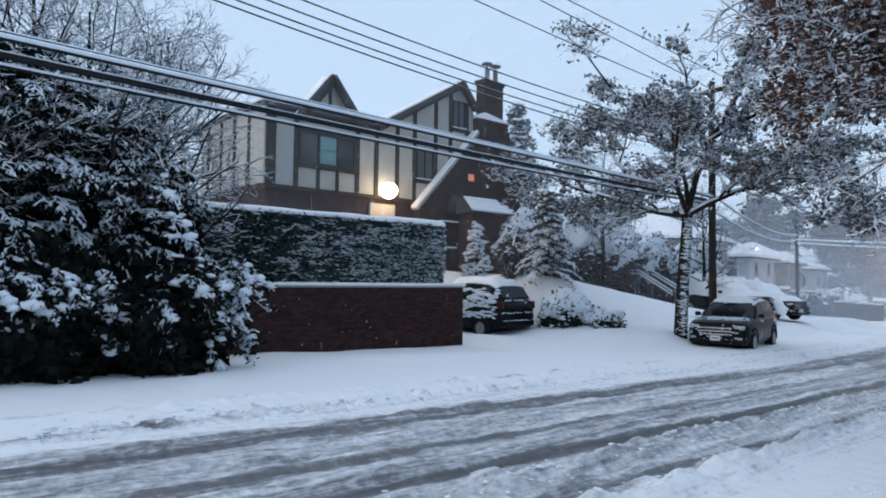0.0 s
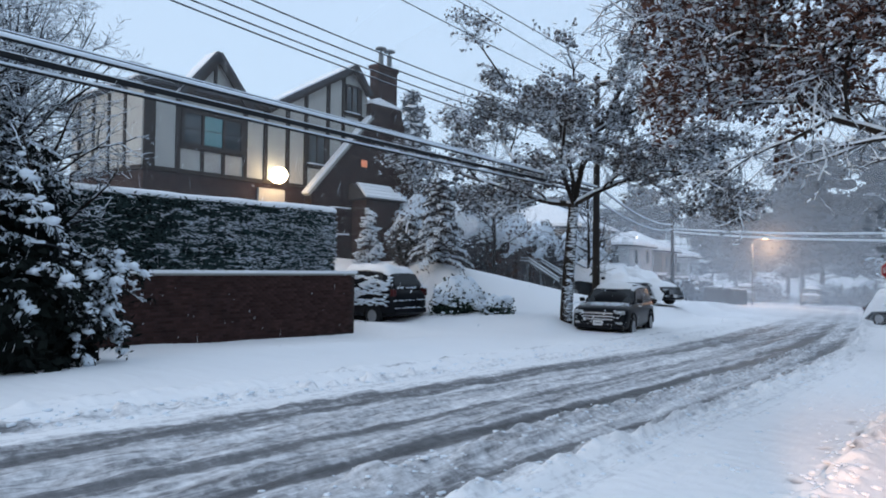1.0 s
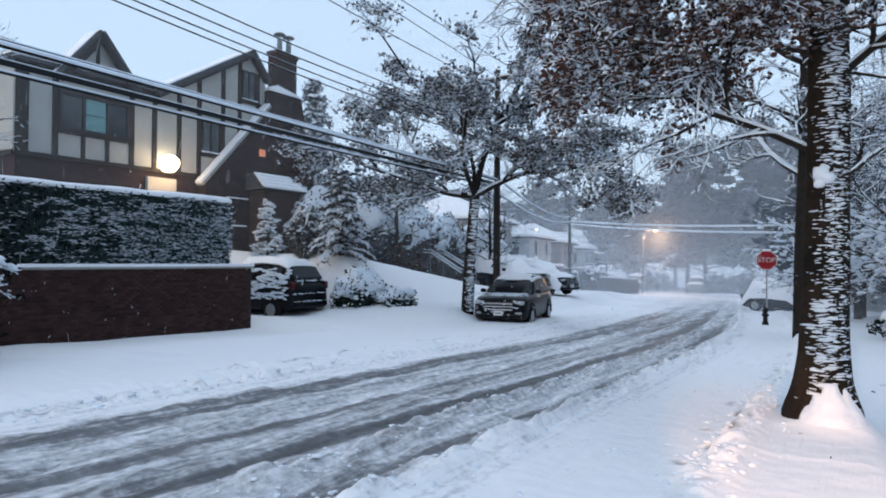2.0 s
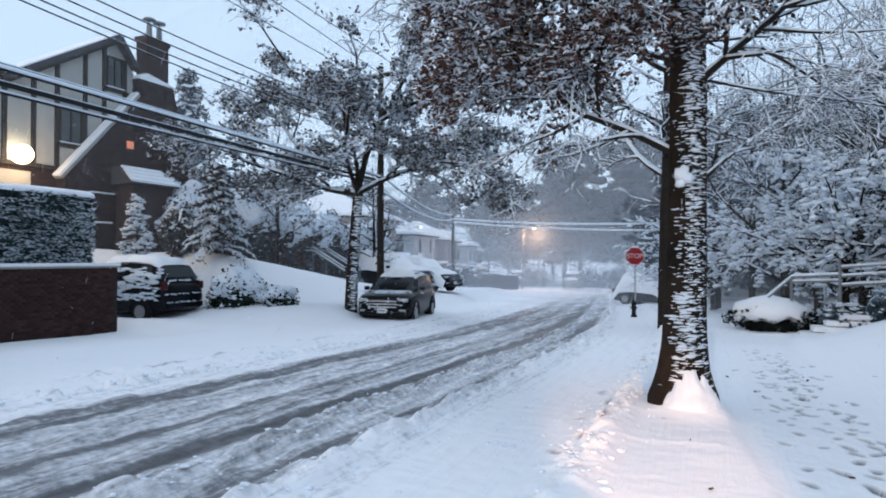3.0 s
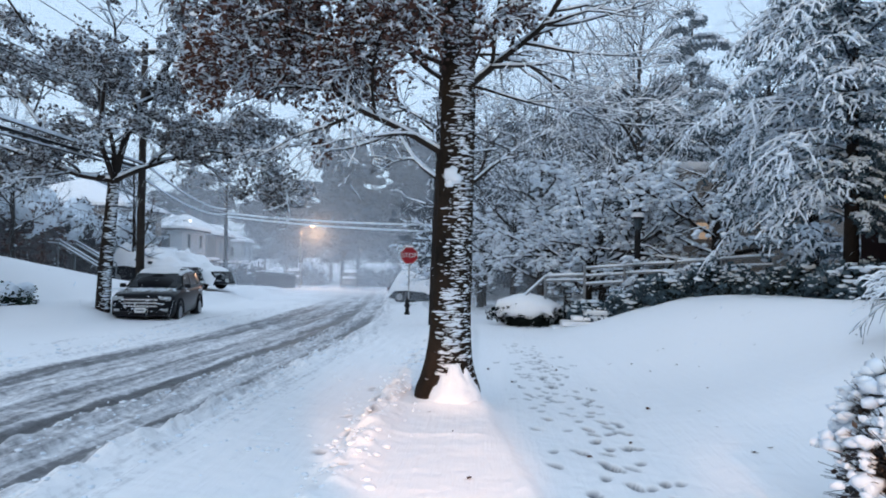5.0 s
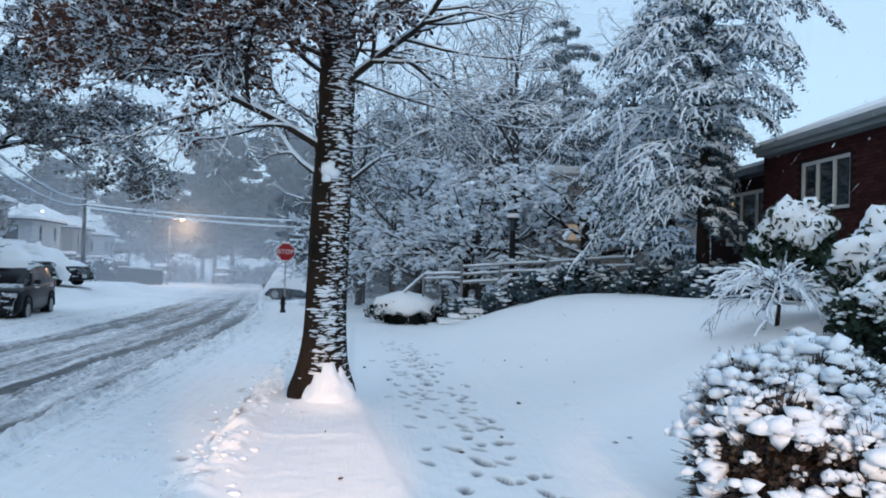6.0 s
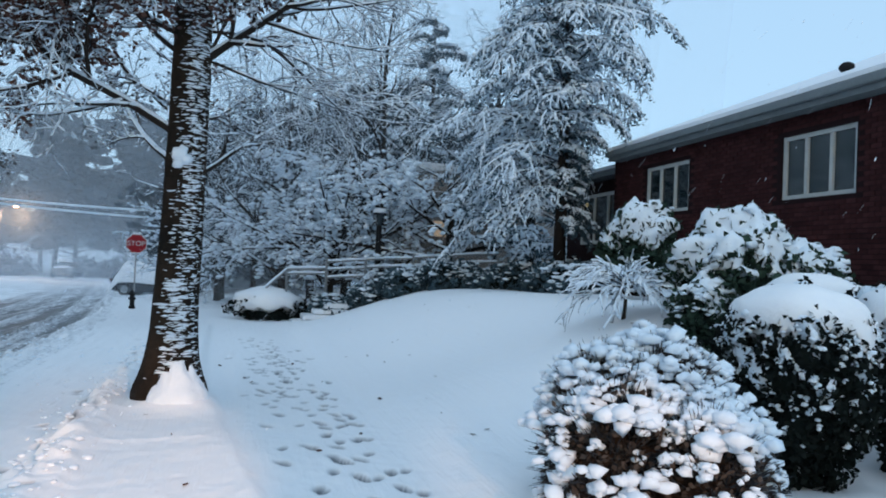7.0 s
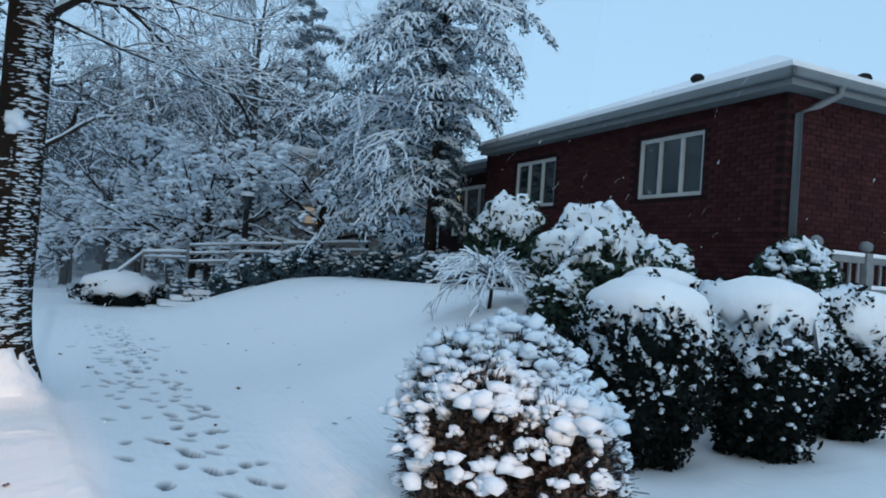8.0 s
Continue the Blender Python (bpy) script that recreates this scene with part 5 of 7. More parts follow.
def conifer(name, label, x, y, h, spread, seed, tiers=16, per=9, droop=-0.16, needle=NEEDLE, nn=9000, low=0.1, snow_n=2600, nsize=0.12, pad=0.17, keep=None):
    """A conifer with tiers of drooping boughs, needle sprays and snow pads along them."""
    t = Tree(seed)
    r = t.r
    z0 = zat(x, y) - 0.1
    ob = empty(name)
    tagged(ob, label, "tree")
    Mesh().tube([(x, y, z0), (x + 0.05, y, z0 + h * 0.5), (x, y, z0 + h)], [0.02 * h, 0.012 * h, 0.01], 9).done("trunk", BARK_DARK, ob, smooth=True)
    P0, P1, R0, R1 = [], [], [], []
    spots = []
    for k in range(tiers):
        f = low + (1 - low) * k / tiers
        L0 = spread * (1 - f) ** 0.8 + 0.12 * spread
        for b in range(per):
            a = r.uniform(0, 2 * np.pi)
            L = L0 * r.uniform(0.65, 1.15)
            p = np.array([x, y, z0 + h * (f + r.uniform(-0.03, 0.03))])
            d = np.array([np.cos(a), np.sin(a), 0.25])
            n = 6
            for i in range(n):
                d = unit(d + np.array([0, 0, droop]) + r.normal(0, 0.06, 3))
                q = p + d * L / n
                P0.append(p), P1.append(q), R0.append(0.02 * (1 - i / n) + 0.004), R1.append(0.02 * (1 - (i + 1) / n) + 0.004)
                side = unit(np.cross(d, (0, 0, 1.0)))
                w = 0.30 * L * (1 - 0.75 * abs(i / n - 0.35))
                for s in (-1, 1):
                    e = q + side * s * w * r.uniform(0.5, 1) + d * 0.1 * L + np.array([0, 0, -0.12 * L * r.random()])
                    P0.append(q), P1.append(e), R0.append(0.008), R1.append(0.003)
                    spots += [q * 0.6 + e * 0.4, q * 0.25 + e * 0.75, e]
                spots.append(q)
                p = q
    A = (np.array(P0), np.array(P1), np.array(R0), np.array(R1))
    Mesh().add(*tubes(*A, 3)).done("bough_growth", TWIG, ob)["kind"] = "stuff"
    S = np.array(spots)
    C = S[r.integers(0, len(S), nn)] + r.normal(0, 0.11, (nn, 3)) * spread / 3
    Mesh().add(*leaf_quads(C, nsize, r, ratio=0.28)).done("needles", needle, ob)["kind"] = "stuff"
    C = S[r.integers(0, len(S), snow_n)] + r.normal(0, 0.04, (snow_n, 3)) + (0, 0, 0.05)
    Mesh().add(*clumps(C, pad * r.uniform(0.45, 1.2, snow_n), r, 0.42, ICO1, 0.3)).done("padded_snow", SNOW_LUMP, ob, "snow weighing down the boughs", True)["kind"] = "stuff"
    Mesh().add(*snow_caps(*A, r, 0.03, 0.95, 0.9)).done("bough_snow", SNOW_LUMP, ob, "snow")["kind"] = "stuff"
    return ob
# -- shrubs --
ICO4, ICO5 = _ico(4), _ico(5)


def ball_points(n, r):
    v = r.normal(size=(n, 3))
    return v / np.linalg.norm(v, axis=1)[:, None]


def bush(name, label, x, y, z, rx, ry, rz, seed, leaf=LEAF_GREEN, leaves=5000, lsize=0.05, snow=260, sr=0.09, cover=0.15, lumpy=0.18, core=YEW_AND_CORE_SHADE, twigs=0, squash=0.55, base=ICO2, cap=None, category="shrub", flat_leaf=0.0, boxy=0, pf=4.0, shell=-0.6, lobes=1, drape=0.16):
    """A shrub: a solid core painted dark as inner shade, leaves at an uneven surface, snow lumps on what faces the sky.
    """
    r = np.random.default_rng(seed)
    ob = empty(name, x, y, z)
    tagged(ob, label, category)

    def surf(v):
        k = 1 + lumpy * fbm(v[:, 0] * 2.2 + seed, v[:, 1] * 2.2 + v[:, 2] * 2.2, seed, 3)
        if boxy:
            v = v / ((np.abs(v) ** boxy).sum(1) ** (1 / boxy))[:, None]
            v = v * np.stack([0.66 + 0.34 * smooth(-1.0, 0.1, v[:, 2])] * 2 + [np.ones(len(v))], 1)
        return v * (rx, ry, rz) * k[:, None]

    # near-black by default: the shade between the leaves, put into the core's colour
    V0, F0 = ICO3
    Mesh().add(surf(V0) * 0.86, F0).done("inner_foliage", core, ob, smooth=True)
    v = ball_points(leaves, r)
    Mesh().add(*leaf_quads(surf(v) * r.uniform(0.88, 1.10, leaves)[:, None], lsize, r, flat=flat_leaf)).done("leaves", leaf, ob)["kind"] = "stuff"
    if twigs:
        v = ball_points(twigs, r)
        A = surf(v) * r.uniform(0.5, 0.8, twigs)[:, None]
        w = v + r.normal(0, 0.12, v.shape)
        B = surf(w / np.linalg.norm(w, axis=1)[:, None]) * 1.02
        R = np.full(twigs, 0.004)
        Mesh().add(*tubes(A, B, R, R * 0.5, 3)).done("twig_growth", TWIG, ob)["kind"] = "stuff"
    # snow: one fused, broken shell of puffs, with loose lumps on it
    V0, F0 = ICO5 if abs(x) < 9 and y < 12 else ICO4
    puff = 1 - np.abs(fbm(V0[:, 0] * pf + seed, V0[:, 1] * pf + V0[:, 2] * pf * 1.3, seed + 5, 2))
    hole = fbm(V0[:, 0] * pf * 0.9 - seed, V0[:, 1] * pf * 0.9 - V0[:, 2] * pf * 1.2, seed + 9, 3)
    t = np.clip((V0[:, 2] - cover) * 1.1 + 0.55 * hole + shell, -1, 1)
    S = surf(V0) * (0.74 + 0.24 * smooth(-0.12, 0.12, t))[:, None]
    out = S / (np.linalg.norm(S, axis=1)[:, None] + 1e-9)
    S = S + (out * 0.75 + np.array([0, 0, 0.35])) * (sr * 0.95 * np.sqrt(np.clip(t, 0, 1)) * (0.25 + 1.1 * np.clip(puff, 0, 1)))[:, None]
    if shell > -0.85:
        Mesh().add(S, F0[(t[F0] > -0.15).all(1)]).done("snow_shell", SNOW_LUMP, ob, "soft clotted snow", True)["kind"] = "stuff"
    v = ball_points(snow * 4, r)
    v = v[v[:, 2] > cover + 0.05 + r.normal(0, 0.3, len(v))][:snow]
    C = surf(v) * 1.0
    s = sr * (0.25 + 0.75 * r.random(len(C)) ** 1.7) * (0.6 + 0.45 * np.clip(v[:, 2], 0, 1))
    if lobes > 1:
        C, s = np.repeat(C, lobes, 0), np.repeat(s, lobes)
        C = C + r.normal(0, 0.5, C.shape) * s[:, None]
        s = s * r.uniform(0.45, 0.85, len(s))
    Mesh().add(*clumps(C, s, r, squash, base, 0.13 if base is ICO3 else 0.26)).done("loose_snow", SNOW_LUMP, ob, "loose lumps of fresh snow", True)["kind"] = "stuff"
    if cap:
        V0, F0 = ICO3
        n = fbm(V0[:, 0] * 2.6 + seed, V0[:, 1] * 2.6 + V0[:, 2] * 2.0, seed + 3, 4)
        pw = 2.35 if boxy else 2.0
        U = V0 / ((np.abs(V0) ** pw).sum(1) ** (1 / pw))[:, None]
        K = U * (rx * cap[0], ry * cap[0], cap[1]) * (1 + 0.09 * n[:, None])
        low = V0[:, 2] < 0.1
        drip = np.clip(fbm(np.arctan2(V0[:, 1], V0[:, 0]) * 5.5, 0 * V0[:, 2] + seed, seed, 3) + 0.2, 0, 1)
        K[low, 2] = K[low, 2] * 0.5 - drape * drip[low]
        Mesh().add(K + (0, 0, cap[2]), F0).done("snow_cap", SNOW, ob, "thick rounded cap of snow", True)
    return ob


# the shrub beside the viewer, its snow in heavy lumps
AZALEA_LEAF = mat("dry_azalea_leaves", (0.085, 0.068, 0.058), 0.8, color2=(0.045, 0.034, 0.028), scale=6, random_tint=0.4, island=True)
# dark brown core colour: the shade deep in the shrub, painted on
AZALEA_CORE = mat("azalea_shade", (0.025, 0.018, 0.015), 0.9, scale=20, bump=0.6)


def azalea(x, y, seed, mounds, tips=290, puff=0.068):
    """A twiggy shrub in several mounds (dx, dy, z, radius, height), its twig ends holding drooping puffs of snow."""
    r = np.random.default_rng(seed)
    ob = empty("snowy_azalea", x, y, 0)
    tagged(ob, "rounded shrub buried in heavy lumps of snow, brown twigs below", "shrub")
    mid = np.array([m[:3] for m in mounds])
    half = np.array([(m[3], m[3], m[4]) for m in mounds])
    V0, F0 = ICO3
    # solid mounds in the painted shade colour, behind leaves and twigs
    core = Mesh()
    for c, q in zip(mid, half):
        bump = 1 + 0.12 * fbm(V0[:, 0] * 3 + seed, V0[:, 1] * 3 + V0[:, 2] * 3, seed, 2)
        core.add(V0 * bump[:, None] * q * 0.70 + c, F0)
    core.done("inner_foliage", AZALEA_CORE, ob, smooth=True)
    v = ball_points(26000, r)
    k = r.choice(len(mid), len(v), p=half[:, 0] ** 2 / (half[:, 0] ** 2).sum())
    P = v * half[k] * (1 + 0.10 * fbm(v[:, 0] * 4 + k, v[:, 1] * 4 + v[:, 2] * 4, seed, 2))[:, None] + mid[k]
    free = np.array([(np.linalg.norm((P - c) / q, axis=1) > 0.93) for c, q in zip(mid, half)]).all(0)
    P, v, k = P[free], v[free], k[free]
    Mesh().add(*leaf_quads(P - v * r.uniform(0, 0.16, (len(P), 1)) + r.normal(0, 0.02, P.shape), 0.024, r)).done("leaves", AZALEA_LEAF, ob)["kind"] = "stuff"
    n = min(len(P), 6000)
    A = P[:n] - v[:n] * r.uniform(0.1, 0.25, (n, 1))
    Mesh().add(*tubes(A, P[:n] + v[:n] * r.uniform(0.0, 0.05, (n, 1)) + r.normal(0, 0.03, (n, 3)), np.full(n, 0.004), np.full(n, 0.002), 3)).done("twig_growth", TWIG, ob)["kind"] = "stuff"
    want = smooth(-0.75, 0.25, v[:, 2] + 0.35 * fbm(P[:, 0] * 5, P[:, 1] * 5 + P[:, 2] * 5, seed + 1, 2)) * smooth(0.0, 0.45, P[:, 2])
    H = P[r.random(len(P)) < want ** 1.5][:tips]
    q = puff * (0.45 + 0.95 * r.random(len(H)) ** 1.5)
    lobes = 7
    B, q = np.repeat(H, lobes, 0), np.repeat(q, lobes)
    lean = np.repeat(r.normal(0, 0.8, (len(H), 3)) * (1, 1, 0.5), lobes, 0)
    B = B + (lean * r.uniform(-1, 1, (len(B), 1)) + r.normal(0, 0.5, B.shape)) * q[:, None]
    Mesh().add(*clumps(B, q * r.uniform(0.35, 0.9, len(q)), r, 0.66, ICO1, 0.40)).done("loose_snow", SNOW_LUMP, ob, "loose lumps of fresh snow", True)["kind"] = "stuff"
    return ob


azalea(2.8, 3.95, 61, ((0.24, 0.36, 0.48, 0.52, 0.60), (-0.26, 0.0, 0.30, 0.46, 0.58), (0.10, -0.33, 0.18, 0.42, 0.52), (0.38, -0.05, 0.28, 0.36, 0.50), (-0.10, 0.42, 0.45, 0.42, 0.55), (-0.42, -0.12, 0.25, 0.30, 0.45)))
# clipped columns
for i, (x, y, rx, top) in enumerate(((4.72, 4.74, 0.52, 1.34), (5.97, 4.52, 0.55, 1.42), (7.6, 4.66, 0.55, 1.34), (6.15, 5.95, 0.5, 1.42))):
    zb = zat(x, y)
    h = (top - zb) / 2
    ob = bush("clipped_shrub", "dark clipped evergreen shrub under a thick cap of snow", x, y, zb + h, rx, rx, h * 1.02, 70 + i, leaf=YEW_AND_CORE_SHADE, leaves=9500, lsize=0.035, snow=520, sr=0.07, cover=-0.35, lumpy=0.16, squash=0.75, base=ICO1, lobes=3, cap=(0.96, 0.29, h * 0.80), boxy=3.2, pf=6.5, shell=-0.7, drape=0.36)
    ob["group"] = "row of clipped shrubs"
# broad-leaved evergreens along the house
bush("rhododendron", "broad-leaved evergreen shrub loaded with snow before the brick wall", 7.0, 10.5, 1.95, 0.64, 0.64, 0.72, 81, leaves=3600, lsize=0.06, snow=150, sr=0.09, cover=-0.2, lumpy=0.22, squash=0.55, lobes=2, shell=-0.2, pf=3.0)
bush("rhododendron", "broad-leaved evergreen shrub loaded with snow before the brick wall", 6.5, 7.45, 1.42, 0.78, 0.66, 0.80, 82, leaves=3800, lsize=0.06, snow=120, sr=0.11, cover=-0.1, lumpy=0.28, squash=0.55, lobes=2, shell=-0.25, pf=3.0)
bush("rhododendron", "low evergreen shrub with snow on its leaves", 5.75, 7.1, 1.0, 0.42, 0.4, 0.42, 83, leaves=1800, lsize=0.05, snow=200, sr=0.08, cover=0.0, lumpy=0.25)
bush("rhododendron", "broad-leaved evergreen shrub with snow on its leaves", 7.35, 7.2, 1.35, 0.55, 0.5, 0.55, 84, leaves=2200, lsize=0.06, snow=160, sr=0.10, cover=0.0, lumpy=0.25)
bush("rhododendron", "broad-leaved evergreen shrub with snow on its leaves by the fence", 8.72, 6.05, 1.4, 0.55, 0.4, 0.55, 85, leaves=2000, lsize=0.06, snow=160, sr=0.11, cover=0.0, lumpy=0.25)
# low dark junipers along the fence beyond the lawn
for i, (x, y, s) in enumerate(((5.2, 17.4, 0.7), (6.2, 16.6, 0.8), (7.2, 15.2, 0.75), (8.0, 13.6, 0.8), (7.6, 12.4, 0.7), (4.4, 18.6, 0.6), (6.6, 18.2, 0.9), (3.6, 20.4, 0.7), (9.0, 14.6, 0.9))):
    y += 1.3
    bush("juniper", "low dark juniper with snow along its sprays", x, y, zat(x, y) + s * 0.2, s * 1.1, s, s * 0.62, 90 + i, leaf=NEEDLE, leaves=2200, lsize=0.07, pf=7.0, shell=-0.9, snow=190, sr=0.16, cover=0.15, lumpy=0.35, squash=0.35, base=ICO1)
# low box shrub by the steps
bush("box_shrub", "low dark box shrub under a dome of snow beside the steps", 1.58, 22.2, -0.16, 1.08, 0.8, 0.44, 101, leaf=YEW_AND_CORE_SHADE, leaves=4200, lsize=0.05, snow=90, sr=0.1, cover=0.1, lumpy=0.22, cap=(0.97, 0.46, 0.22), drape=0.30)
# the yew thicket at the left of the wall
yew_rng = np.random.default_rng(77)
for i, (x, y, z, rx, ry, rz) in enumerate(((-12.4, 3.5, 0.6, 1.0, 1.35, 1.3), (-12.3, 1.5, 0.7, 1.1, 1.5, 1.4), (-12.3, -0.8, 0.8, 1.2, 1.5, 1.6), (-14.0, 3.9, 1.7, 1.2, 1.3, 1.5), (-14.2, 1.8, 2.0, 1.3, 1.6, 1.7), (-14.2, -0.6, 2.0, 1.3, 1.6, 1.8))):
    bush("yew", "overgrown black-green yew with drooping snow-laden boughs", x, y, z, rx, ry, rz, 110 + i, leaf=YEW_AND_CORE_SHADE, leaves=5500, lsize=0.10, snow=6, sr=0.2, cover=0.5, lumpy=0.3, squash=0.5, shell=-0.9)


def hanging_boughs(name, label, root, n, length, seed, aim=(1, 0.2, 0.2), pads=4):
    """Long boughs that arch over and hang under clotted snow."""
    r = np.random.default_rng(seed)
    ob = empty(name)
    tagged(ob, label, "shrub")
    t = Tree(seed)
    spec = {0: (8, 7, 40, 0.4, -0.20, 0.08, 0.25), 1: (4, 4, 45, 0.5, -0.2, 0.1, 0.2), 2: (3, 0, 40, 0.5, -0.15, 0.1, 0.2)}
    for k in range(n):
        a = np.array(aim) + r.normal(0, 0.35, 3)
        t.limb = k
        t.grow(np.array(root) + r.normal(0, 0.3, 3) * (1, 1.3, 0.7), a, length * r.uniform(0.7, 1.15), 0.03, 0, spec)
    A = t.arrays(lambda s: True)
    Mesh().add(*tubes(*A, 3)).done("bough_growth", TWIG, ob)["kind"] = "stuff"
    mid = (A[0] + A[1]) / 2
    C = mid[r.integers(0, len(mid), 2600)] + r.normal(0, 0.07, (2600, 3))
    Mesh().add(*leaf_quads(C, 0.07, r, ratio=0.3)).done("needles", YEW_AND_CORE_SHADE, ob)["kind"] = "stuff"
    Mesh().add(*snow_caps(*A, r, 0.025, 0.97, 0.45)).done("bough_snow", SNOW_LUMP, ob, "snow along the twigs", True)["kind"] = "stuff"
    B = t.arrays(lambda s: s[4] <= 1)
    mid = (B[0] + B[1]) / 2
    C = mid[r.integers(0, len(mid), n * pads * 9)] + (0, 0, 0.04)
    Mesh().add(*clumps(C, 0.115 * (0.3 + 0.9 * r.random(len(C)) ** 1.5), r, 0.6, ICO1, 0.2)).done("loose_snow", SNOW_LUMP, ob, "clotted snow", True)["kind"] = "stuff"
    return ob


hanging_boughs("yew", "drooping yew boughs thick with snow at the end of the wall", (-12.3, 4.0, 1.5), 16, 1.5, 121, aim=(0.5, 0.5, 0.2), pads=3)
hanging_boughs("yew", "drooping yew boughs thick with snow over the street", (-12.6, 2.6, 1.5), 9, 1.5, 122, aim=(1, 0.1, 0.2), pads=4)
hanging_boughs("yew", "drooping yew boughs thick with snow over the street", (-12.2, 3.2, 1.45), 8, 1.0, 128, aim=(0.8, 0.2, 0.2), pads=4)
hanging_boughs("yew", "drooping yew boughs thick with snow over the street", (-12.1, 2.0, 1.5), 8, 1.0, 129, aim=(1, 0.1, 0.2), pads=4)
hanging_boughs("yew", "drooping yew boughs thick with snow over the street", (-12.6, 1.2, 1.4), 9, 1.5, 123, aim=(1, -0.1, 0.1), pads=4)
for i, (x, y, z, h, s) in enumerate(((-13.8, 3.5, 0.0, 4.6, 2.1), (-13.5, 1.9, 0.0, 5.6, 2.4), (-13.6, 0.2, 0.0, 6.2, 2.6))):
    spray_tree("yew", "tall dark yew with fine sprays under snow", x, y, h, s, 124 + i, n=70, low=0.28, needle=YEW_AND_CORE_SHADE, nn=13000, nsize=0.07, thick=0.022, slope=0.5, droop=0.14, keep=0.6, power=0.45, trunk_r=0.12, category="shrub", z=z, clots=120, clot=0.05)
# planting by the drive across the street
conifer("small_fir", "small fir with thick snow on its tiers before the brick house", -21.6, 20.9, 2.7, 0.75, 131, tiers=9, per=7, nn=1500, snow_n=300, nsize=0.08, pad=0.13, low=0.05)
bush("snowy_shrub", "pale shrub smothered in snow before the brick house", -19.7, 21.2, 2.55, 0.62, 0.6, 0.95, 132, leaf=LEAF_GREY, leaves=3200, lsize=0.07, snow=190, sr=0.13, cover=-0.1, lumpy=0.3, shell=-0.8)
spray_tree("small_fir", "grey-green fir with snow in its boughs beside the drive", -18.1, 21.5, 3.6, 1.25, 133, n=60, low=0.03, needle=LEAF_GREY, nn=5000, nsize=0.08, thick=0.038, slope=0.3, droop=0.12, keep=0.55, power=0.6, trunk_r=0.08, clots=160, clot=0.09)
bush("snowy_shrub", "spreading shrub bent under snow beside the drive", -16.0, 20.2, 0.25, 0.95, 0.9, 0.8, 134, leaf=LEAF_GREEN, leaves=2600, lsize=0.06, snow=170, sr=0.15, cover=-0.1, lumpy=0.3, shell=-0.25)
bush("snowy_shrub", "spreading shrub bent under snow beside the drive", -14.9, 20.8, 0.0, 0.85, 0.7, 0.55, 135, leaf=LEAF_GREEN, leaves=2200, lsize=0.06, snow=160, sr=0.13, cover=-0.1, lumpy=0.35, shell=-0.25)
for i, (x, y, z, s) in enumerate(((-22, 27, 2.6, 1.6), (-21, 30, 2.4, 1.7), (-20.5, 33.5, 2.0, 1.6), (-23, 24.6, 2.9, 1.4), (-19, 36, 1.6, 1.6))):
    bush("garden_shrub", "brownish garden shrub dusted with snow on the bank", x, y, z, s, s, s * 1.25, 140 + i, leaf=LEAF_RUST if i % 2 else LEAF_GREY, leaves=4200, lsize=0.09, twigs=700, snow=420, sr=0.15, cover=-0.2, lumpy=0.35, base=ICO1, shell=-0.35, core=LEAF_GREY)
for i, (x, y, q) in enumerate(((-24.0, 66, 1.5), (-25.5, 74, 1.7), (-22.5, 88, 1.8), (-9.6, 84, 1.6), (-7.4, 80, 1.8), (-5.0, 74, 1.6), (-2.6, 66, 1.7), (-11.5, 92, 1.8), (-17.0, 98, 1.6), (-14.0, 99, 1.5))):
    bush("garden_shrub", "far snow-dusted shrub at the end of the street", x, y, zat(x, y) + 0.5 * q, q * 1.3, q, q * 0.9, 160 + i, leaf=FAR_TREE, leaves=900, lsize=0.22, snow=60, sr=0.3, cover=0.2, lumpy=0.4, base=ICO1, shell=-0.7, core=FAR_TREE)
# left of the wall
snowy_tree("bare_tree", "bare tree with snow on every twig", -15.0, 2.2, 8.0, 4.4, 31, limbs=30, dens=1.15, low=0.3, snow=0.008, r0=0.13, keep=0.6)
snowy_tree("bare_tree", "bare tree with snow on every twig", -14.6, 4.6, 7.0, 3.2, 32, limbs=24, dens=1.1, low=0.45, snow=0.008, r0=0.13, keep=0.6)
b0 = bpy.data.objects["bare_tree"]
for x, y, turn, s in ((-13.9, 3.0, 140, 0.85), (-14.4, 0.6, 250, 0.95), (-14.3, 4.3, 60, 0.8)):
    copy_thing(b0, pose(x, y, zat(x, y) - s * zat(-15.0, 2.2), 0, 0, turn) @ Matrix.Scale(s, 4) @ pose(15.0, -2.2, 0))
# woods on the near side, beyond the lawn: a few grown, the rest turned copies
w1 = snowy_tree("bare_tree", "leafless tree with snow on all its branches", 5.6, 24.5, 11.5, 4.4, 42, limbs=22, dens=1.0, low=0.22, snow=0.013, keep=0.6)
w2 = snowy_tree("bare_tree", "leafless tree with snow on all its branches", 2.6, 29.0, 9.5, 4.8, 41, limbs=20, dens=1.0, low=0.10, snow=0.014, keep=0.6)
for src, ox, oy, x, y, turn, s in ((w2, 2.6, 29.0, 0.2, 37.0, 80, 1.15), (w2, 2.6, 29.0, 6.6, 30.0, 200, 1.2), (w1, 5.6, 24.5, 1.6, 33.0, 130, 0.95), (w1, 5.6, 24.5, 9.6, 23.5, 290, 0.9), (w2, 2.6, 29.0, 4.4, 34.5, 310, 1.35), (w1, 5.6, 24.5, -19.5, 27.5, 70, 0.62), (w2, 2.6, 29.0, -17.2, 33, 150, 0.7)):
    copy_thing(src, pose(x, y, zat(x, y) - s * zat(ox, oy), 0, 0, turn) @ Matrix.Scale(s, 4) @ pose(-ox, -oy, 0))


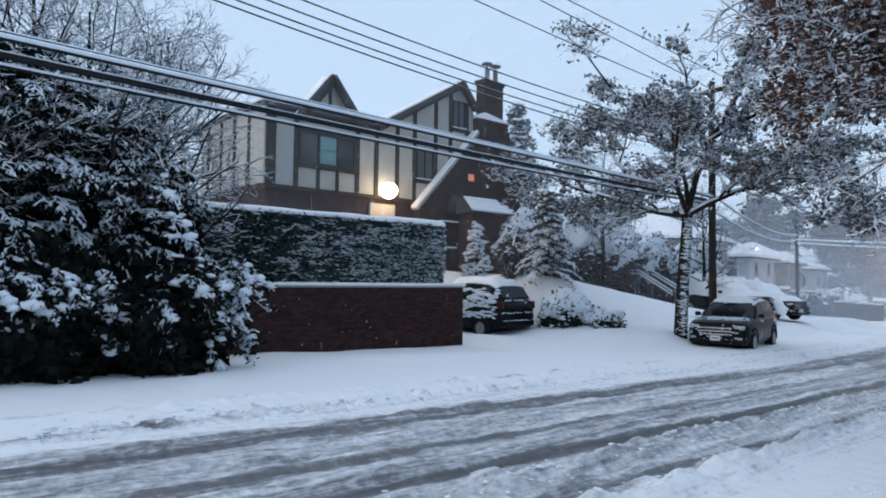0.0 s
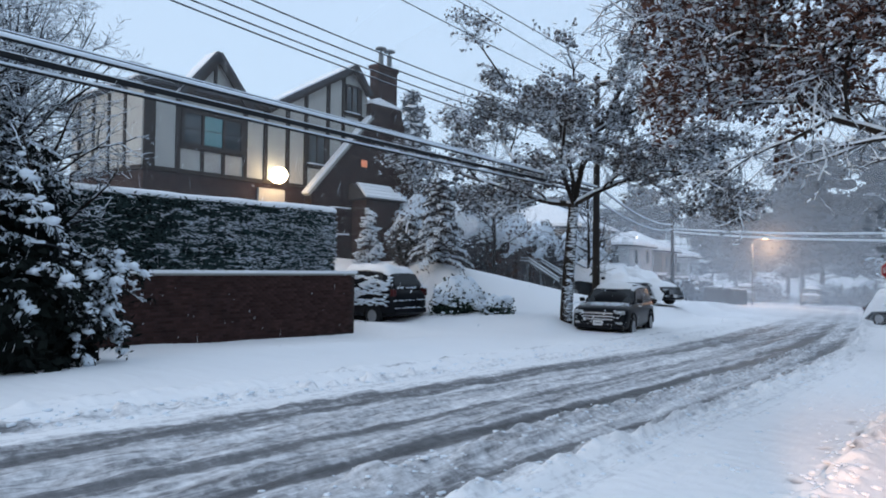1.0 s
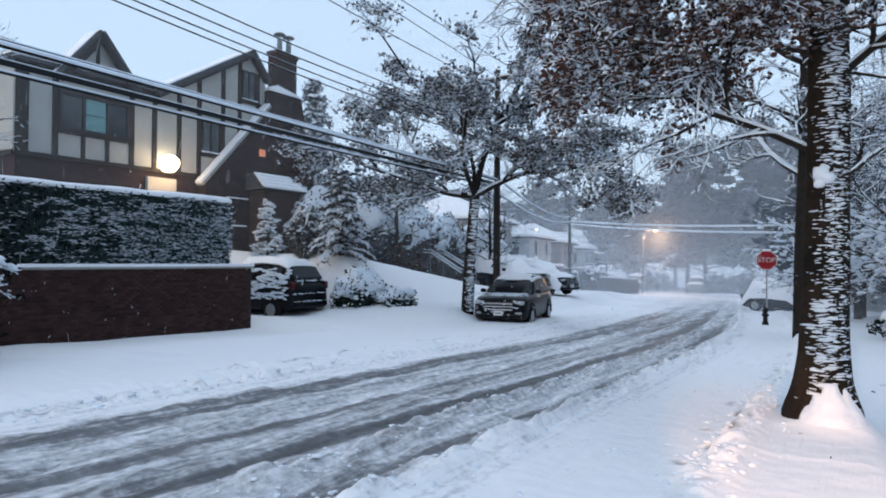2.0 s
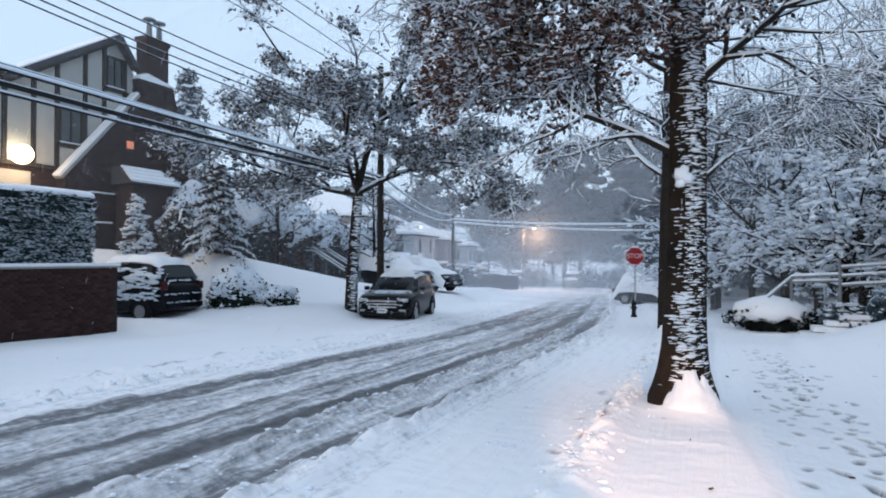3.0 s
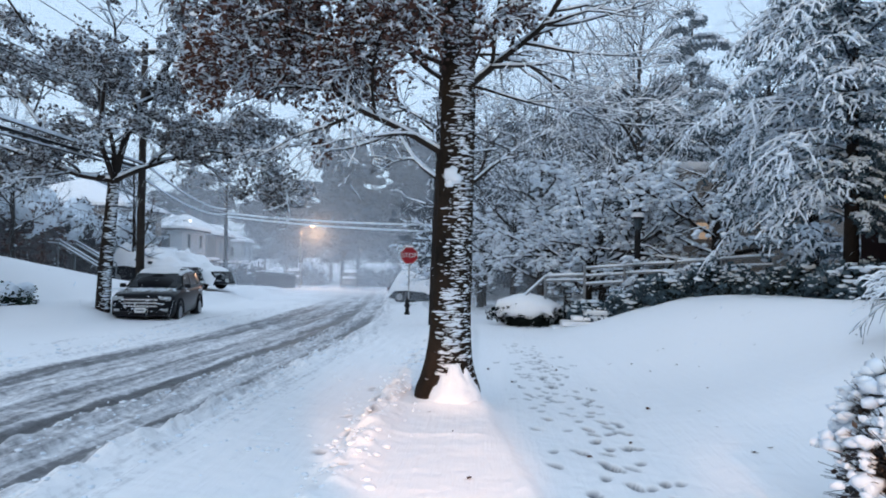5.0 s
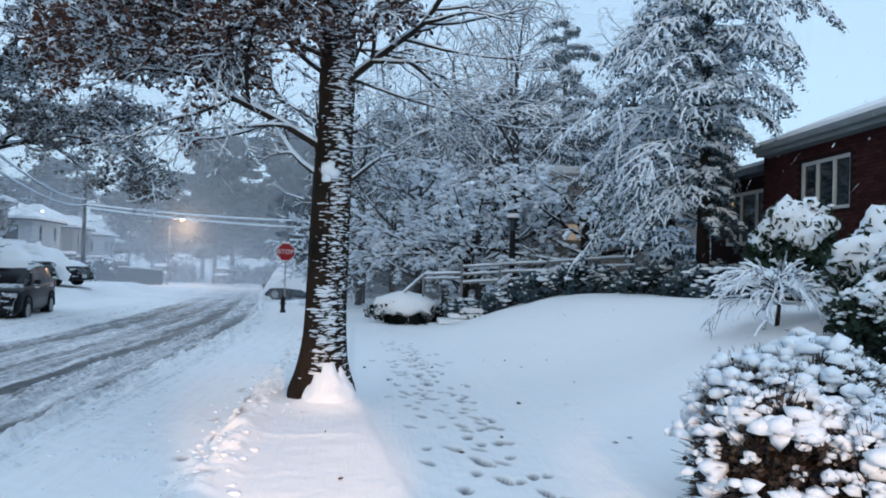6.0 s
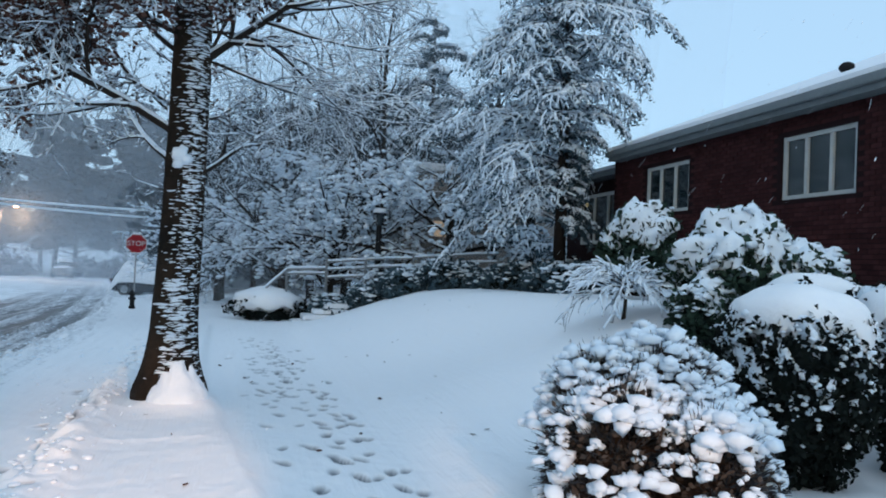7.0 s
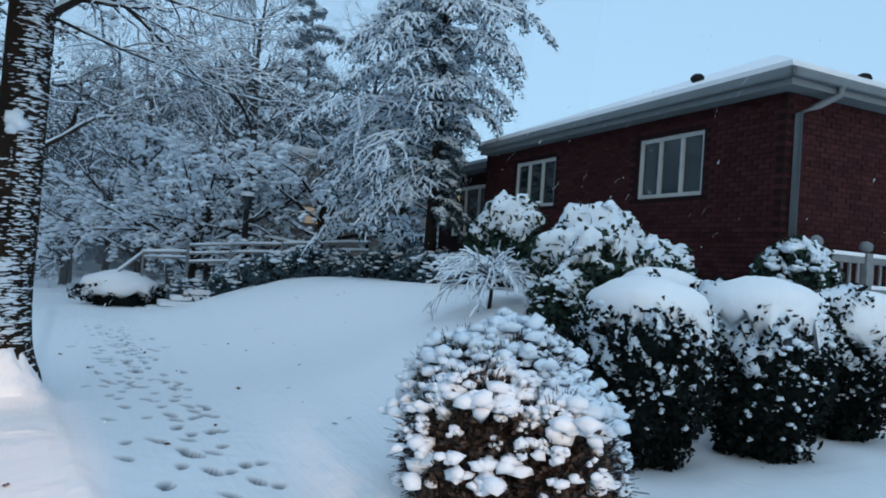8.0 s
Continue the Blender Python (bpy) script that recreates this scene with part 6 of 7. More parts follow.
def spreading_tree(x, y, seed, span_out=4.6, h=5.6, n=13):
    """A low wide tree: long level limbs, drooping twigs, clots of snow in the crown."""
    t = Tree(seed)
    z0 = zat(x, y) - 0.1
    limb_path(t, [(x, y, z0), (x - 0.05, y, z0 + 1.0), (x + 0.15, y, z0 + 2.2), (x + 0.5, y, z0 + 3.4)], 0.20, 0.10)
    spec = {1: (8, 10, 44, 0.42, -0.012, 0.08, 0.2), 2: (5, 6, 46, 0.5, -0.05, 0.14, 0.1), 3: (3, 3, 45, 0.55, -0.09, 0.16, 0.2), 4: (2, 0, 40, 0.5, -0.1, 0.18, 0.2)}
    for c in range(n):
        f = (c + 0.5 * t.r.random()) / n
        a = c * 2.4 + t.r.normal(0, 0.25)
        t.limb = c + 1
        t.grow((x + 0.3 * f, y, z0 + 1.1 + 2.2 * f), (np.cos(a), np.sin(a), 0.16 + 0.75 * f), span_out * (1.1 - 0.5 * f) * t.r.uniform(0.85, 1.15), 0.075 * (1.15 - 0.6 * f), 1, spec)
    ob = finish(t, "spreading_tree", "low spreading tree with level limbs and clotted snow in its crown", BARK_DARK, 0.02, 0.019, keep=0.65)
    A = t.arrays(lambda q: q[4] >= 2)
    mid = (A[0] + A[1]) / 2
    k = 2600
    C = mid[t.r.integers(0, len(mid), k)] + (0, 0, 0.03)
    Mesh().add(*clumps(C, 0.085 * t.r.uniform(0.4, 1.4, k), t.r, 0.55, ICO1, 0.25)).done("clotted_snow", SNOW_LUMP, ob, "clotted snow", True)["kind"] = "stuff"
    return ob


sp1 = spreading_tree(3.85, 24.6, 43)
for x, y, turn, s in ((0.0, 35.0, 160, 0.95), (7.6, 22.6, 70, 1.0), (5.0, 28.0, 250, 1.2)):
    copy_thing(sp1, pose(x, y, zat(x, y) - s * zat(3.85, 24.6), 0, 0, turn) @ Matrix.Scale(s, 4) @ pose(-3.85, -24.6, 0))
# -- the tall hemlock-like tree by the house: long boughs, hanging sprays --
spray_tree("hemlock_tree", "tall hemlock with long boughs bent under snow", 8.1, 15.5, 11.5, 3.7, 51, n=118, low=0.15, needle=NEEDLE, nn=30000, nsize=0.06, thick=0.030, slope=0.55, droop=0.155, keep=0.72, power=0.5, clots=900, clot=0.075, side=0.40, hang=0.15, m=10,
           bare=lambda f, az: 1 - 0.75 * (1 - smooth(0.28, 0.5, f)) * smooth(-0.2, 0.5, np.cos(az + 0.6)))
young = spray_tree("hemlock_tree", "hemlock with drooping boughs under snow in the wood", 7.2, 27.4, 8.4, 2.8, 57, n=40, low=0.12, needle=NEEDLE, nn=7000, nsize=0.09, thick=0.045, slope=0.5, droop=0.14, keep=0.75, power=0.6, clots=300, clot=0.10)
for x, y, turn, s in ((10.6, 22.5, 280, 1.2), (9.0, 30.0, 240, 1.5), (-22.8, 28.6, 200, 0.7)):
    copy_thing(young, pose(x, y, zat(x, y) - s * zat(7.2, 27.4), 0, 0, turn) @ Matrix.Scale(s, 4) @ pose(-7.2, -27.4, 0))
conifer("fir_tree", "tall pale fir behind the brick house", -46.0, 50.9, 20.5, 4.2, 52, tiers=24, per=9, nn=9000, snow_n=1200, nsize=0.3, pad=0.25, needle=FAR_TREE)

# second street oak, further along the verge
def far_oak():
    t = Tree(14)
    x, y = -1.35, 22.0
    z0 = zat(x, y) - 0.1
    limb_path(t, [(x, y, z0), (x, y, z0 + 3), (x + 0.1, y, z0 + 7), (x, y, z0 + 11)], 0.28, 0.08)
    spec = {1: (6, 6, 45, 0.55, 0.0, 0.13, 0.2), 2: (5, 5, 50, 0.5, -0.02, 0.18, 0.15), 3: (4, 3, 50, 0.5, -0.05, 0.2, 0.2), 4: (3, 0, 45, 0.5, -0.05, 0.2, 0.2)}
    for c in range(12):
        f = 0.38 + 0.6 * c / 12
        a = c * 2.4
        t.limb = c + 1
        t.grow((x, y, z0 + 11 * f), (np.cos(a), np.sin(a), 0.5), 4.2 * (1.2 - 0.6 * f), 0.09, 1, spec)
    return finish(t, "oak_tree", "further oak on the verge with snowy branches", BARK_DARK, 0.02, 0.022, LEAF_GREY, 4000, 0.05, 0.8, 0.2)


far_oak()
# weeping maple on the lawn
def maple():
    t = Tree(71)
    x, y = 5.25, 8.15
    z0 = zat(x, y) - 0.05
    limb_path(t, [(x, y, z0), (x + 0.03, y, z0 + 0.3), (x, y, z0 + 0.6)], 0.03, 0.02)
    spec = {1: (8, 13, 32, 0.40, -0.21, 0.06, 0.12), 2: (5, 6, 34, 0.45, -0.16, 0.08, 0.1), 3: (3, 0, 35, 0.5, -0.1, 0.12, 0.2)}
    for c in range(30):
        a = c * 2.4
        f = (c % 10) / 10
        t.limb = c + 1
        t.grow((x, y, z0 + 0.36 + 0.30 * f), (np.cos(a), np.sin(a), 0.75 + 0.45 * f), (1.08 - 0.35 * f) * t.r.uniform(0.85, 1.1), 0.012, 1, spec)
    return finish(t, "weeping_maple", "small umbrella-shaped bare maple, each twig lined with snow", BARK_DARK, 0.010, 0.016)


maple()
# far woods, pale under the snow
def far_clump(name, label, x, y, h, w, seed):
    r = np.random.default_rng(seed)
    ob = empty(name, x, y, -2.8)
    tagged(ob, label, "tree")
    Mesh().tube([(0, 0, 0), (0, 0, h * 0.7)], [0.35, 0.15], 8).done("trunk", BARK_DARK, ob)
    n = 46
    C = np.stack([r.normal(0, w * 0.30, n), r.normal(0, w * 0.26, n), h * (0.22 + 0.72 * r.random(n))], 1)
    C[:, :2] *= (1.25 - 0.85 * (C[:, 2] / h))[:, None]
    A = np.stack([0 * C[:, 0], 0 * C[:, 0], C[:, 2] * 0.72], 1)
    R = np.full(n, 0.09)
    Mesh().add(*tubes(A, C, R, R * 0.3, 4)).done("limb_growth", BARK_DARK, ob)["kind"] = "stuff"
    m = 3000
    P = C[r.integers(0, n, m)] + r.normal(0, w * 0.095, (m, 3)) * (1, 1, 0.55)
    Mesh().add(*leaf_quads(P, 0.36, r, flat=0.3, ratio=0.5)).add(*clumps(C, w * r.uniform(0.08, 0.15, n), r, 0.62, ICO2, 0.28)).done("crown", FAR_TREE, ob)["kind"] = "stuff"
    S = P[: m // 30] + (0, 0, 0.25)
    Mesh().add(*leaf_quads(S, 0.30, r, flat=0.85, ratio=0.6)).done("crown_snow", SNOW_LUMP, ob, "snow in the crown")["kind"] = "stuff"
    return ob


for i, (x, y, h, w) in enumerate(((-30, 104, 17, 11), (-22, 108, 24, 12), (-14, 112, 27, 13), (-5, 106, 26, 14), (6, 98, 22, 13), (-10, 104, 22, 12), (-18, 100, 19, 11), (-1, 112, 24, 13), (16, 90, 18, 13), (-40, 98, 17, 13), (-50, 92, 17, 14), (-9, 118, 20, 14), (28, 80, 18, 14), (-58, 78, 17, 14), (12, 70, 15, 11), (3, 74, 14, 10), (-46, 70, 13, 11), (-36, 62, 11, 9), (22, 55, 15, 12), (18, 42, 13, 10), (3.5, 46, 14, 9), (9.5, 42, 15, 10), (13.5, 34, 13, 8), (6.5, 52, 16, 10), (-1.5, 52, 12, 7), (-26, 118, 18, 13), (-36, 112, 15, 12))):
    far_clump("distant_tree", "distant snow-dusted tree, paled by the haze sheets before it", x, y, h, w, 200 + i)
# ---- vehicles ----
def loft(stations):
    """Skin over closed cross-sections with equal point counts."""
    S = np.array(stations, float)
    n, k = S.shape[:2]
    V = S.reshape(-1, 3)
    i = np.arange(n - 1)[:, None] * k
    j = np.arange(k)[None]
    F = np.stack([i + j, i + (j + 1) % k, i + k + (j + 1) % k, i + k + j], -1).reshape(-1, 4)
    c0, c1 = S[0].mean(0), S[-1].mean(0)
    V = np.concatenate([V, [c0, c1]])
    m = n * k
    T = [[m, (q + 1) % k, q] for q in range(k)] + [[m + 1, (n - 1) * k + q, (n - 1) * k + (q + 1) % k] for q in range(k)]
    return V, F, np.array(T)


def car(name, label, m, paint, snow=0.12, hood_snow=0.05, L=4.7, H=1.70, W=0.95, group="", buried=0.0, side_snow=0):
    """A sport utility car facing -y, with wheels, lamps, glass and snow on its upper faces."""
    c = new(name)
    c.matrix_world = m
    tagged(c, label, "car", group)
    a, s = L / 4.7, H / 1.70

    def low(y, w, zb, zt):
        h = [(w * 0.86, zb), (w, zb + 0.14), (w * 1.01, (zb + zt) / 2), (w * 0.985, zt - 0.14), (w * 0.93, zt - 0.03), (w * 0.6, zt + 0.01)]
        return [(x, y * a, z * s) for x, z in h] + [(-x, y * a, z * s) for x, z in h[::-1]]

    k = W / 0.95
    st = [(-2.35, 0.62, 0.42, 0.80), (-2.33, 0.78, 0.34, 0.92), (-2.22, 0.88, 0.28, 1.00), (-1.9, 0.93, 0.26, 1.05), (-1.5, 0.95, 0.26, 1.08), (-0.95, 0.95, 0.26, 1.13), (0, 0.95, 0.26, 1.14), (1.4, 0.95, 0.26, 1.16), (2.0, 0.93, 0.28, 1.14), (2.25, 0.88, 0.34, 1.05), (2.32, 0.75, 0.42, 0.95)]
    body = Mesh().add(*loft([low(y, w * k, b, t) for y, w, b, t in st])).done("body", paint, c, smooth=True)

    def top(y, wb, wt, zt, zb=1.10):
        h = [(wb, zb), (wb * 0.5 + wt * 0.5, (zb + zt) / 2), (wt, zt - 0.05), (wt * 0.88, zt), (wt * 0.5, zt + 0.02)]
        return [(x, y * a, z * s) for x, z in h] + [(-x, y * a, z * s) for x, z in h[::-1]]

    cs = [(-1.10, 0.86, 0.80, 1.14), (-0.75, 0.88, 0.74, 1.38), (-0.35, 0.89, 0.70, 1.60), (0.1, 0.89, 0.69, 1.68), (0.9, 0.89, 0.69, 1.70), (1.6, 0.88, 0.67, 1.66), (1.95, 0.87, 0.65, 1.56), (2.2, 0.85, 0.72, 1.16)]
    Mesh().add(*loft([top(y, b * k, t * k, z) for y, b, t, z in cs])).done("cabin", paint, c, smooth=True)

    def pane(nm, pts, lab=""):
        P = np.array([(x * k, y * a, z * s) for x, y, z in pts])
        nrm = unit(np.cross(P[1] - P[0], P[2] - P[0]))
        V = np.concatenate([P, P - nrm * 0.02])
        F = [[0, 1, 2, 3], [7, 6, 5, 4]] + [[i, i + 4, (i + 1) % 4 + 4, (i + 1) % 4] for i in range(4)]
        return Mesh().add(V, F).done(nm, CAR_GLASS, c, lab)

    pane("windscreen", [(-0.74, -1.08, 1.17), (0.74, -1.08, 1.17), (0.64, -0.40, 1.61), (-0.64, -0.40, 1.61)], "dark windscreen")
    pane("rear_window", [(0.70, 2.19, 1.24), (-0.70, 2.19, 1.24), (-0.58, 2.0, 1.56), (0.58, 2.0, 1.56)], "dark rear window")
    for g in (1, -1):
        pane("side_window", [(g * 0.905, -0.85, 1.17), (g * 0.90, 0.25, 1.18), (g * 0.745, 0.2, 1.60), (g * 0.765, -0.30, 1.56)][::g])
        pane("side_window", [(g * 0.90, 0.33, 1.18), (g * 0.90, 1.25, 1.19), (g * 0.745, 1.2, 1.60), (g * 0.745, 0.28, 1.61)][::g])
        pane("side_window", [(g * 0.90, 1.33, 1.19), (g * 0.885, 1.85, 1.20), (g * 0.74, 1.7, 1.56), (g * 0.745, 1.3, 1.60)][::g])
        mm = Mesh().box(g * 0.93 * k, g * 1.12 * k, -0.82 * a, -0.68 * a, 1.14 * s, 1.28 * s, b=0.04).done("wing_mirror", paint, c)
        for y in (-1.42, 1.42):
            w = Mesh().tube([(g * 0.70 * k, y * a, 0.36), (g * 0.74 * k, y * a, 0.36), (g * 0.93 * k, y * a, 0.36), (g * 0.96 * k, y * a, 0.36)], [0.33, 0.365, 0.365, 0.33], 22).done("wheel", BLACK, c, "black winter tyre", True)
            Mesh().tube([(g * 0.93 * k, y * a, 0.36), (g * 0.966 * k, y * a, 0.36)], [0.23, 0.22], 16).done("rim", GALV, w)
            th = np.linspace(-0.15, np.pi + 0.15, 14)
            Mesh().tube(np.stack([np.full(14, g * 0.945 * k), y * a + 0.43 * np.cos(th), 0.38 + 0.43 * np.sin(th)], 1), 0.045, 6).done("wheel_arch", BLACK, c)
        Mesh().box(g * 0.50 * k, g * 0.86 * k, -2.34 * a, -2.14 * a, 0.80 * s, 0.93 * s, b=0.04).done("headlight", LENS, c, "clear headlamp")
        Mesh().box(g * 0.62 * k, g * 0.80 * k, -2.36 * a, -2.28 * a, 0.48 * s, 0.56 * s, b=0.03).done("fog_lamp", LENS, c)
        Mesh().box(g * 0.70 * k, g * 0.90 * k, 2.16 * a, 2.30 * a, 0.90 * s, 1.12 * s, b=0.03).done("tail_lamp", TAIL, c, "red tail lamp")
        Mesh().tube([(g * 0.62 * k, -0.1 * a, 1.73 * s), (g * 0.62 * k, 1.6 * a, 1.72 * s)], 0.02, 6).done("roof_rail", BLACK, c)
    gr = Mesh().box(-0.46 * k, 0.46 * k, -2.375 * a, -2.30 * a, 0.58 * s, 0.90 * s, b=0.04).done("grille", BLACK, c, "black grille")
    for z in (0.64, 0.74, 0.84):
        Mesh().box(-0.50 * k, 0.50 * k, -2.405 * a, -2.37 * a, (z - 0.024) * s, (z + 0.024) * s, b=0.01).done("grille_bar", CHROME, gr)
    Mesh().box(-0.80 * k, 0.80 * k, -2.42 * a, -2.26 * a, 0.34 * s, 0.48 * s, b=0.05).done("front_bumper", paint, c)
    Mesh().box(-0.78 * k, 0.78 * k, 2.24 * a, 2.38 * a, 0.38 * s, 0.54 * s, b=0.05).done("rear_bumper", paint, c)
    pl = Mesh().box(-0.16, 0.16, -2.44 * a, -2.415 * a, 0.44 * s, 0.60 * s, b=0.008).done("licence_plate", SIGN_WHITE, c, "pale plate")
    Mesh().box(-0.11, 0.11, -2.446 * a, -2.439 * a, 0.50 * s, 0.54 * s).done("plate_mark", GREY_METAL, pl)
    # snow
    r = np.random.default_rng(len(c.name) + int(L * 100))

    def blanket(nm, x, y0, y1, zf, thick, nx=15, ny=25, lab="snow", fall=0.06):
        X, Y = np.meshgrid(np.linspace(-1, 1, nx), np.linspace(0, 1, ny))
        e = np.clip((1 - np.abs(X)) * 5, 0, 1) * np.clip(np.minimum(Y, 1 - Y) * 8, 0, 1)
        yy = (y0 + (y1 - y0) * Y) * a
        Z = np.interp((y0 + (y1 - y0) * Y), *zf) * s
        T = Z + thick * np.sqrt(e) * (0.8 + 0.4 * fbm(X * 3 + 5, Y * 5, int(L * 10), 3)) - fall * X ** 4
        V = np.stack([X * x * k, yy, T], -1).reshape(-1, 3)
        B = np.stack([X * x * k, yy, Z - 0.03 - fall * X ** 4], -1).reshape(-1, 3)
        i = (np.arange(ny - 1)[:, None] * nx + np.arange(nx - 1)[None]).ravel()
        F = np.stack([i, i + 1, i + nx + 1, i + nx], 1)
        return Mesh().add(V, F).add(B, F[:, ::-1]).done(nm, SNOW, c, lab, True)

    blanket("roof_snow", 0.72, -0.42, 1.95, ((-0.42, 0.1, 0.9, 1.6, 1.95), (1.60, 1.69, 1.72, 1.68, 1.56)), snow, lab="snow on the roof")
    if buried:
        blanket("deep_snow", 1.10, -2.3, 2.3, ((-2.3, -1.9, -1.1, -0.4, 0.9, 1.7, 2.3), (0.85, 1.02, 1.12, 1.58, 1.68, 1.62, 0.9)), buried, 21, 41, lab="deep snow over the whole car", fall=0.62)
    elif hood_snow > 0.03:
        blanket("hood_snow", 0.80, -2.2, -1.02, ((-2.25, -1.9, -1.0), (1.00, 1.06, 1.14)), hood_snow, lab="snow on the bonnet")
    else:
        m = 260
        C = np.stack([r.normal(0, 0.42, m) * k, (-1.12 - 0.75 * r.random(m) ** 2.2) * a, np.zeros(m)], 1)
        C[:, 2] = np.interp(C[:, 1] / a, (-2.25, -1.9, -1.0), (1.00, 1.06, 1.14)) * s
        Mesh().add(*clumps(C, 0.07 * r.uniform(0.3, 1.1, m), r, 0.3, ICO1, 0.25)).done("hood_snow", SNOW_LUMP, c, "patchy snow on the bonnet", True)["kind"] = "stuff"
    if side_snow:
        m = side_snow
        z = r.uniform(0.62, 1.5, m)
        C = np.stack([np.sign(r.normal(size=m)) * np.interp(z, (0.6, 1.1, 1.5), (0.955, 0.93, 0.79)) * k, r.uniform(-1.7, 2.1, m) * a, z * s], 1)
        C = C[fbm(C[:, 1] * 1.6, C[:, 2] * 5.0, 3, 3) > -0.05]
        Mesh().add(*clumps(C, 0.12 * r.uniform(0.35, 1.1, len(C)), r, 0.34, ICO1, 0.25)).done("side_snow", SNOW_LUMP, c, "snow plastered along the flanks", True)["kind"] = "stuff"
        C = np.stack([r.uniform(-0.85, 0.85, 90) * k, np.full(90, 2.33 * a), np.repeat([0.55, 0.78, 1.16], 30) * s + r.normal(0, 0.012, 90)], 1)
        Mesh().add(*clumps(C, 0.055 * r.uniform(0.5, 1.1, 90), r, 0.35, ICO1, 0.25)).done("tail_snow", SNOW_LUMP, c, "lines of snow on the bumper and tailgate", True)["kind"] = "stuff"
    n = 40
    C = np.stack([r.uniform(-0.8, 0.8, n) * k, np.full(n, -2.37 * a) + r.normal(0, 0.02, n), r.uniform(0.4, 0.95, n) * s], 1)
    Mesh().add(*clumps(C, 0.05 * r.uniform(0.3, 1.1, n), r, 0.4, ICO1, 0.25)).done("snow_crust", SNOW_LUMP, c, "snow crusted on the nose", True)["kind"] = "stuff"
    return c


def zcar(x, y):
    return zat(x, y) - 0.03


car("suv", "dark sport utility car parked at the kerb, snow on its roof", pose(-10.85, 22.9, zcar(-10.85, 22.9) - 0.12, 0, 0, 11), CAR_PAINT, 0.10, 0.0)
car("suv", "large dark car in the drive, snow plastered over its flanks", pose(-19.2, 18.2, -0.50, 0, 0, -88), CAR_PAINT, 0.20, 0.10, L=5.0, H=2.05, W=1.03, side_snow=1500)
car("parked_car", "far parked car covered with snow", pose(-21.3, 77, zcar(-21.3, 77) + 0.15, 0, 0, 10), CAR_PAINT, 0.22, 0.14)
car("parked_car", "far parked car covered with snow", pose(-15.0, 78, zcar(-15, 78) + 0.15, 0, 0, 8), GREY_METAL, 0.2, 0.12)
car("parked_car", "car buried under snow at the far corner behind the stop sign", pose(-3.3, 42.5, zcar(-3.3, 42.5) - 0.1, 0, 0, 70), CAR_PAINT, 0.42, 0.42, H=1.45, buried=0.30)
car("parked_car", "car buried under snow on the uphill drive", pose(-16.3, 33.5, zcar(-16.3, 33.5) + 0.0, 0, 0, 70), CAR_PAINT, 0.42, 0.45, buried=0.34)
car("parked_car", "car buried under snow on the uphill drive", pose(-16.2, 37.5, zcar(-16.2, 37.5) + 0.0, 0, 0, 75), CAR_PAINT, 0.42, 0.45, buried=0.34)

# ---- poles and cables ----
def pole(name, label, x, y, h, r0, arm=None, lean=0.0):
    z = zat(x, y)
    ob = empty(name, x, y, z - 0.2)
    tagged(ob, label, "utility pole")
    Mesh().tube([(0, 0, 0), (lean * 0.5, 0, h * 0.5), (lean, 0, h)], [r0, r0 * 0.85, r0 * 0.7], 12).done("shaft", POLE_WOOD, ob, smooth=True)
    if arm:
        za, w = arm
        m = pose(lean, 0, za, 0, 0, -10)
        Mesh().box(-w, w, -0.06, 0.06, -0.07, 0.07, m, b=0.015).done("crossarm", POLE_WOOD, ob)
        Mesh().box(-w, w, -0.07, 0.07, 0.072, 0.13, m, b=0.02).done("crossarm_snow", SNOW, ob, "snow on the crossarm")
        for k in (-0.9, -0.45, 0.45, 0.9):
            p = m @ Vector((k * w, 0, 0.13))
            Mesh().tube([p, p + Vector((0, 0, 0.08)), p + Vector((0, 0, 0.16))], [0.03, 0.05, 0.02], 8).done("insulator", GREY_METAL, ob)
        for g in (-1, 1):
            Mesh().tube([m @ Vector((g * w * 0.6, 0, -0.05)), m @ Vector((0, 0, -0.7))], 0.02, 6).done("brace", GREY_METAL, ob)
    return ob


pole("utility_pole", "weathered wooden utility pole with a crossarm among the trees", -12.1, 23.8, 9.6, 0.15, (9.25, 1.15))
pole("utility_pole", "far wooden utility pole beside the street", -20.2, 53.2, 8.2, 0.16)


def cable(name, label, pts, r, snow=0.0, sag=0.0):
    P = np.array(pts, float)
    k = np.linspace(0, 1, 40)
    d = np.concatenate([[0], np.cumsum(np.linalg.norm(np.diff(P, axis=0), axis=1))])
    Q = np.stack([np.interp(k, d / d[-1], P[:, i]) for i in range(3)], 1)
    if len(P) == 3:
        # a smooth curve through the middle point
        u = d[1] / d[-1]
        for i in range(3):
            c = np.polyfit([0, u, 1], P[:, i], 2)
            Q[:, i] = np.polyval(c, k)
    Q[:, 2] -= sag * 4 * k * (1 - k)
    ob = Mesh().tube(Q, r, 6).done(name, CABLE, None)
    tagged(ob, label, "cable", "overhead cables")
    if snow:
        Mesh().tube(Q + (0, 0, r * 0.9), snow, 6).done("snow_ridge", SNOW_LUMP, ob, "snow lying along the cable", True)
    return ob


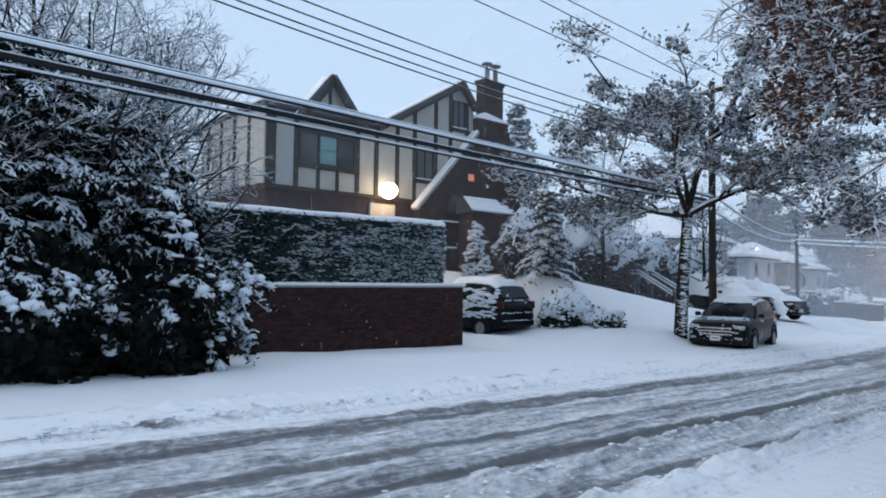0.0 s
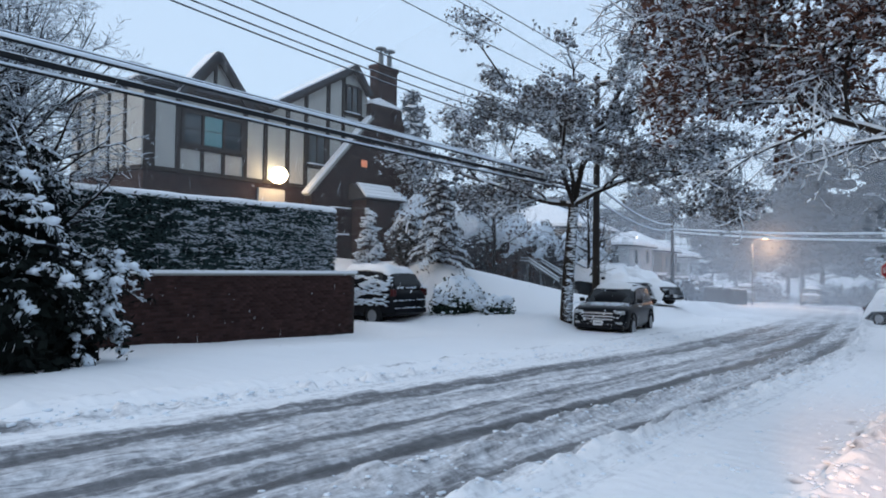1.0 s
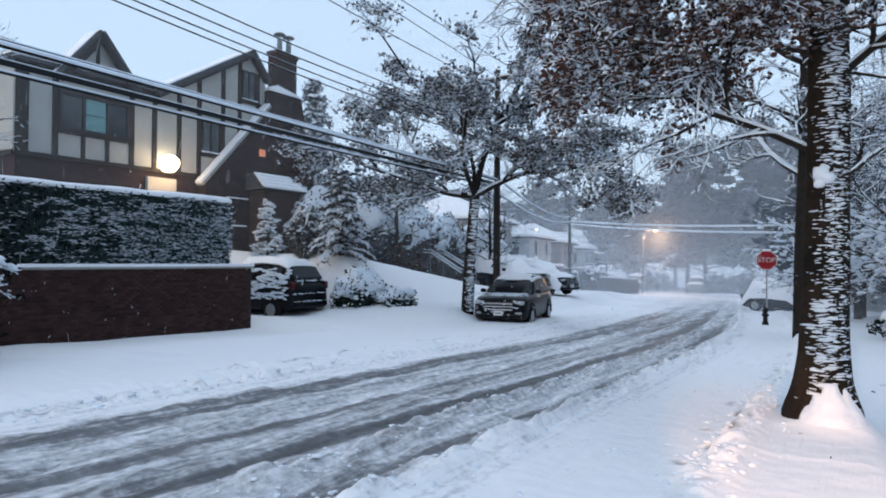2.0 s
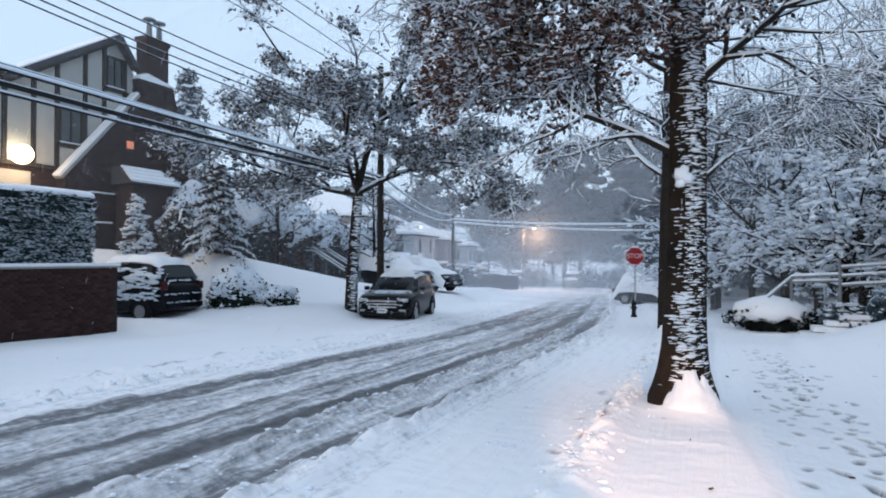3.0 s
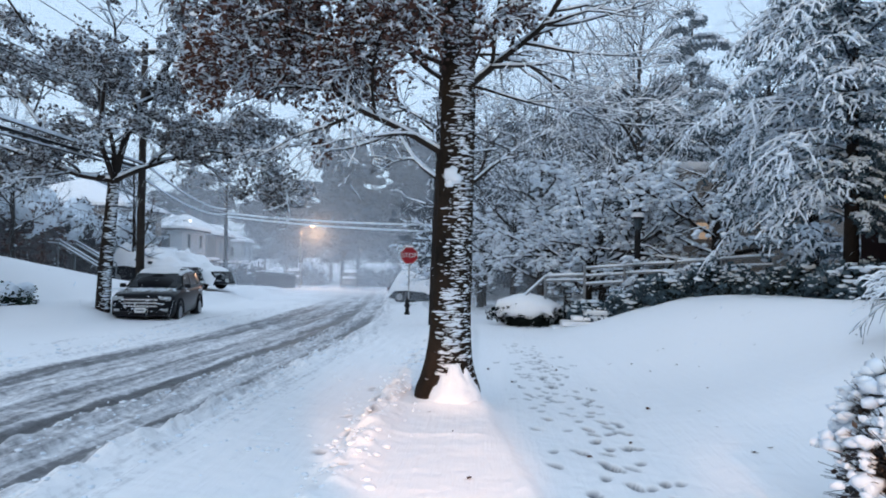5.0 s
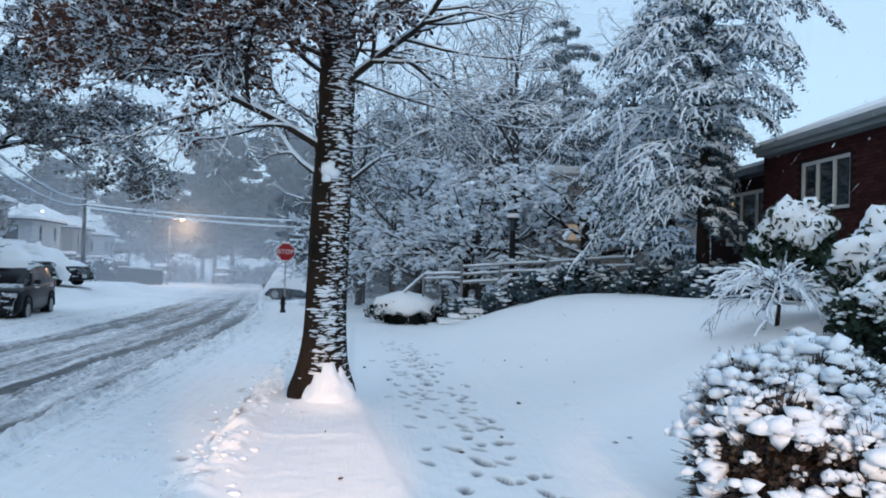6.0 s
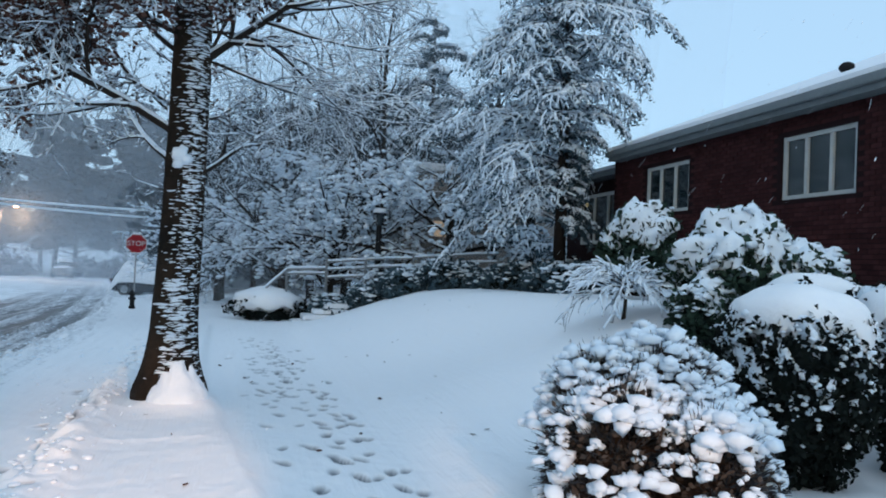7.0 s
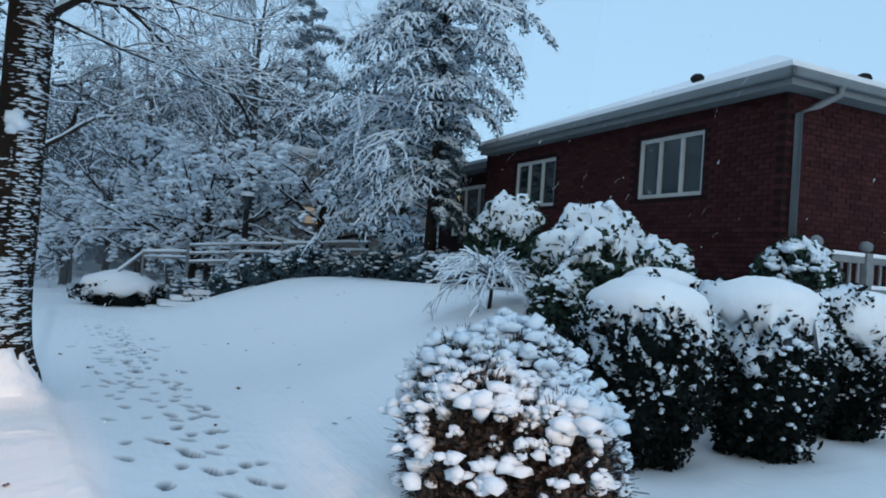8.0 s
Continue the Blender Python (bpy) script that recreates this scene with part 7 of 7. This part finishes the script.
PX, PY = -12.2, 23.75
for z1, z0, dx, r, sn in ((4.90, 4.93, 0.0, 0.020, 0.018), (4.80, 4.80, 0.15, 0.035, 0.05), (4.72, 4.68, -0.1, 0.045, 0.022), (4.66, 4.60, 0.1, 0.03, 0.0), (4.55, 4.48, 0.05, 0.028, 0.03)):
    cable("phone_cable", "thick black telephone cable with a ridge of snow", [(PX + dx, PY, z1), (-11.3 + dx, 6.85, z0 - 0.02 + (0.06 if z0 > 4.7 else 0.0)), (-10.75 + dx, -3.0, z0 + 0.02)], r, sn)
for za, zb, zc, xm in ((7.1, 6.77, 6.90, 6.03), (6.9, 6.51, 6.71, 5.38), (6.6, 6.27, 6.52, 4.72), (6.35, 6.09, 6.39, 4.26)):
    cable("power_line", "thin overhead power line", [(PX, PY, za), (-11.6, 13.4, zb), (-10.9, -3.5, zc + 0.55)], 0.014, 0.008)
for x0, xm, ym, zm in ((-13.1, -11.4, 10.65, 8.29), (-12.2, -11.4, 13.04, 8.98), (-11.2, -11.4, 14.23, 9.32)):
    cable("power_line", "thin overhead power line", [(x0, PY, 8.95), (xm, ym, zm), (xm + 0.4, -5, zm + 0.6)], 0.013, 0.006)
for z1, z2 in ((5.6, 5.3), (5.0, 4.9)):
    cable("phone_cable", "cable along the street with snow", [(PX, PY, z1 - 0.6), (-20.2, 53.2, z2)], 0.03, 0.05, 0.5)
for z1, z2, z3 in ((4.95, 4.3, 4.12), (4.7, 3.95, 3.35)):
    cable("service_cable", "cable across the street whitened with snow", [(-20.2, 53.2, z1), (-12, 51, z2), (8, 49.5, z3 + 0.4)], 0.03, 0.075)

# ---- stop sign and hydrant ----
sx, sy = -3.05, 29.4
sz = zat(sx, sy)
stop = empty("stop_sign", sx, sy, sz, 6)
tagged(stop, "red octagonal stop sign on a steel post in the snow", "sign")
Mesh().box(-0.03, 0.03, -0.02, 0.02, -0.3, 2.85, b=0.008).done("post", GALV, stop, "steel post")
th = np.radians(22.5 + 45 * np.arange(8))


def octagon(nm, rad, y0, y1, material, parent):
    return Mesh().add(*prism([(rad * np.cos(t), 2.5 + rad * np.sin(t)) for t in th], y0, y1, "y")).done(nm, material, parent)


plate = octagon("plate", 0.405, -0.03, -0.022, SIGN_WHITE, stop)
octagon("red_face", 0.375, -0.0345, -0.0305, SIGN_RED, plate)
tx = bpy.data.curves.new("stop_word", "FONT")
tx.body, tx.size, tx.align_x, tx.align_y, tx.extrude = "STOP", 0.27, "CENTER", "CENTER", 0.001
tob = new("stop_word", tx)
tob.data.materials.append(SIGN_WHITE)
tob.parent = plate
tob.matrix_local = pose(0, -0.037, 2.5, 90, 0, 0)
Mesh().box(-0.16, 0.16, -0.05, 0.02, 2.87, 2.93, b=0.025).done("snow_cap", SNOW, stop, "snow on the top edge")
hy = empty("fire_hydrant", sx + 0.02, sy - 0.7, zat(sx, sy - 0.7))
tagged(hy, "dark fire hydrant in the snow at the corner", "hydrant")
Mesh().tube([(0, 0, -0.1), (0, 0, 0.08), (0, 0, 0.1), (0, 0, 0.5)], [0.12, 0.12, 0.085, 0.085], 12).done("barrel", BLACK, hy, smooth=True)
Mesh().tube([(0, 0, 0.5), (0, 0, 0.54), (0, 0, 0.62), (0, 0, 0.68)], [0.11, 0.11, 0.075, 0.03], 12).done("bonnet", BLACK, hy, smooth=True)
for g in (-1, 1):
    Mesh().tube([(0, 0, 0.38), (g * 0.13, 0, 0.38)], [0.045, 0.045], 10).done("outlet", BLACK, hy)

# ---- steps, handrails, lamp post and fence by the lawn ----
rail = empty("handrail", 1.1, 22.0, 0)
rail.matrix_world = Matrix()
tagged(rail, "pale wooden handrail with snow beside the snowed-up steps", "railing")


def bar(p, q, r, parent, nm, mt=FENCE_WOOD, sn=True):
    p, q = np.array(p, float), np.array(q, float)
    ob = Mesh().tube([p, q], r, 6).done(nm, mt, parent)
    if sn and abs(q[2] - p[2]) < 0.9 * np.linalg.norm(q - p):
        Mesh().tube([p + (0, 0, r + 0.02), (p + q) / 2 + (0, 0, r + 0.03), q + (0, 0, r + 0.02)], [r * 0.9, r * 1.2, r * 0.9], 6).done("snow_ridge", SNOW_LUMP, ob, "snow")
    return ob


bar((1.07, 22.05, 0.1), (2.09, 21.95, 1.08), 0.035, rail, "sloping_rail")
bar((2.09, 21.95, 1.09), (3.3, 21.85, 1.16), 0.04, rail, "top_rail")
bar((2.09, 21.95, 0.95), (3.3, 21.85, 1.0), 0.03, rail, "lower_rail")
for p, z in (((1.07, 22.05), 0.15), ((2.09, 21.95), 1.1), ((3.3, 21.85), 1.32)):
    bar((*p, zat(*p) - 0.3), (*p, z), 0.04, rail, "post", sn=False)
fen = new("rail_fence")
tagged(fen, "pale rail fence with snow along the top of the lawn", "fence")
xs = [(3.3, 21.85), (4.5, 21.6), (5.87, 20.9), (7.0, 20.3), (8.2, 19.6)]
for i, (x, y) in enumerate(xs):
    bar((x, y, zat(x, y) - 0.2), (x, y, 1.75 if i > 1 else 1.5), 0.05, fen, "post", sn=False)
    if i:
        px_, py_ = xs[i - 1]
        for z in (0.75, 1.0, 1.25):
            lift = 0.12 * i
            bar((px_, py_, z + lift), (x, y, z + lift + 0.1), 0.032, fen, "rail")
for k in range(4):
    st = Mesh().box(2.2 + 0.32 * k, 3.9, 20.9 + 0.05 * k, 21.75, -0.55 + 0.17 * k, -0.40 + 0.17 * k, b=0.04).done("step", SNOW, None)
    tagged(st, "garden step rounded off by snow", "step", "garden steps")
lamp = empty("lamp_post", 4.9, 21.7, zat(4.9, 21.7) - 0.1)
tagged(lamp, "dark garden lamp post with a snow-capped lantern", "lamp post")
zt = 3.06 - (zat(4.9, 21.7) - 0.1)
Mesh().tube([(0, 0, 0), (0, 0, 0.3), (0, 0, 0.32), (0, 0, zt - 0.45)], [0.13, 0.12, 0.10, 0.09], 10).done("post", BLACK, lamp)
Mesh().tube([(0, 0, zt - 0.45), (0, 0, zt - 0.4), (0, 0, zt - 0.1)], [0.07, 0.10, 0.16], 6).done("lantern", GLASS_DARK, lamp, "unlit lantern")
Mesh().tube([(0, 0, zt - 0.1), (0, 0, zt - 0.06), (0, 0, zt + 0.06)], [0.2, 0.2, 0.03], 8).done("lantern_roof", BLACK, lamp)
Mesh().add(*clumps(np.array([[0, 0, zt + 0.0]]), 0.2, RNG, 0.6, ICO2, 0.05)).done("snow_cap", SNOW, lamp, "cap of snow", True)

# house glimpsed through the woods
glim = empty("neighbour_house", 8.5, 27, 0)
glim.matrix_world = Matrix()
tagged(glim, "house glimpsed behind the trees with a lit porch lamp", "house")
bx("wall", 6.8, 14, 25.6, 32, 0.3, 5.0, SIDING_TAN, glim)
bx("snowy_roof", 6.3, 14.4, 25.2, 32.4, 5.0, 5.3, SNOW, glim, "snow", b=0.08)
bx("window_glow", 7.9, 8.9, 25.56, 25.6, 2.5, 3.1, WINDOW_GLOW, glim, "lit window behind the branches")
Mesh().add(*clumps(np.array([[8.1, 22.7, 3.83]]), 0.07, RNG, 1.0, ICO2, 0.0)).done("porch_bulb", SMALL_GLOW, glim, "small yellow lamp", True)
Mesh().tube([(8.1, 22.7, 3.9), (8.1, 22.9, 4.1), (8.1, 25.6, 4.15)], 0.02, 6).done("lamp_bracket", BLACK, glim)

# white fence by the corner of the brick house
wf = new("garden_fence")
tagged(wf, "weathered grey fence with ball-topped posts and snow on its rails", "fence")
for i, x in enumerate((8.95, 10.1, 11.5, 12.9)):
    y = 5.95
    p = Mesh().box(x - 0.07, x + 0.07, y - 0.07, y + 0.07, 0.1, 2.0, b=0.01).done("post", FENCE_WOOD, wf)
    Mesh().add(*clumps(np.array([[x, y, 2.09]]), 0.085, RNG, 1.0, ICO2, 0.0)).done("ball_cap", FENCE_WOOD, p, smooth=True)
    if i:
        x0 = (8.95, 10.1, 11.5, 12.9)[i - 1]
        for z in (0.9, 1.4, 1.85):
            rr = Mesh().box(x0 + 0.07, x - 0.07, y - 0.035, y + 0.035, z, z + 0.09).done("rail", FENCE_WOOD, wf)
            Mesh().box(x0 + 0.07, x - 0.07, y - 0.04, y + 0.04, z + 0.092, z + 0.15, b=0.02).done("snow_ridge", SNOW, rr, "snow")
        for q in np.arange(x0 + 0.18, x - 0.1, 0.2):
            Mesh().box(q - 0.025, q + 0.025, y - 0.012, y + 0.012, 0.5, 1.85).done("picket", FENCE_WOOD, wf)

# ---- houses down the street ----
def street_house(x, y, w, d, h, wall_mat, turn, seed, label):
    ob = empty("street_house", x, y, zat(x, y) - 0.3, turn)
    tagged(ob, label, "house", "houses down the street")
    Mesh().box(-w / 2, w / 2, -d / 2, d / 2, 0, h).done("wall", wall_mat, ob)
    pk = h + d * 0.24
    for nm, grow, lift, thick, mt, lab in (("roof", 0.45, 0.0, 0.14, ROOF_DARK, ""), ("roof_snow", 0.40, 0.145, 0.22, SNOW, "deep snow on the roof")):
        ex, ey, z0, z1 = w / 2 + grow, d / 2 + grow, h - 0.1 + lift, pk + lift
        rx = max(w / 2 - d / 2, 0.3)
        T = [(-ex, -ey, z0), (ex, -ey, z0), (ex, ey, z0), (-ex, ey, z0), (-rx, 0, z1), (rx, 0, z1)]
        V = T + [(a, b, c + thick) for a, b, c in T]
        Q = [(6, 7, 11, 10), (8, 9, 10, 11), (0, 1, 7, 6), (1, 2, 8, 7), (2, 3, 9, 8), (3, 0, 6, 9), (0, 4, 5, 1), (2, 5, 4, 3)]
        Mesh().add(V, Q, [(7, 8, 11), (9, 6, 10), (1, 5, 2), (3, 4, 0)]).done(nm, mt, ob, lab)
    Mesh().box(-0.3, 0.3, d * 0.1, d * 0.1 + 0.6, h, pk + 0.9, b=0.02).done("chimney", BRICK_HOUSE, ob)
    for side in (-1, 1):
        for fl in range(int(h // 2.6)):
            for q in range(max(2, int(w // 2.4))):
                xx = -w / 2 + (q + 0.5) * w / max(2, int(w // 2.4))
                win = Mesh().box(xx - 0.5, xx + 0.5, side * (d / 2), side * (d / 2 + 0.06), 1.0 + 2.6 * fl, 2.3 + 2.6 * fl).done("window", WHITE_PAINT, ob)
                Mesh().box(xx - 0.42, xx + 0.42, side * (d / 2 + 0.062), side * (d / 2 + 0.07), 1.08 + 2.6 * fl, 2.22 + 2.6 * fl).done("pane", GLASS_DARK, win)
            for q in (-0.25, 0.25):
                win = Mesh().box(side * (w / 2), side * (w / 2 + 0.06), q * d - 0.45, q * d + 0.45, 1.0 + 2.6 * fl, 2.3 + 2.6 * fl).done("window", WHITE_PAINT, ob)
                Mesh().box(side * (w / 2 + 0.062), side * (w / 2 + 0.07), q * d - 0.38, q * d + 0.38, 1.08 + 2.6 * fl, 2.22 + 2.6 * fl).done("pane", GLASS_DARK, win)
    # porch
    pr = Mesh().box(w / 2, w / 2 + 1.6, -d * 0.3, d * 0.3, 2.5, 2.65).done("porch_roof", ROOF_DARK, ob)
    Mesh().box(w / 2, w / 2 + 1.65, -d * 0.31, d * 0.31, 2.652, 2.9, b=0.08).done("porch_snow", SNOW, pr, "snow")
    for q in (-0.28, 0.28):
        Mesh().box(w / 2 + 1.4, w / 2 + 1.52, q * d - 0.06, q * d + 0.06, 0, 2.5).done("porch_post", WHITE_PAINT, ob)
    return ob


for i, (x, y, w, d, h, mt, tn) in enumerate(((-27.5, 46, 8, 7.5, 5.4, SIDING_TAN, 8), (-29, 58, 8, 7.5, 5.2, SIDING, 8), (-31, 70, 8, 8, 5.4, SIDING_TAN, 10), (-33, 83, 8, 8, 5.4, SIDING, 10), (2, 62, 9, 8, 5.0, SIDING, 5))):
    street_house(x, y, w, d, h, mt, tn, i, "pale two-storey house with deep snow on its roof and porch")
far_lamp = empty("street_lamp", -24.5, 56.3, 0)
tagged(far_lamp, "small lit lamp on a house front", "lamp")
Mesh().tube([(0, 0, 4.4), (0, 0, 4.55)], 0.1, 8).done("lantern", mat("pale_lamp_glass", (0.9, 0.9, 0.8), 0.4, emit=(1, 0.95, 0.8), emit_s=3), far_lamp)
Mesh().tube([(0, 0, 4.5), (-0.6, 0, 4.5)], 0.03, 6).done("bracket", BLACK, far_lamp)

# a lit street lamp far down the road
sl = empty("street_lamp", -17.6, 66.0, zat(-17.6, 66.0) - 0.2)
tagged(sl, "lit orange street lamp on a tall post down the road", "lamp")
Mesh().tube([(0, 0, 0), (0, 0, 5.6), (0.2, 0, 6.2), (0.9, 0, 6.4)], [0.1, 0.07, 0.06, 0.05], 8).done("post", GALV, sl)
Mesh().tube([(0.7, 0, 6.42), (1.0, 0, 6.45), (1.5, 0, 6.4)], [0.05, 0.16, 0.1], 10).done("lamp_head", GREY_METAL, sl)
Mesh().add(*clumps(np.array([[1.15, 0, 6.3]]), 0.22, RNG, 0.55, ICO2, 0.0)).done("lamp_glass", mat("sodium_lamp_glass", (1, 0.7, 0.4), 0.4, emit=(1.0, 0.62, 0.30), emit_s=12), sl, "glowing orange glass", True)
sl_light = new("street_lamp_light", bpy.data.lights.new("street_lamp_light", "POINT"))
sl_light.data.energy, sl_light.data.color, sl_light.data.shadow_soft_size = 900, (1.0, 0.58, 0.32), 0.3
sl_light.location = (-16.45, 66.0, zat(-17.6, 66.0) + 5.6)

# handrails up the snowed bank across the street
br = new("bank_handrail")
tagged(br, "iron handrails of a snowed-up stair on the bank", "railing")
for dy in (0, 1.3):
    for dz in (0.25, 0.4):
        bar((-17.0, 29.6 + dy, 0.75 + dz), (-19.0, 29.9 + dy, 1.75 + dz), 0.03, br, "rail", GREY_METAL)
        bar((-19.0, 29.9 + dy, 1.75 + dz), (-21.5, 30.1 + dy, 1.85 + dz), 0.03, br, "rail", GREY_METAL)
    for x, z in ((-17.0, 1.15), (-19.0, 2.15), (-21.5, 2.25)):
        bar((x, 29.85 + dy, z - 1.6), (x, 29.85 + dy, z), 0.03, br, "post", GREY_METAL, sn=False)

# fence boards at the far bend
ff = new("board_fence")
tagged(ff, "grey board fence with snow along the far bend", "fence")
for k in range(15):
    x, y = -19.8 + 0.30 * k * 0.5, 60.0 + 0.3 * k
    Mesh().box(x - 0.13, x + 0.13, y - 0.02, y + 0.02, zat(x, y) - 0.2, zat(x, y) + 1.45 + 0.05 * (k % 3) - 0.012 * k).done("board", POLE_WOOD, ff)
    Mesh().box(x - 0.14, x + 0.14, y - 0.05, y + 0.05, zat(x, y) + 1.452 + 0.05 * (k % 3) - 0.012 * k, zat(x, y) + 1.54 + 0.05 * (k % 3) - 0.012 * k, b=0.03).done("board_snow", SNOW, ff, "snow")
# ---- single bricks nearest the viewer, and the falling snow ----
def brick_parts(uz, m, material, parent, rng, x=0.0, flip=1):
    """Each brick an object on one of a few shared meshes."""
    kinds = []
    for k in range(5):
        d = 0.007 + 0.002 * k
        l = 0.195 - 0.002 * k
        kinds.append(Mesh().box(0, flip * d, -l / 2, l / 2, -0.032, 0.032).done("brick", material, parent).data)
    for ob in list(parent.children):
        if ob.data in kinds:
            bpy.data.objects.remove(ob)
    for u, z in uz:
        ob = new("brick", kinds[int(rng.integers(5))])
        ob.parent = parent
        ob.matrix_local = m @ pose(x, u, z)


wuz = brick_field(4.2, 14.95, -0.45, 1.36, lambda u, z: u > 0, RNG)
near = (wuz[:, 0] > 10.6) & (wuz[:, 1] > 0.1) & (wuz[:, 0] < 14.2)
joined_bricks("brickwork", wuz[~near], WX, Matrix(), BRICK_DARK_ISL, gwall, RNG)
brick_parts(wuz[near][:300], Matrix(), BRICK_DARK, gwall, RNG, WX)
brick_parts(uz[BUNG_NEAR][:300], Matrix(), BRICK_RED, bung, RNG, 0.0, -1)
if len(uz[BUNG_NEAR]) > 300:
    joined_bricks("brickwork", uz[BUNG_NEAR][300:], 0.0, Matrix.Diagonal((-1, 1, 1, 1)), BRICK_RED_ISL, bung, RNG)

fr = np.random.default_rng(99)
n = 4200
C = np.stack([fr.uniform(-26, 12, n), fr.uniform(3.5, 34, n), fr.uniform(0.3, 10, n)], 1)
C = C[np.hypot(C[:, 0], C[:, 1]) > 4.5]
A = C + np.array([0.012, 0, 0.022]) * fr.uniform(0.5, 1.6, (len(C), 1))
R = fr.uniform(0.003, 0.0065, len(C))
V, F = tubes(C, A, R, R * 0.6, 4)
tagged(Mesh().add(V, F).done("falling_snow", SNOW_LUMP, None), "snowflakes drifting in the air", "snowfall", kind="stuff")

# flakes near the viewer, drawn out as they fall
fr = np.random.default_rng(88)
n = 420
a = np.radians(fr.uniform(38, 165, n))
d = fr.uniform(7.0, 15.0, n)
P = np.stack([d * np.cos(a), d * np.sin(a), 1.6 + d * fr.uniform(-0.10, 0.34, n)], 1)
P = P[np.hypot(P[:, 0] + 0.36, P[:, 1] - 8.5) > 0.8]
v = np.array([-0.55, 0.15, -0.8]) + fr.normal(0, 0.12, P.shape)
Q = P + v * fr.uniform(0.06, 0.22, len(P))[:, None]
R = np.full(len(P), 0.0012)
tagged(Mesh().add(*tubes(P, Q, R, R, 3)).done("falling_snow", SNOW_LUMP, None), "fine flakes falling aslant before the houses", "snowfall", kind="stuff")

# translucent sheets that stand in for snow haze across the far street
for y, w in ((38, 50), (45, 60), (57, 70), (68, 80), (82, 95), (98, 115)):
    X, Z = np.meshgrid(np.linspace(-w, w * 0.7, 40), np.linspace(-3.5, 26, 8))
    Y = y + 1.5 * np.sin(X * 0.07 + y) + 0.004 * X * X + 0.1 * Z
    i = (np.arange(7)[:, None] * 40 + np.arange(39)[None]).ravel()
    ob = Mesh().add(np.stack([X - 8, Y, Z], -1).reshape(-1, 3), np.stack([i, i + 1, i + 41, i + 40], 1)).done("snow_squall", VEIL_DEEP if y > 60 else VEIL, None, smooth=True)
    tagged(ob, "thin translucent sheet standing in for snow haze over the far street", "snowfall", kind="stuff")

# three thinner sheets add the same haze before the house and the woods
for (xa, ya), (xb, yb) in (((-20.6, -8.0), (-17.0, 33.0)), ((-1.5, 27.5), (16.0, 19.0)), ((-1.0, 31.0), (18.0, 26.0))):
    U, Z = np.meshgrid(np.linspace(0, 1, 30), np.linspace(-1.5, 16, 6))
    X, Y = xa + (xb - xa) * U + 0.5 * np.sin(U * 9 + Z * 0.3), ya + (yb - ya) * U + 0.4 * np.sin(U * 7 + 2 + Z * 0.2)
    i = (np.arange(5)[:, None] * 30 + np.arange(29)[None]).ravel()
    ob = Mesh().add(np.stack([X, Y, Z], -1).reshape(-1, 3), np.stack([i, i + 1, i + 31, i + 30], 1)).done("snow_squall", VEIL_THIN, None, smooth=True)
    tagged(ob, "thin translucent sheet standing in for snow haze before the gardens", "snowfall", kind="stuff")

# chunks of snow thrown up along the kerb and between the wheel tracks
cr = np.random.default_rng(66)
for nm, lab, cx, cw, y0, y1, n, s in (("verge_snow", "small lumps of snow scattered over the verge", -1.85, 0.40, 1.6, 15, 130, 0.034), ("kerb_snow", "broken chunks of snow along the kerb", -1.14, 0.17, 2.2, 16, 420, 0.045), ("track_snow", "clods of snow between the wheel tracks", -3.05, 0.2, 1.5, 18, 420, 0.035), ("track_snow", "clods of snow between the wheel tracks", -3.85, 0.17, 1.5, 20, 420, 0.035), ("track_snow", "clods of snow at the edge of the street", -7.85, 0.2, 1.0, 22, 420, 0.045)):
    y = y0 + (y1 - y0) * cr.random(n) ** 1.4
    x = cx + cr.normal(0, cw, n) + road_shift(y)
    ob = Mesh().add(*clumps(np.stack([x, y, height(x, y) + 0.004], 1), s * (0.3 + 0.9 * cr.random(n) ** 2), cr, 0.42, ICO1, 0.18)).done(nm, SNOW_LUMP, None, smooth=True)
    tagged(ob, lab, "snow", kind="stuff")

# fallen leaves on the lawn and pavement
lr = np.random.default_rng(55)
n = 70
P = np.stack([lr.uniform(-1.0, 6.0, n), lr.uniform(4.0, 15, n)], 1)
leaf_z = height(P[:, 0], P[:, 1]) + 0.012
fallen = Mesh().add(*leaf_quads(np.column_stack([P, leaf_z]), 0.032, lr, flat=0.9)).done("fallen_leaves", LEAF_RUST, None)
tagged(fallen, "few brown leaves lying on the fresh snow", "leaves", kind="stuff")
